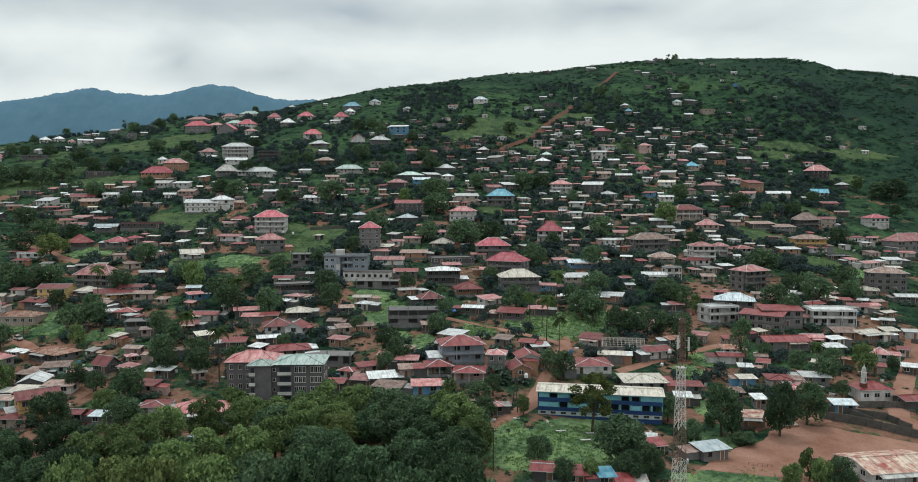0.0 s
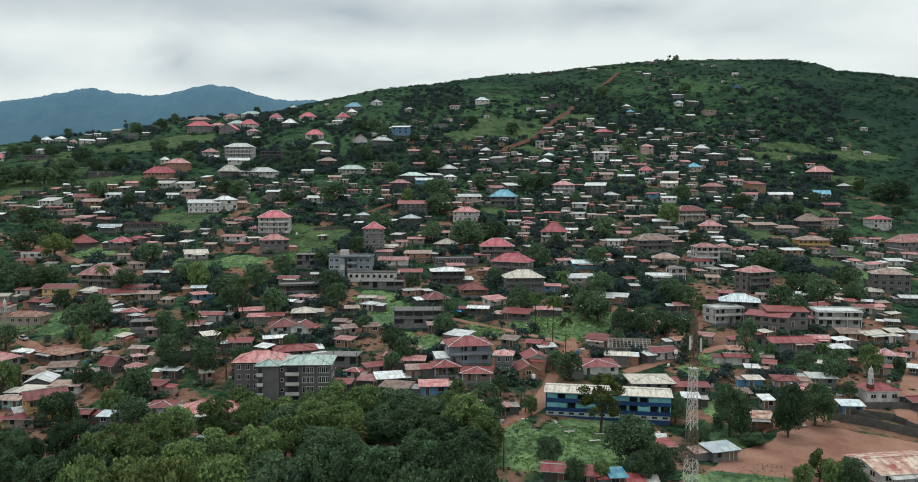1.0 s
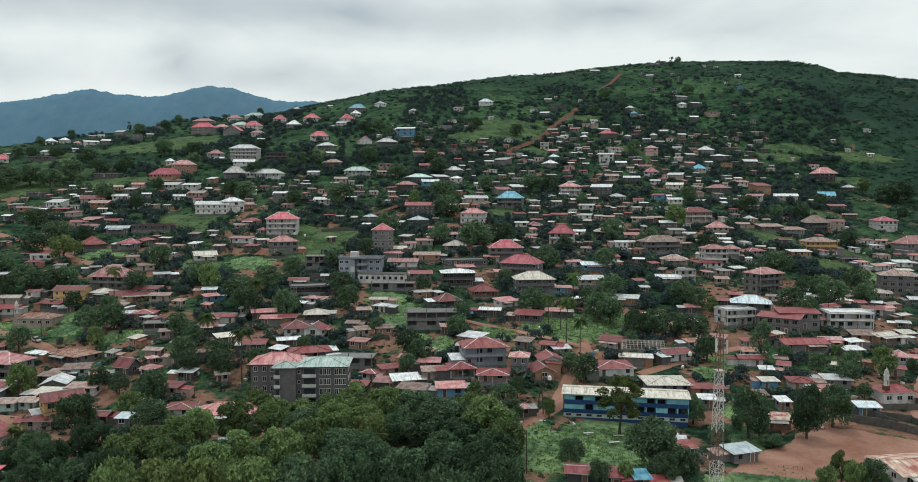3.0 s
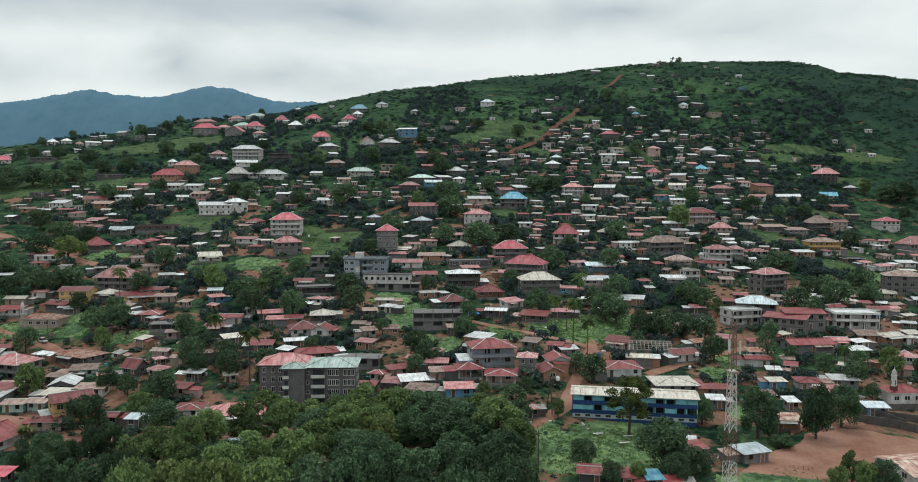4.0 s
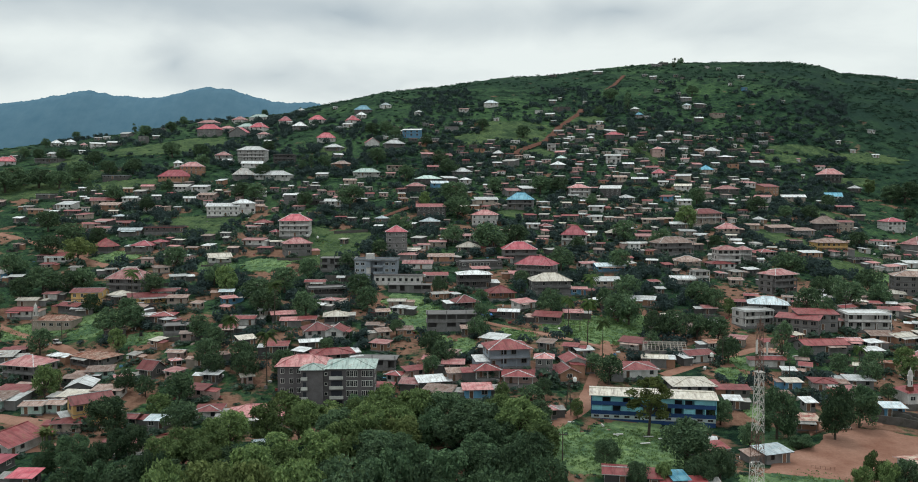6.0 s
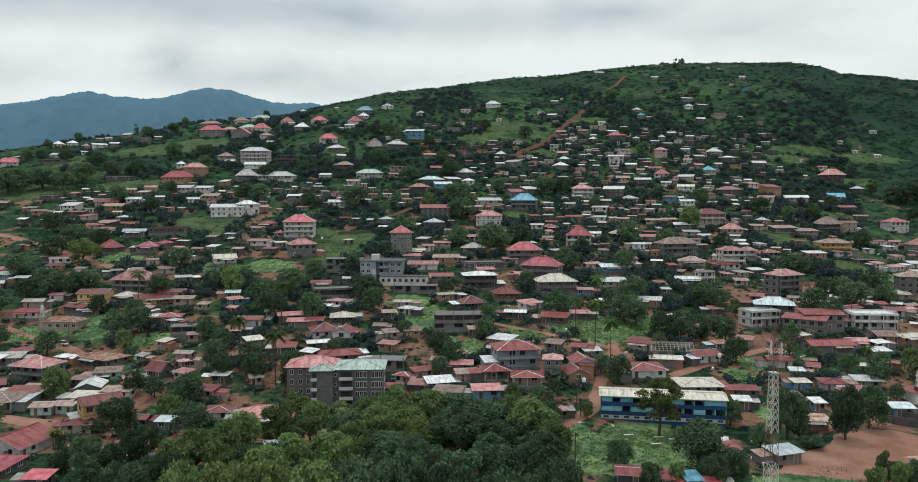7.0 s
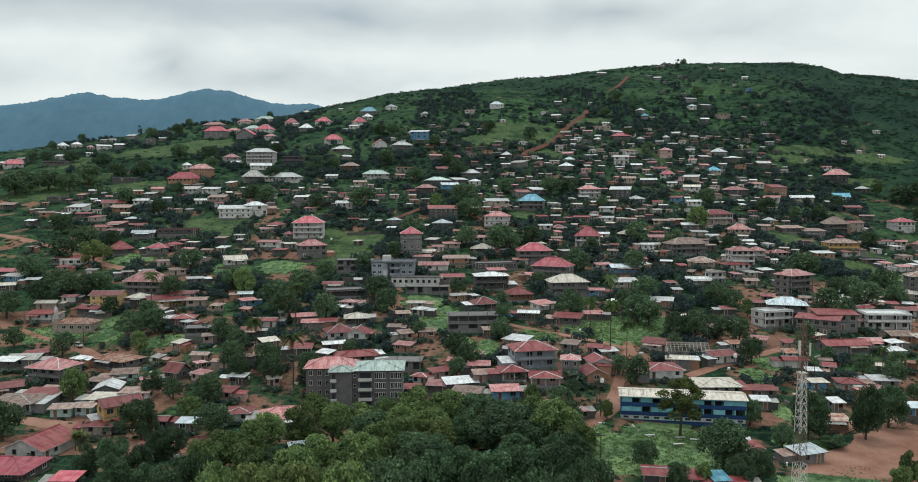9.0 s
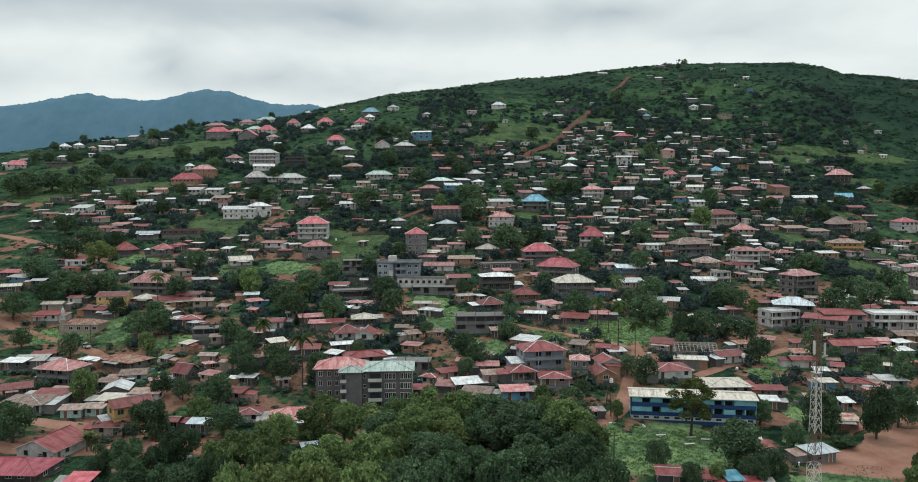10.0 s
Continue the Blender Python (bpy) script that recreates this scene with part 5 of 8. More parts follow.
house(141.1, 574.3, 7.6, 5.0, -14, "shed", "white", "white", 1, 1.1)
house(-174.3, 575.8, 17.7, 12.0, 8, "hip", "grey", "grey", 1, 5.0)
house(-82.1, 576.3, 20.7, 12.0, 6, "hip", "teal", "white", 1, 3.1)
house(124.1, 578.0, 12.2, 7.3, -6, "shed", "white", "dark", 1, 1.5)
house(221.3, 578.5, 18.2, 8.5, 9, "shed", "maroon", "orange", 2, 2.3)
house(109.1, 579.3, 10.0, 6.0, 1, "shed", "rust", "cream", 1, 1.6)
house(-10.1, 579.3, 15.1, 12.0, 8, "hip", "white", "grey", 1, 3.1)
house(-272.0, 581.9, 17.6, 11.2, 4, "flat", "ice", "dark", 1, 0.0)
house(-217.3, 589.8, 18.1, 12.0, 9, "hip", "pink", "orange", 2, 3.6)
house(-32.6, 592.1, 9.1, 5.6, -7, "shed", "maroon", "dark", 1, 1.3)
house(-60.9, 593.7, 14.9, 9.8, 9, "flat", "pink", "cream", 1, 0.0)
house(162.3, 595.8, 13.1, 8.0, -14, "shed", "white", "cream", 1, 1.9)
house(213.7, 596.9, 10.1, 6.2, -6, "shed", "pink", "white", 1, 1.3)
house(281.3, 598.1, 13.8, 11.6, -2, "gable", "blue", "white", 1, 3.1)
house(144.2, 598.1, 12.8, 11.6, 2, "hip", "red", "white", 1, 3.6)
house(-104.2, 601.8, 16.5, 12.0, -11, "hip", "rust", "orange", 1, 2.7)
house(17.7, 606.0, 6.8, 4.3, -4, "shed", "white", "grey", 1, 1.1)
house(129.3, 606.2, 5.9, 3.9, 2, "shed", "rust", "cream", 1, 1.1)
house(66.2, 609.0, 11.1, 10.4, -4, "hip", "white", "grey", 1, 2.8)
house(-177.2, 611.0, 17.0, 8.5, 3, "shed", "white", "white", 1, 2.3)
house(95.0, 611.6, 4.7, 3.6, -13, "shed", "white", "dark", 1, 0.9)
house(83.4, 611.6, 4.0, 3.6, -5, "shed", "white", "dark", 1, 0.9)
house(28.6, 612.0, 14.4, 8.5, -15, "shed", "grey", "grey", 1, 2.0)
house(143.0, 614.0, 10.5, 6.3, 5, "shed", "maroon", "grey", 1, 1.5)
house(-238.5, 617.9, 8.5, 8.3, 5, "hip", "white", "white", 1, 2.4)
house(124.6, 619.5, 8.3, 5.4, -15, "shed", "white", "grey", 1, 1.3)
house(188.7, 622.6, 11.5, 10.6, 3, "hip", "blue", "cream", 1, 3.8)
house(-154.0, 624.4, 16.4, 10.3, -1, "flat", "grey", "dark", 2, 0.0)
house(-200.3, 625.0, 8.6, 5.5, -11, "shed", "white", "white", 1, 1.2)
house(-25.5, 625.0, 14.9, 8.5, -11, "shed", "maroon", "dark", 1, 2.3)
house(47.4, 626.6, 3.3, 3.6, -3, "shed", "white", "dark", 1, 1.0)
house(71.3, 629.0, 8.2, 8.4, -11, "hip", "teal", "grey", 1, 2.4)
house(36.7, 629.3, 5.9, 4.0, -10, "shed", "rust", "cream", 1, 0.9)
house(114.6, 629.5, 12.2, 7.5, 13, "shed", "white", "white", 2, 1.5)
house(-38.1, 629.8, 11.3, 7.0, -13, "shed", "pink", "grey", 1, 1.6)
house(315.1, 630.6, 7.9, 7.7, -3, "hip", "white", "dark", 1, 2.4)
house(-181.4, 630.8, 22.8, 12.0, -6, "hip", "white", "white", 3, 3.4)
house(-112.1, 632.1, 8.5, 5.5, 16, "shed", "white", "grey", 1, 1.3)
house(20.4, 633.5, 8.9, 8.5, 3, "hip", "white", "grey", 1, 2.9)
house(184.4, 635.8, 10.2, 6.1, 1, "shed", "pink", "grey", 1, 1.4)
house(-208.8, 642.3, 13.3, 12.0, -7, "hip", "pink", "white", 1, 3.4)
house(95.9, 645.1, 3.0, 3.6, 15, "shed", "white", "dark", 1, 1.0)
house(279.5, 646.6, 2.6, 3.6, -6, "shed", "white", "white", 1, 0.9)
house(74.0, 647.9, 9.7, 6.2, -15, "shed", "pink", "grey", 1, 1.5)
house(179.6, 648.6, 7.3, 4.6, -5, "shed", "pink", "white", 1, 1.3)
house(220.6, 649.8, 9.0, 6.0, -7, "flat", "rust", "orange", 1, 0.0)
house(303.7, 649.8, 20.9, 12.0, 3, "hip", "pink", "dark", 2, 5.0)
house(-395.7, 650.1, 18.2, 12.0, 2, "hip", "red", "white", 1, 4.0)
house(-360.3, 653.8, 20.5, 12.0, -7, "flat", "grey", "grey", 1, 0.0)
house(-395.5, 658.1, 9.7, 9.6, 9, "hip", "red", "white", 1, 4.0)
house(-119.2, 658.3, 16.3, 12.0, -11, "hip", "white", "grey", 1, 3.0)
house(158.6, 658.5, 10.6, 10.4, -9, "hip", "pink", "pink", 2, 2.5)
house(-407.5, 658.7, 8.1, 5.2, 14, "shed", "white", "white", 1, 1.2)
house(67.6, 660.2, 7.1, 4.8, -9, "flat", "white", "white", 2, 0.0)
house(-68.2, 661.3, 19.1, 12.0, 5, "hip", "white", "grey", 1, 3.5)
house(128.4, 661.5, 15.5, 8.5, 3, "shed", "rust", "white", 1, 1.9)
house(194.0, 663.4, 8.3, 5.3, -7, "shed", "white", "dark", 1, 1.5)
house(245.6, 664.0, 12.0, 7.4, -11, "shed", "white", "dark", 1, 2.1)
house(-87.8, 667.3, 12.0, 10.9, 106, "gable", "red", "white", 1, 4.1)
house(220.1, 668.8, 13.0, 12.0, -6, "hip", "white", "dark", 1, 1.5)
house(306.0, 672.2, 7.7, 4.8, 3, "shed", "pink", "white", 1, 1.2)
house(149.4, 673.4, 6.7, 4.3, -3, "shed", "white", "grey", 1, 1.0)
house(-402.8, 677.5, 8.5, 5.4, -9, "shed", "grey", "grey", 1, 1.2)
house(-67.9, 678.1, 4.5, 3.6, -10, "shed", "white", "white", 1, 0.7)
house(187.4, 680.7, 7.5, 4.9, 11, "shed", "white", "white", 1, 1.1)
house(-370.2, 681.5, 10.3, 6.5, 15, "shed", "white", "white", 1, 1.8)
house(212.8, 682.1, 13.0, 11.6, 1, "hip", "white", "grey", 1, 3.6)
house(291.9, 683.1, 2.6, 3.6, -12, "shed", "pink", "white", 1, 0.9)
house(-77.4, 686.1, 4.4, 3.6, 14, "shed", "white", "white", 1, 0.9)
house(-352.0, 693.7, 5.5, 3.9, 15, "shed", "white", "white", 1, 0.9)
house(85.6, 694.2, 5.7, 3.9, 9, "shed", "white", "grey", 1, 1.0)
house(175.4, 694.3, 7.5, 5.0, -15, "shed", "white", "dark", 1, 1.1)
house(-54.3, 695.5, 17.2, 8.5, -6, "shed", "white", "blue", 2, 1.9)
house(-132.0, 695.8, 17.4, 12.0, 11, "hip", "red", "white", 1, 5.0)
house(108.0, 697.1, 7.5, 7.7, -8, "hip", "white", "grey", 1, 2.1)
house(-186.0, 699.7, 5.9, 3.9, -4, "shed", "white", "white", 1, 1.0)
house(148.3, 704.2, 6.8, 6.9, 5, "hip", "white", "grey", 1, 1.6)
house(262.7, 706.6, 3.8, 3.6, -5, "shed", "white", "white", 1, 0.8)
house(374.0, 707.3, 5.8, 3.9, 9, "shed", "white", "white", 1, 1.0)
house(131.4, 710.3, 16.9, 12.0, -1, "hip", "red", "dark", 1, 3.2)
house(174.8, 713.3, 6.8, 7.0, 7, "hip", "white", "grey", 1, 2.2)
house(358.4, 718.1, 4.0, 3.6, -2, "shed", "white", "white", 1, 0.8)
house(82.1, 721.2, 9.0, 5.7, -11, "shed", "grey", "dark", 1, 1.5)
house(-18.7, 721.8, 12.3, 7.9, -5, "flat", "grey", "grey", 1, 0.0)
house(203.3, 722.1, 7.3, 4.6, -2, "shed", "white", "grey", 1, 1.2)
house(245.2, 723.1, 4.7, 3.6, 15, "shed", "white", "dark", 1, 0.9)
house(131.0, 725.0, 10.4, 6.3, 5, "shed", "white", "grey", 1, 1.5)
house(103.7, 726.2, 9.7, 5.8, 1, "shed", "pink", "grey", 1, 1.4)
house(187.4, 728.9, 8.4, 5.2, 4, "shed", "white", "grey", 1, 1.3)
house(-196.5, 730.6, 11.1, 10.7, 7, "hip", "pink", "white", 1, 2.8)
house(-311.5, 731.5, 8.0, 5.4, -9, "flat", "grey", "grey", 2, 0.0)
house(-339.2, 732.1, 13.0, 7.6, -1, "shed", "white", "grey", 1, 1.7)
house(-369.0, 733.4, 5.8, 6.3, 10, "hip", "pink", "white", 1, 2.2)
house(-356.5, 734.0, 14.4, 8.5, 13, "shed", "white", "white", 1, 1.8)
house(-127.1, 738.6, 4.9, 3.6, -13, "shed", "white", "white", 1, 0.8)
house(278.8, 738.9, 6.4, 4.1, -3, "shed", "white", "grey", 1, 0.9)
house(355.3, 740.1, 3.8, 3.6, -12, "shed", "white", "white", 1, 0.9)
house(120.2, 743.1, 14.8, 9.5, 6, "flat", "pink", "cream", 1, 0.0)
house(-223.8, 745.8, 12.0, 17.1, 84, "gable", "red", "grey", 1, 5.7)
house(-119.7, 747.3, 9.3, 5.9, -15, "shed", "white", "white", 1, 1.6)
house(-254.9, 751.8, 22.8, 12.0, -9, "hip", "red", "grey", 2, 5.0)
house(-308.0, 752.9, 6.4, 4.2, -7, "shed", "white", "grey", 1, 1.1)
house(25.2, 754.1, 5.4, 3.6, -3, "shed", "white", "white", 1, 0.8)
house(127.2, 757.4, 6.2, 4.2, 15, "shed", "white", "white", 1, 1.2)
house(82.3, 761.6, 5.2, 3.6, 12, "shed", "white", "grey", 1, 0.8)
house(-168.5, 761.8, 13.8, 12.0, 8, "hip", "white", "grey", 1, 4.6)
house(-116.9, 763.3, 14.9, 12.0, 9, "hip", "red", "white", 1, 5.0)
house(-410.7, 764.0, 9.6, 9.3, 6, "hip", "white", "white", 1, 3.5)
house(-157.5, 766.6, 5.1, 3.7, -16, "shed", "white", "white", 1, 0.7)
house(-398.1, 766.8, 12.4, 12.0, 11, "hip", "white", "white", 1, 2.9)
house(288.4, 769.6, 5.1, 3.6, -8, "flat", "grey", "grey", 1, 0.0)
house(-212.3, 773.3, 18.6, 12.0, -0, "hip", "red", "white", 1, 5.0)
house(-243.9, 775.8, 15.2, 12.0, -9, "hip", "pink", "white", 1, 3.0)
house(407.0, 777.0, 6.6, 4.3, -7, "shed", "white", "white", 1, 1.0)
house(231.3, 777.3, 7.9, 4.9, -4, "shed", "white", "dark", 1, 1.4)
house(179.4, 779.7, 5.4, 3.7, 11, "shed", "white", "grey", 1, 1.0)
house(273.1, 781.1, 4.1, 3.6, 13, "shed", "white", "dark", 1, 0.9)
house(-226.8, 781.8, 19.5, 12.0, -4, "hip", "teal", "white", 1, 3.6)
house(172.3, 784.6, 7.9, 7.7, -4, "hip", "blue", "grey", 1, 3.0)
house(-111.1, 785.1, 11.1, 10.5, 6, "hip", "white", "white", 1, 3.6)
house(-52.5, 786.1, 8.5, 8.6, 10, "hip", "white", "white", 1, 2.4)
house(82.3, 787.4, 9.9, 6.3, -13, "shed", "white", "grey", 1, 1.4)
house(-156.1, 788.8, 16.5, 12.0, -11, "hip", "red", "white", 1, 5.0)
house(-372.3, 789.0, 6.5, 4.4, 14, "shed", "white", "white", 1, 1.1)
house(254.1, 789.1, 12.8, 8.7, 15, "flat", "pink", "cream", 1, 0.0)
house(-384.1, 795.0, 6.5, 4.4, -15, "shed", "grey", "grey", 1, 1.1)
house(-185.9, 796.3, 8.0, 5.1, 7, "shed", "white", "white", 1, 1.0)
house(-6.0, 797.5, 10.7, 6.3, -1, "shed", "pink", "white", 1, 1.4)
house(71.6, 798.9, 7.8, 5.1, -5, "flat", "teal", "white", 1, 0.0)
house(-356.8, 802.1, 13.2, 7.6, 1, "shed", "white", "grey", 1, 1.9)
house(172.9, 805.7, 7.9, 7.9, 6, "hip", "white", "grey", 1, 2.5)
house(-192.8, 806.8, 14.5, 12.0, -0, "hip", "red", "white", 1, 5.0)
house(-111.9, 812.8, 17.9, 12.0, -3, "hip", "blue", "grey", 1, 5.0)
house(230.0, 814.8, 8.2, 8.0, -4, "hip", "ice", "white", 1, 2.5)
house(-324.6, 816.2, 5.2, 3.8, -16, "flat", "grey", "grey", 1, 0.0)
house(245.1, 817.4, 11.7, 7.1, -9, "shed", "white", "dark", 1, 1.6)
house(98.4, 820.0, 16.1, 10.5, 9, "flat", "grey", "dark", 1, 0.0)
house(22.7, 820.3, 15.4, 12.0, 6, "hip", "ice", "white", 1, 3.8)
house(-89.7, 824.3, 12.8, 12.0, 7, "hip", "ice", "white", 1, 3.1)
house(337.4, 825.6, 2.6, 3.6, 15, "shed", "white", "white", 1, 0.9)
house(-281.9, 835.8, 23.1, 12.0, -8, "hip", "pink", "grey", 1, 3.2)
house(235.7, 838.5, 12.3, 7.3, 5, "shed", "white", "grey", 1, 1.7)
house(127.2, 845.1, 4.0, 3.6, -0, "flat", "white", "white", 1, 0.0)
house(-252.7, 850.8, 17.4, 12.0, -5, "hip", "pink", "white", 1, 3.9)
house(92.8, 852.7, 7.5, 4.8, -4, "shed", "white", "grey", 1, 1.3)
house(234.2, 858.1, 3.5, 3.6, 10, "shed", "white", "grey", 1, 0.9)
house(-233.0, 861.8, 23.6, 12.0, -12, "hip", "teal", "white", 1, 3.9)
house(309.1, 863.8, 6.0, 4.0, -2, "flat", "grey", "blue", 1, 0.0)
house(-149.9, 866.6, 4.8, 3.6, 14, "shed", "white", "white", 1, 1.0)
house(103.5, 869.6, 3.4, 3.6, 15, "shed", "white", "white", 1, 0.9)
house(215.2, 876.2, 7.4, 4.9, 14, "shed", "white", "grey", 1, 1.2)
house(300.7, 884.6, 3.6, 3.6, 13, "shed", "white", "white", 1, 0.8)
house(-192.9, 893.1, 7.6, 7.6, 6, "hip", "white", "white", 1, 2.7)
house(231.4, 922.1, 5.4, 3.7, 6, "shed", "white", "grey", 1, 0.8)
house(262.6, 940.7, 5.7, 3.7, 2, "shed", "white", "grey", 1, 0.8)
house(339.9, 957.1, 6.9, 4.6, -11, "shed", "white", "white", 1, 1.1)
house(231.6, 960.0, 8.9, 5.3, -0, "shed", "white", "grey", 1, 1.4)
house(262.4, 970.2, 5.9, 3.9, 3, "shed", "white", "grey", 1, 0.8)
house(227.7, 988.3, 5.9, 3.9, 7, "shed", "white", "grey", 1, 0.9)
house(177.6, 1043.5, 12.3, 7.5, 9, "shed", "white", "grey", 1, 1.9)
house(345.5, 1055.4, 6.1, 4.2, -16, "shed", "white", "white", 1, 0.9)
house(119.7, 1065.7, 10.3, 6.8, 9, "flat", "grey", "dark", 1, 0.0)
house(338.1, 1079.4, 6.8, 4.3, 2, "shed", "white", "white", 1, 1.1)
house(273.7, 1104.5, 15.0, 8.5, 5, "shed", "white", "grey", 1, 2.2)
house(291.8, 1138.0, 13.0, 8.4, -4, "flat", "grey", "dark", 1, 0.0)


# Small huts and lean-tos squeezed into the gaps of the town.
HUT_ROOFS = ("white", "cream", "maroon", "rust", "brown", "grey", "brown", "pink", "white", "grey", "maroon")
HUT_WALLS = ("dark", "grey", "cream", "white", "orange", "pink")
far_huts = Shape()


def far_hut(x, y, L, rnd):
    """A small far hut: four walls, a lean-to or gabled sheet roof with eaves, dark slabs as the shade in doorway and
    window.
    """
    D, H, rise, turn = L * rnd.uniform(0.6, 0.9), rnd.uniform(2.1, 2.7), rnd.uniform(0.35, 0.9), radians(rnd.uniform(-35, 35))
    roof, wall = rnd.randrange(len(HUT_ROOFS)), len(HUT_ROOFS) + rnd.choice((0, 0, 0, 0, 1, 1, 1, 2, 3, 4, 5))
    gable = rnd.random() < 0.35
    z, first, s = float(ground(x, y)), len(far_huts.v), far_huts
    s.box(-L / 2, L / 2, -D / 2, D / 2, -2.5, H, wall)
    X, Y, t = L / 2 + 0.45, D / 2 + 0.45, 0.10
    spans = ((-Y, 0.0, H, H + rise), (0.0, Y, H + rise, H)) if gable else ((-Y, Y, H, H + rise),)
    for y0, y1, z0, z1 in spans:
        k = len(s.v)
        s.box(-X, X, y0, y1, 0.02, t + 0.02, roof)
        for e in range(k, k + 8):
            px, py, pz = s.v[e]
            s.v[e] = (px, py, pz + (z0 if py == y0 else z1))
    if gable:
        for e in (-1, 1):
            s.face([(e * L / 2, -D / 2, H), (e * L / 2, D / 2, H), (e * L / 2, 0, H + rise * 0.9)], wall)
    else:
        s.box(-L / 2, L / 2, D / 2 - 0.12, D / 2, H, H + rise * 0.9, wall)
    # Dark slabs on the front wall imitate shade within doorway and window.
    dark = len(HUT_ROOFS) + len(HUT_WALLS)
    px = rnd.uniform(-0.3, 0.3) * L
    s.box(px - 0.45, px + 0.45, -D / 2 - 0.04, -D / 2 + 0.02, 0.1, 1.95, dark)
    px += (1 if px < 0 else -1) * 0.32 * L
    s.box(px - 0.4, px + 0.4, -D / 2 - 0.04, -D / 2 + 0.02, 1.0, 1.8, dark)
    c, s2 = math.cos(turn), math.sin(turn)
    for e in range(first, len(s.v)):
        px, py, pz = s.v[e]
        s.v[e] = (x + px * c - py * s2, y + px * s2 + py * c, z + pz)


filler = random.Random(12)
huts = 0
for attempt in range(9000):
    y = 225 + 520 * filler.random() ** 0.85
    x = (filler.random() * 2 - 1) * 0.58 * y
    if y > 480 and x > 0.42 * y - 10 or y > 560 and x < -0.1 * y or huts >= 420:
        continue
    if noise.fractal((x * 0.01, y * 0.01, 3.0), 1.0, 2.0, 3) < filler.random() * 0.5 - 0.2 - (0.25 if 0 < x < 0.40 * y else 0.0):
        continue
    L = filler.uniform(3.2, 7.5)
    if any(abs(q[0] - x) < q[2] * 0.9 + L * 0.55 and -q[2] - 2.5 < q[1] - y < q[2] + 5 for q in BUILT) or 45 < x < 130 and y < 245 or -8 < x < 66 and y < 215 or 15 < x < 70 and 262 < y < 300:
        continue
    if any(((x - m[0]) / (m[2] + 3)) ** 2 + ((y - m[1]) / (m[3] + 3)) ** 2 < 1 for m in MEADOWS) or any(abs(q[0] - x) < 4 + q[2] and abs(q[1] - y) < 4 + q[2] for q in TRACKS[::3]):
        continue
    if y > 380:
        BUILT.append((x, y, L / 2 + 1))
        FLOORS.append(1)
        far_hut(x, y, L, filler)
        huts += 1
        continue
    house(x, y, L, L * filler.uniform(0.6, 0.9), filler.uniform(-35, 35), "gable" if filler.random() < 0.3 else "shed", filler.choice(("white", "cream", "maroon", "rust", "rust", "grey", "brown", "oxide", "pink")), filler.choice(("dark", "dark", "grey", "cream", "white", "orange", "pink")), 1, filler.uniform(0.4, 0.9))
    huts += 1


tagged(new("far_huts", far_huts.mesh("far_huts", [ROOFS[k] for k in HUT_ROOFS] + [WALLS[k] for k in HUT_WALLS] + [glass_dark])),
       "small far huts with rusty, zinc and faded red sheet roofs", "huts", kind="stuff")
# The plots of the larger buildings further down, kept clear of bushes.
BUILT.extend([(-52.6, 357.0, 10), (-45.0, 348.5, 8), (-36.0, 348.0, 8), (-36.0, 337.5, 10), (38.6, 206.6, 16), (-53.0, 223.0, 15)])


# ---- trees and scrub ----
def leaf_cloud(rnd, lobes, count, size, slim=0.7):
    """Many small bent leaf sprays over the skins of a crown's lobes, thinner underneath. Returns corner points and faces."""
    centre = np.array([q[:3] for q in lobes])
    rad = np.array([q[3] for q in lobes])
    pick = rnd.choice(len(lobes), count, p=rad ** 2 / (rad ** 2).sum())
    d = rnd.normal(size=(count, 3))
    d[:, 2] += 0.35
    d /= np.linalg.norm(d, axis=1)[:, None]
    depth = 1.0 - 0.35 * rnd.random(count) ** 2 + 0.34 * (rnd.random(count) - 0.4) ** 3 * 4
    p = centre[pick] + d * (rad[pick] * depth)[:, None] * np.array([1, 1, 0.85]) + rnd.normal(size=(count, 3)) * (rad[pick] * 0.10)[:, None]
    n2 = d + rnd.normal(size=(count, 3)) * 0.55
    n2 /= np.linalg.norm(n2, axis=1)[:, None]
    a = np.cross(n2, rnd.normal(size=(count, 3)))
    a /= np.linalg.norm(a, axis=1)[:, None]
    b2 = np.cross(n2, a)
    s = size * (0.6 + 0.8 * rnd.random(count))[:, None]
    long = slim + slim * rnd.random(count)[:, None]
    v = np.stack([p - a * s * long * 0.5, p + b2 * s * 0.32 + n2 * s * 0.1, p + a * s * long * 0.5 - n2 * s * 0.12, p - b2 * s * 0.32 + n2 * s * 0.1], 1).reshape(-1, 3)
    return v, np.arange(count * 4).reshape(-1, 4)


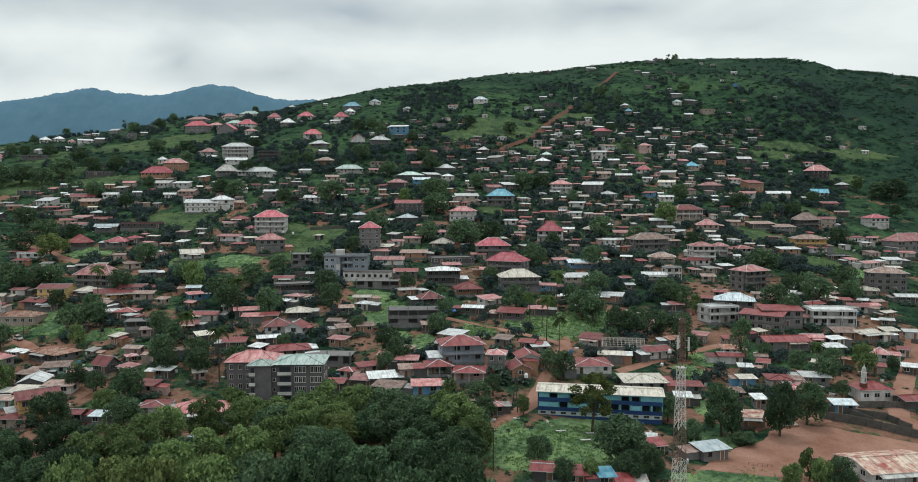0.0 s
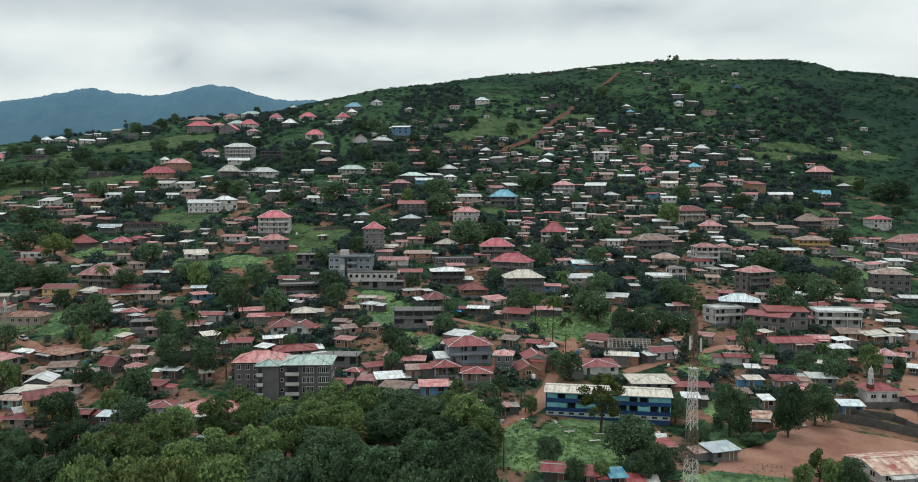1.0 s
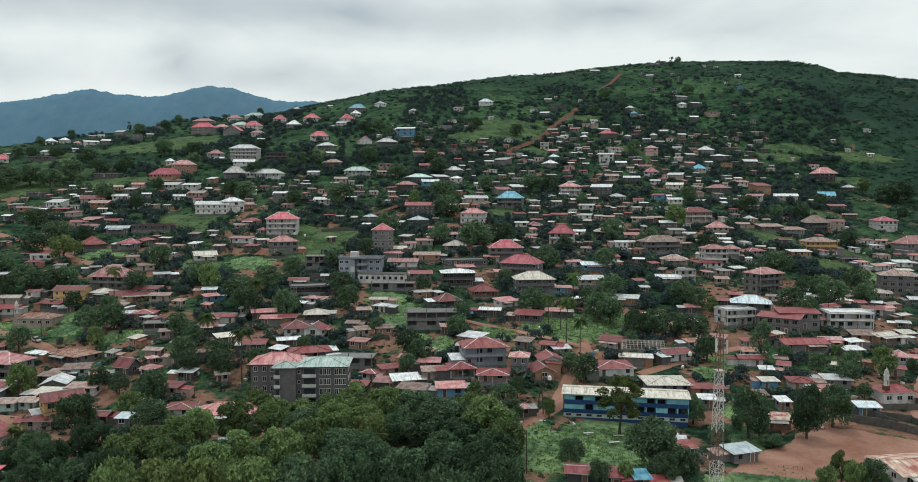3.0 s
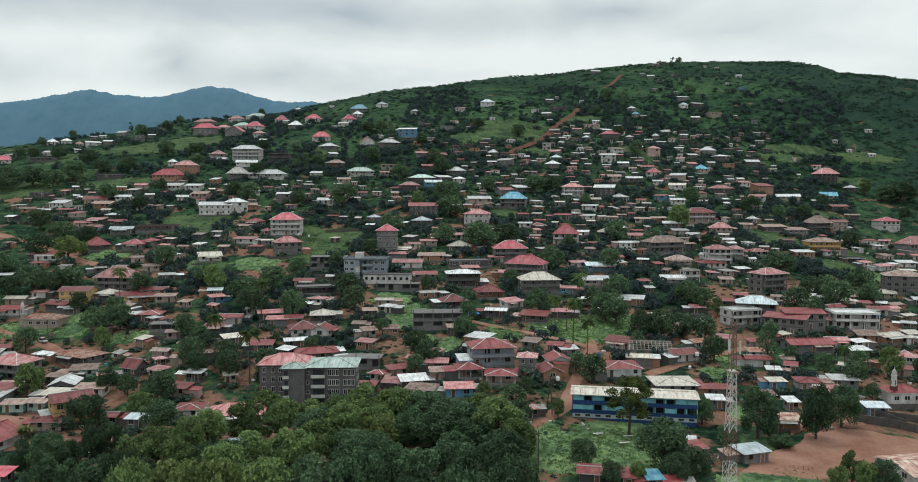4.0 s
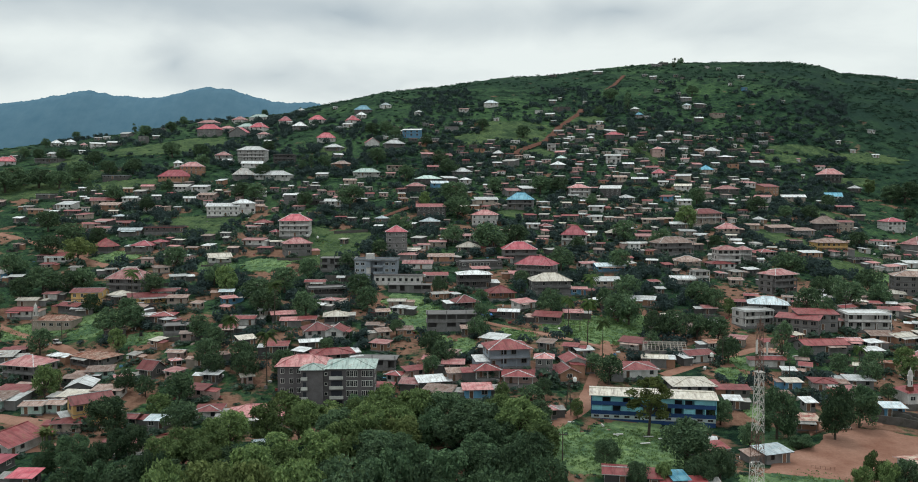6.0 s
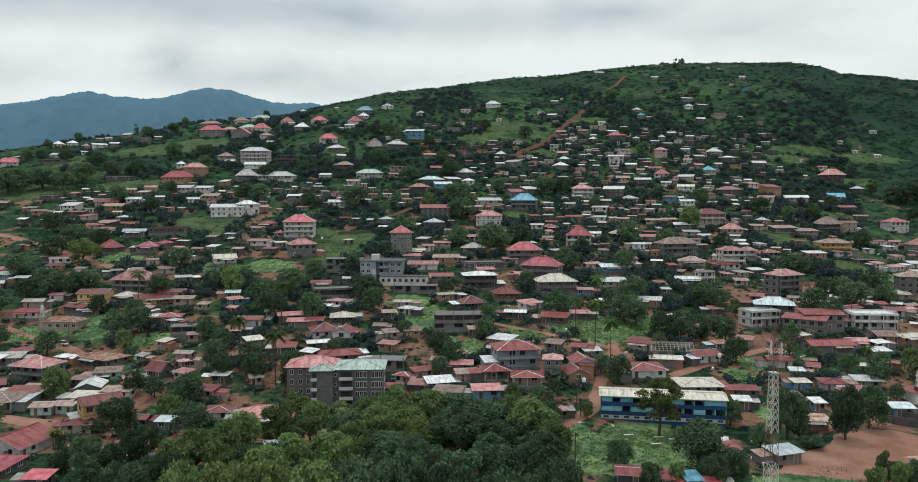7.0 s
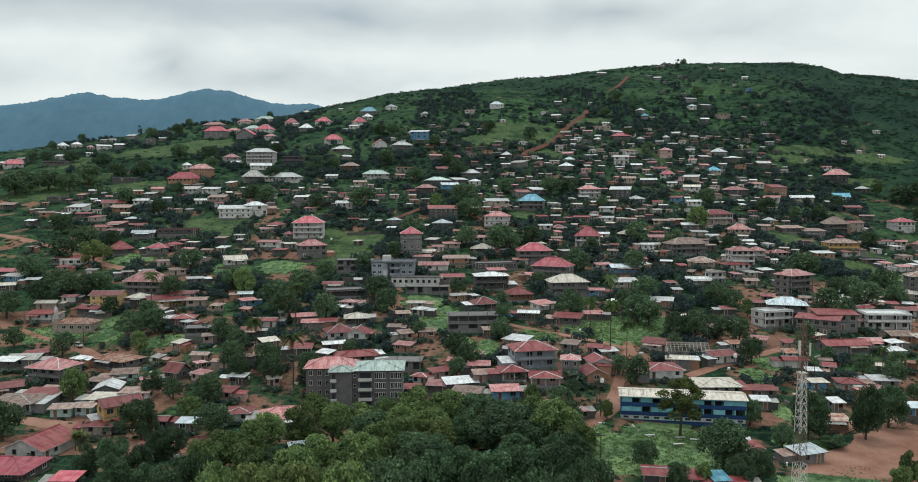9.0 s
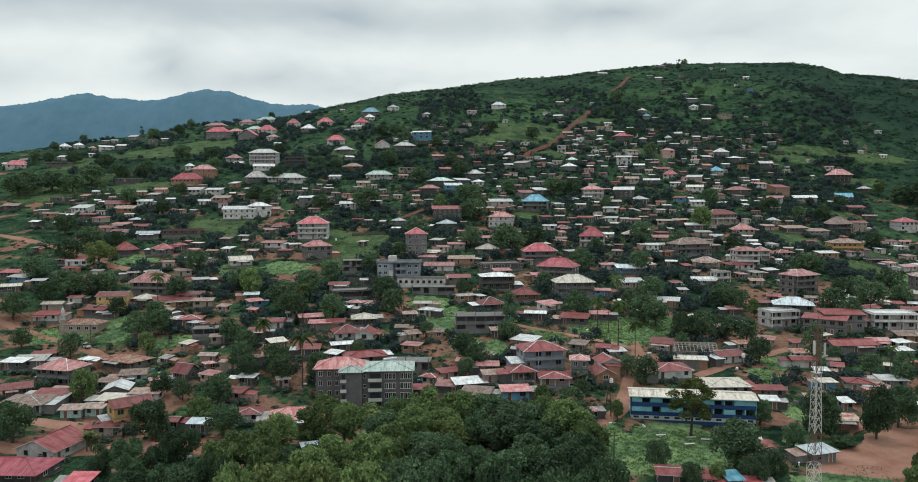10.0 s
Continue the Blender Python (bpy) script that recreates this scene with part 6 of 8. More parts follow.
def crown_lobes(rnd, kind, W, H):
    r, lobes = W / 2, []
    base = {"dense": 0.08, "mango": 0.10, "leafy": 0.10, "yellowish": 0.10, "upright": 0.08, "acacia": 0.26}[kind] * H
    mid, half = (H + base) / 2, (H - base) / 2
    for k in range({"dense": 34, "mango": 32, "leafy": 34, "yellowish": 34, "upright": 30, "acacia": 26}[kind]):
        t = 2 * math.pi * rnd.random()
        zz = 1.0 - 1.85 * rnd.random() ** 1.1
        wide = math.sqrt(max(0.0, 1 - zz * zz * 0.9)) * rnd.uniform(0.66, 0.86)
        lr = r * rnd.uniform(0.19, 0.36) * (0.85 if kind in ("leafy", "acacia") else 1.0)
        lobes.append((math.cos(t) * wide * r, math.sin(t) * wide * r, mid + zz * (half - lr * 0.6), lr))
    lobes.append((0, 0, mid, r * 0.5))
    return lobes


def trunk_shape(rnd, lobes, H, r):
    """A tapered stem that forks into limbs which reach into the crown."""
    s = Shape()

    def limb(a, b2, r0, r1, sides=7):
        q = (b2 - a).to_track_quat("Z", "Y")
        k = len(s.v)
        for p, rr in ((a, r0), (b2, r1)):
            for e in range(sides):
                t = 2 * math.pi * e / sides
                s.v.append(tuple(p + q @ Vector((rr * math.cos(t), rr * math.sin(t), 0))))
        for e in range(sides):
            s.f.append((k + e, k + (e + 1) % sides, k + sides + (e + 1) % sides, k + sides + e))
            s.i.append(0)

    low = min(q[2] for q in lobes)
    fork = Vector((rnd.uniform(-0.3, 0.3), rnd.uniform(-0.3, 0.3), max(low, H * 0.22)))
    limb(Vector((0, 0, -0.8)), fork * 0.5, r * 1.25, r)
    limb(fork * 0.5, fork, r, r * 0.85)
    for q in lobes[:11]:
        end = Vector(q[:3])
        knee = fork.lerp(end, 0.5) + Vector((0, 0, 0.12 * H * rnd.random()))
        limb(fork, knee, r * 0.5, r * 0.3, 5)
        limb(knee, end, r * 0.3, r * 0.1, 5)
    return s


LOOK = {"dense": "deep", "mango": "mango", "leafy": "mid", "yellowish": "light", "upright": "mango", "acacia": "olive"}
SPOKEN = {"dense": "large deep green tree with a heavy rounded crown", "mango": "dense dark green mango tree with a rounded crown", "leafy": "leafy green broad tree with a loose crown",
          "yellowish": "yellow-green broad tree with a domed crown", "upright": "tall dark narrow tree with dense foliage",
          "acacia": "tall thin-stemmed tree with sparse yellowish foliage", "palm": "coconut palm with drooping fronds and slender stem",
          "banana": "banana clump with broad ragged leaves"}
STOCK = {}


def make_stock(kind, grade, k):
    """One tree of unit make: 10 m wide and 10 m high, scaled where it is planted."""
    rnd = np.random.default_rng(hash_of(kind, grade, k))
    pr = random.Random(hash_of(kind, grade, k))
    tall = {"upright": 18.0, "acacia": 17.0}.get(kind, 10.0)
    lobes = crown_lobes(pr, kind, 10.0, tall)
    count = {"near": 5200, "far": 1700}[grade]
    v, f = leaf_cloud(rnd, lobes, int(count * (0.85 if kind == "acacia" else 1.0)), {"near": 0.60, "far": 0.94}[grade], 0.6 if grade == "near" else 0.5)
    crown = mesh_of("crown", v, f, LEAVES[LOOK[kind]])
    stem = trunk_shape(pr, lobes, tall, {"mango": 0.38, "acacia": 0.3}.get(kind, 0.34)).mesh("trunk", bark)
    return stem, crown, tall


def hash_of(kind, grade, k):
    return sum(ord(c) * (i + 3) for i, c in enumerate(kind + grade)) * 7 + k


def palm_meshes(rnd, H=10.0):
    s = Shape()
    lean = (rnd.uniform(-0.6, 0.6), rnd.uniform(-0.6, 0.6))
    for k in range(6):
        a, b2 = k / 6, (k + 1) / 6
        s.bar((lean[0] * a * a, lean[1] * a * a, a * H - 0.6 * (k == 0)), (lean[0] * b2 * b2, lean[1] * b2 * b2, b2 * H), 0.2 - 0.02 * k, 0, 7)
    stem = s.mesh("trunk", bark)
    s = Shape()
    for k in range(20):
        t = 2 * math.pi * k / 20 + rnd.uniform(-0.2, 0.2)
        up = rnd.uniform(-0.25, 1.1)
        d = Vector((math.cos(t), math.sin(t), 0))
        side = Vector((-d.y, d.x, 0))
        p, v = Vector((*lean, H)), Vector((d.x, d.y, up)).normalized()
        for j in range(9):
            q = p + v * 0.42
            v = (v + Vector((0, 0, -0.17))).normalized()
            w = 0.75 * math.sin(math.pi * (j + 1.2) / 10.5)
            for e in (-1, 1):
                tip = q.lerp(p, 0.3) + side * e * w - Vector((0, 0, 0.38 * w))
                s.face([p, q, tip + v * 0.16, tip - v * 0.1])
            p = q
    return stem, s.mesh("fronds", LEAVES["palm"])


def banana_meshes(rnd):
    s = Shape()
    stems = [(rnd.uniform(-1.6, 1.6), rnd.uniform(-1.6, 1.6), rnd.uniform(2.2, 3.6)) for _ in range(6)]
    for x, y, h in stems:
        s.bar((x, y, -0.5), (x * 1.1, y * 1.1, h), 0.16, 0, 6)
    stem = s.mesh("stems", LEAVES["mid"])
    s = Shape()
    for x, y, h in stems:
        for k in range(8):
            t = 2 * math.pi * k / 8 + rnd.uniform(-0.3, 0.3)
            p, v = Vector((x * 1.1, y * 1.1, h)), Vector((math.cos(t), math.sin(t), rnd.uniform(0.6, 1.6))).normalized()
            side = Vector((-math.sin(t), math.cos(t), 0))
            for j in range(6):
                q = p + v * 0.45
                v = (v + Vector((0, 0, -0.22))).normalized()
                w0, w1 = 0.34 * math.sin(math.pi * (j + 0.4) / 6.6), 0.34 * math.sin(math.pi * (j + 1.4) / 7.4)
                for e in (-1, 1):
                    s.face([p, q, q + side * e * w1 - Vector((0, 0, 0.08)), p + side * e * w0 - Vector((0, 0, 0.08))])
                p = q
    return stem, s.mesh("leaves", LEAVES["light"])


PLANTED = []


def tree(kind, x, y, W, H):
    """Plants a tree with a crown W wide and H high."""
    k = len(PLANTED)
    PLANTED.append((x, y, W))
    grade = "near" if y < 205 else "far"
    z = float(ground(x, y))
    if kind in ("palm", "banana"):
        made = STOCK.setdefault((kind, k % 2), None)
        if made is None:
            pr = random.Random(40 + k % 2)
            made = (*(palm_meshes(pr) if kind == "palm" else banana_meshes(pr)), 11.0 if kind == "palm" else 5.0)
            STOCK[kind, k % 2] = made
        wide, up = (W / 7.0, H / made[2]) if kind == "palm" else (W / 6.0, H / 5.5)
        name = "palm_tree" if kind == "palm" else "banana_plant"
    else:
        key = (kind, grade, k % 3)
        if key not in STOCK:
            STOCK[key] = make_stock(*key)
        made = STOCK[key]
        wide, up = W / 10.0, H / made[2]
        name = "tree"
    m = pose(x, y, z, 0, 0, (k * 77) % 360) @ Matrix.Diagonal((wide, wide, up, 1))
    ob = thing(name, m, SPOKEN[kind], name.replace("_", " "), "trees of the town")
    part("trunk" if kind != "banana" else "stems", made[0], ob)
    part({"palm": "fronds", "banana": "leaves"}.get(kind, "crown"), made[1], ob)
    return ob


tree("leafy", -65.2, 122.3, 8.9, 17.7)
tree("dense", -20.8, 123.3, 11.6, 17.7)
tree("dense", -8.8, 125.8, 11.8, 17.0)
tree("yellowish", -51.5, 128.3, 10.2, 16.6)
tree("leafy", -66.9, 129.3, 8.1, 15.9)
tree("yellowish", -60.1, 129.3, 13.0, 16.1)
tree("leafy", -44.3, 132.3, 11.6, 15.9)
tree("mango", -36.1, 133.3, 12.5, 15.7)
tree("dense", 0.1, 135.8, 9.9, 14.8)
tree("dense", -72.7, 138.3, 6.9, 13.3)
tree("dense", -5.0, 140.8, 10.3, 13.9)
tree("dense", -83.9, 142.8, 6.6, 7.6)
tree("dense", -28.7, 142.8, 11.3, 13.9)
tree("dense", -17.3, 143.3, 12.0, 13.7)
tree("dense", -79.7, 144.8, 6.7, 7.7)
tree("leafy", -56.4, 145.8, 10.0, 12.8)
tree("dense", -92.4, 146.3, 6.8, 7.8)
tree("dense", -23.3, 149.8, 10.3, 12.6)
tree("dense", -10.4, 149.8, 12.5, 12.3)
tree("leafy", 67.8, 150.8, 5.1, 7.4)
tree("mango", 21.4, 150.8, 4.7, 5.7)
tree("leafy", 26.6, 150.8, 3.5, 5.4)
tree("leafy", -76.0, 151.3, 8.8, 9.2)
tree("mango", 34.6, 151.3, 5.8, 6.8)
tree("dense", -90.3, 151.8, 6.6, 7.6)
tree("mango", 39.6, 154.8, 6.2, 7.2)
tree("leafy", -54.1, 155.8, 11.4, 11.5)
tree("leafy", 76.1, 155.8, 4.8, 7.0)
tree("mango", 80.1, 156.3, 6.3, 7.3)
tree("leafy", -73.3, 156.8, 9.5, 9.8)
tree("dense", -99.1, 161.3, 7.0, 8.0)
tree("leafy", -45.9, 161.3, 10.8, 11.0)
tree("leafy", 76.1, 161.8, 4.7, 6.9)
tree("mango", 17.2, 161.8, 5.7, 6.7)
tree("dense", -106.1, 164.3, 6.1, 7.1)
tree("leafy", -71.1, 164.8, 9.6, 9.9)
tree("mango", 34.8, 162.1, 11.5, 10.5)
tree("dense", 70.3, 184.0, 6.5, 3.2)
tree("dense", -92.0, 166.8, 5.9, 6.9)
tree("leafy", 3.2, 167.8, 9.4, 9.7)
tree("mango", -89.4, 170.3, 6.3, 7.3)
tree("leafy", -42.1, 170.3, 9.9, 10.2)
tree("mango", -34.3, 170.3, 9.6, 8.1)
tree("acacia", 34.2, 192.4, 11.5, 15.0)
tree("mango", 39.9, 173.8, 6.2, 7.2)
tree("leafy", -0.2, 176.8, 12.9, 12.5)
tree("leafy", -69.9, 178.3, 9.3, 9.6)
tree("mango", -14.3, 178.3, 12.3, 10.0)
tree("yellowish", -29.2, 179.3, 9.3, 8.6)
tree("leafy", -37.2, 180.3, 11.3, 11.4)
tree("mango", 56.4, 181.8, 5.6, 6.6)
tree("mango", -11.2, 183.3, 13.4, 10.4)
tree("leafy", -62.2, 185.3, 10.4, 10.6)
tree("leafy", -54.9, 186.3, 9.7, 10.0)
tree("leafy", -4.3, 189.3, 9.9, 10.1)
tree("mango", -18.9, 192.8, 12.4, 10.1)
tree("leafy", -32.6, 193.3, 12.9, 12.5)
tree("leafy", -26.2, 193.3, 11.3, 11.4)
tree("dense", 66.6, 190.0, 9.8, 13.0)
tree("banana", -123.6, 196.8, 5.2, 6.7)
tree("mango", -89.1, 198.8, 9.9, 8.4)
tree("mango", 6.9, 200.3, 6.3, 5.6)
tree("mango", -146.4, 200.6, 10.9, 10.9)
tree("mango", -109.7, 201.8, 10.9, 10.9)
tree("mango", 56.2, 201.8, 6.2, 7.2)
tree("dense", 81.1, 189.2, 8.6, 14.0)
tree("dense", 92.0, 198.1, 9.6, 11.5)
tree("leafy", 17.5, 203.8, 3.5, 5.3)
tree("banana", -50.5, 207.3, 5.2, 5.2)
tree("leafy", -57.6, 207.8, 6.1, 6.6)
tree("mango", 5.1, 208.3, 7.8, 6.8)
tree("leafy", -43.8, 208.3, 6.1, 6.6)
tree("leafy", -2.5, 209.8, 4.9, 7.1)
tree("leafy", -38.4, 210.3, 7.0, 7.5)
tree("leafy", -99.2, 210.8, 7.5, 7.9)
tree("leafy", -64.9, 214.8, 6.7, 7.2)
tree("mango", 9.8, 215.8, 5.0, 6.0)
tree("mango", 112.7, 220.8, 4.1, 5.1)
tree("mango", -97.4, 221.3, 8.9, 9.9)
tree("mango", 30.9, 227.8, 8.1, 9.1)
tree("mango", -110.6, 228.8, 5.6, 6.6)
tree("leafy", -141.9, 230.3, 7.8, 10.8)
tree("mango", 113.0, 232.5, 7.1, 8.1)
tree("mango", -118.6, 233.3, 6.5, 7.5)
tree("mango", 27.4, 234.3, 5.4, 6.4)
tree("palm", -75.3, 236.3, 8.0, 17.8)
tree("leafy", -142.9, 237.3, 5.5, 7.9)
tree("mango", -82.4, 238.3, 8.4, 9.4)
tree("mango", -23.6, 238.8, 5.5, 6.5)
tree("palm", 113.8, 239.8, 4.8, 11.1)
tree("mango", -71.0, 241.3, 8.5, 9.5)
tree("mango", -93.6, 241.3, 7.1, 8.1)
tree("leafy", 129.7, 241.3, 7.4, 10.3)
tree("mango", 108.8, 242.3, 6.3, 7.3)
tree("mango", 121.5, 244.8, 6.4, 7.4)
tree("mango", -19.7, 245.3, 7.6, 8.6)
tree("mango", 142.0, 246.5, 4.2, 5.2)
tree("mango", -86.3, 246.8, 8.7, 9.7)
tree("palm", 32.9, 247.8, 5.7, 13.0)
tree("mango", -98.2, 249.8, 8.8, 9.8)
tree("mango", -23.4, 251.8, 8.5, 9.5)
tree("upright", 94.1, 251.8, 7.0, 15.0)
tree("mango", 76.3, 252.8, 7.8, 8.8)
tree("mango", 103.3, 254.3, 4.7, 5.7)
tree("palm", -91.8, 255.8, 7.1, 15.9)
tree("mango", -60.3, 259.8, 5.2, 6.2)
tree("palm", 30.4, 262.3, 7.3, 16.3)
tree("mango", 52.7, 262.8, 5.7, 6.7)
tree("mango", -101.4, 266.8, 7.4, 8.4)
tree("upright", -74.9, 268.3, 3.1, 7.2)
tree("mango", -7.3, 270.3, 7.5, 8.5)
tree("mango", 80.4, 274.8, 8.5, 9.5)
tree("mango", -168.4, 276.8, 8.5, 9.5)
tree("mango", 58.4, 277.3, 9.8, 10.4)
tree("palm", 26.0, 277.3, 6.4, 14.4)
tree("mango", 73.6, 277.8, 8.6, 9.6)
tree("leafy", -140.8, 278.3, 6.4, 9.0)
tree("mango", -37.6, 278.3, 5.1, 6.1)
tree("mango", 65.5, 278.3, 9.9, 10.4)
tree("mango", -110.2, 279.3, 8.6, 9.6)
tree("mango", -190.5, 284.6, 7.5, 8.5)
tree("upright", -5.7, 285.3, 7.0, 15.1)
tree("mango", -149.9, 292.8, 10.8, 10.8)
tree("palm", -86.1, 293.8, 7.7, 17.1)
tree("mango", 52.0, 293.8, 10.4, 10.6)
tree("mango", 128.8, 294.8, 8.6, 9.6)
tree("mango", -141.7, 295.3, 9.1, 10.0)
tree("mango", 48.7, 297.8, 11.5, 11.1)
tree("mango", -75.3, 300.8, 10.6, 10.7)
tree("mango", -92.0, 303.3, 12.1, 11.4)
tree("mango", 126.6, 304.3, 10.8, 10.8)
tree("mango", 22.8, 305.3, 10.3, 10.6)
tree("mango", -148.0, 305.8, 8.5, 9.5)
tree("palm", 39.4, 306.3, 7.5, 16.8)
tree("leafy", 95.9, 306.8, 5.2, 7.5)
tree("mango", -51.8, 308.3, 9.5, 10.2)
tree("mango", 92.3, 313.3, 8.7, 9.7)
tree("mango", 47.2, 314.3, 8.2, 9.2)
tree("mango", -97.8, 314.8, 13.6, 12.1)
tree("mango", 148.5, 314.8, 12.6, 11.6)
tree("mango", -211.7, 316.6, 12.2, 11.5)
tree("mango", -168.9, 318.3, 7.3, 8.3)
tree("mango", 87.9, 319.8, 11.3, 11.0)
tree("palm", -152.5, 320.3, 7.4, 16.5)
tree("mango", -57.1, 326.3, 10.5, 10.7)
tree("mango", 58.9, 327.8, 11.6, 11.2)
tree("mango", -22.4, 332.3, 7.2, 8.2)
tree("mango", -206.5, 332.8, 9.7, 10.3)
tree("mango", -149.0, 333.3, 9.7, 10.3)
tree("leafy", -117.0, 334.8, 9.8, 12.6)
tree("mango", -91.5, 335.8, 11.9, 11.3)
tree("mango", 147.9, 336.3, 9.3, 10.1)
tree("mango", 174.4, 336.8, 9.3, 10.1)
tree("mango", -187.9, 340.3, 11.0, 10.9)
tree("mango", 156.1, 340.3, 10.5, 10.7)
tree("mango", -201.2, 340.8, 14.2, 12.3)
tree("mango", 14.4, 342.8, 7.4, 8.4)
tree("mango", -184.1, 343.3, 10.6, 10.7)
tree("mango", -126.0, 346.8, 9.1, 10.0)
tree("mango", -84.6, 354.8, 9.3, 10.1)
tree("mango", 182.2, 359.3, 12.7, 11.7)
tree("mango", -227.7, 365.1, 12.4, 11.5)
tree("mango", -67.8, 367.3, 8.5, 9.5)
tree("mango", -153.8, 374.3, 10.9, 10.9)
tree("mango", 36.6, 375.3, 12.1, 11.4)
tree("mango", 65.7, 375.8, 11.0, 10.9)
tree("mango", 151.6, 379.3, 15.7, 13.0)
tree("yellowish", -206.2, 385.3, 15.4, 13.8)
tree("mango", -54.6, 389.8, 8.4, 9.4)
tree("mango", -226.1, 394.3, 13.9, 12.2)
tree("mango", 3.1, 406.8, 19.4, 14.7)
tree("mango", 50.1, 406.8, 8.1, 9.1)
tree("mango", 16.7, 413.8, 14.6, 12.5)
tree("mango", -17.4, 416.8, 11.5, 11.1)
tree("mango", -210.8, 417.1, 9.6, 10.3)
tree("mango", -225.5, 417.3, 14.8, 12.6)
tree("mango", 98.6, 421.8, 12.3, 11.5)
tree("mango", 130.1, 425.3, 7.8, 8.8)
tree("mango", 81.1, 434.3, 13.4, 12.0)
tree("mango", -47.3, 434.8, 13.4, 12.0)
tree("mango", -254.1, 447.3, 13.7, 12.1)
tree("mango", 224.3, 451.3, 10.4, 10.6)
tree("mango", 269.0, 460.5, 10.6, 10.7)
tree("leafy", 126.5, 468.3, 13.7, 14.4)
tree("mango", -13.9, 473.3, 16.0, 13.2)
tree("mango", -212.0, 487.3, 9.0, 10.0)
tree("mango", -113.1, 494.3, 10.6, 10.7)
tree("mango", -83.8, 495.8, 19.0, 14.5)
tree("leafy", -35.3, 496.3, 7.6, 10.5)
tree("mango", -16.3, 503.8, 20.1, 15.0)
tree("mango", 204.3, 506.8, 9.3, 10.2)
tree("mango", 75.4, 508.8, 7.8, 8.8)
tree("mango", -149.2, 510.8, 14.1, 12.3)
tree("mango", 224.0, 512.3, 11.0, 10.9)
tree("mango", -244.2, 513.8, 12.6, 11.6)
tree("mango", -159.2, 515.8, 13.5, 12.0)
tree("mango", 188.7, 517.3, 13.5, 12.0)
tree("upright", -268.9, 528.8, 5.7, 12.4)
tree("mango", 153.0, 530.8, 12.2, 11.5)
tree("mango", 44.0, 533.8, 15.6, 13.0)
tree("mango", -216.9, 535.3, 9.0, 10.0)
tree("mango", 12.2, 535.3, 10.7, 10.8)
tree("mango", 57.4, 535.8, 14.0, 12.2)
tree("mango", -334.8, 543.6, 20.9, 15.4)
tree("mango", 313.0, 548.3, 8.4, 9.4)
tree("mango", -300.3, 550.8, 16.9, 13.6)
tree("mango", -317.7, 555.8, 18.8, 14.4)
tree("mango", 257.9, 558.3, 10.3, 10.6)
tree("mango", -51.0, 562.3, 13.0, 11.8)
tree("mango", -338.6, 562.8, 19.0, 14.5)
tree("mango", -159.0, 573.3, 11.4, 11.1)
tree("mango", -298.2, 576.8, 19.5, 14.7)
tree("mango", -20.3, 578.3, 15.1, 12.7)
tree("mango", -283.1, 591.8, 13.6, 12.1)
tree("upright", -133.7, 593.8, 6.4, 13.8)
tree("mango", -266.7, 597.8, 13.8, 12.1)
tree("upright", -128.3, 600.8, 5.1, 11.2)
tree("mango", -118.0, 602.3, 10.2, 10.5)
tree("mango", 341.3, 602.8, 24.1, 16.8)
tree("mango", 330.9, 603.8, 16.7, 13.5)
tree("mango", -215.9, 606.8, 12.1, 11.4)
tree("mango", -27.1, 608.3, 13.1, 11.8)
tree("mango", -77.5, 610.8, 15.0, 12.7)
tree("leafy", 323.8, 623.8, 9.6, 12.5)
tree("mango", -314.5, 634.8, 12.7, 11.7)
tree("mango", -228.0, 643.8, 13.8, 12.2)
tree("mango", -255.6, 652.3, 15.0, 12.7)
tree("mango", -350.3, 657.8, 12.1, 11.4)
tree("mango", -175.9, 661.3, 10.2, 10.5)
tree("mango", 144.5, 661.8, 12.2, 11.4)
tree("mango", -40.0, 662.8, 10.2, 10.5)
tree("mango", -375.3, 664.3, 9.2, 10.1)
tree("mango", -393.0, 674.3, 9.3, 10.1)
tree("mango", -69.1, 692.3, 9.6, 10.3)
tree("mango", 46.3, 697.3, 12.8, 11.7)
tree("mango", -91.3, 702.3, 12.9, 11.8)
tree("mango", -78.7, 705.8, 13.0, 11.8)
tree("mango", 139.6, 710.8, 10.9, 10.9)
tree("mango", 9.7, 717.3, 12.1, 11.4)
tree("mango", -415.7, 752.8, 8.1, 9.1)
tree("mango", -326.7, 773.8, 13.1, 11.8)
tree("mango", -304.8, 786.3, 12.1, 11.4)
tree("mango", 132.5, 791.3, 10.9, 10.9)
tree("upright", 167.1, 812.3, 8.7, 18.5)
tree("upright", -361.7, 832.3, 5.1, 11.2)
tree("mango", -311.5, 842.8, 10.3, 10.6)
tree("mango", -430.5, 844.8, 9.1, 10.0)
tree("mango", 156.1, 850.8, 17.0, 13.6)
tree("mango", 247.0, 851.8, 13.1, 11.8)
tree("mango", -236.4, 895.8, 8.2, 9.2)
tree("upright", 286.6, 1063.8, 7.3, 15.7)
tree("mango", 314.5, 1129.3, 9.5, 10.2)


# Low growth about the foot of the tall flats.
tree("leafy", -63.0, 214.5, 7.5, 6.0)
tree("leafy", -51.5, 211.5, 8.0, 5.5)
tree("mango", -43.5, 212.0, 7.5, 6.5)
tree("leafy", -57.5, 208.5, 8.0, 6.0)


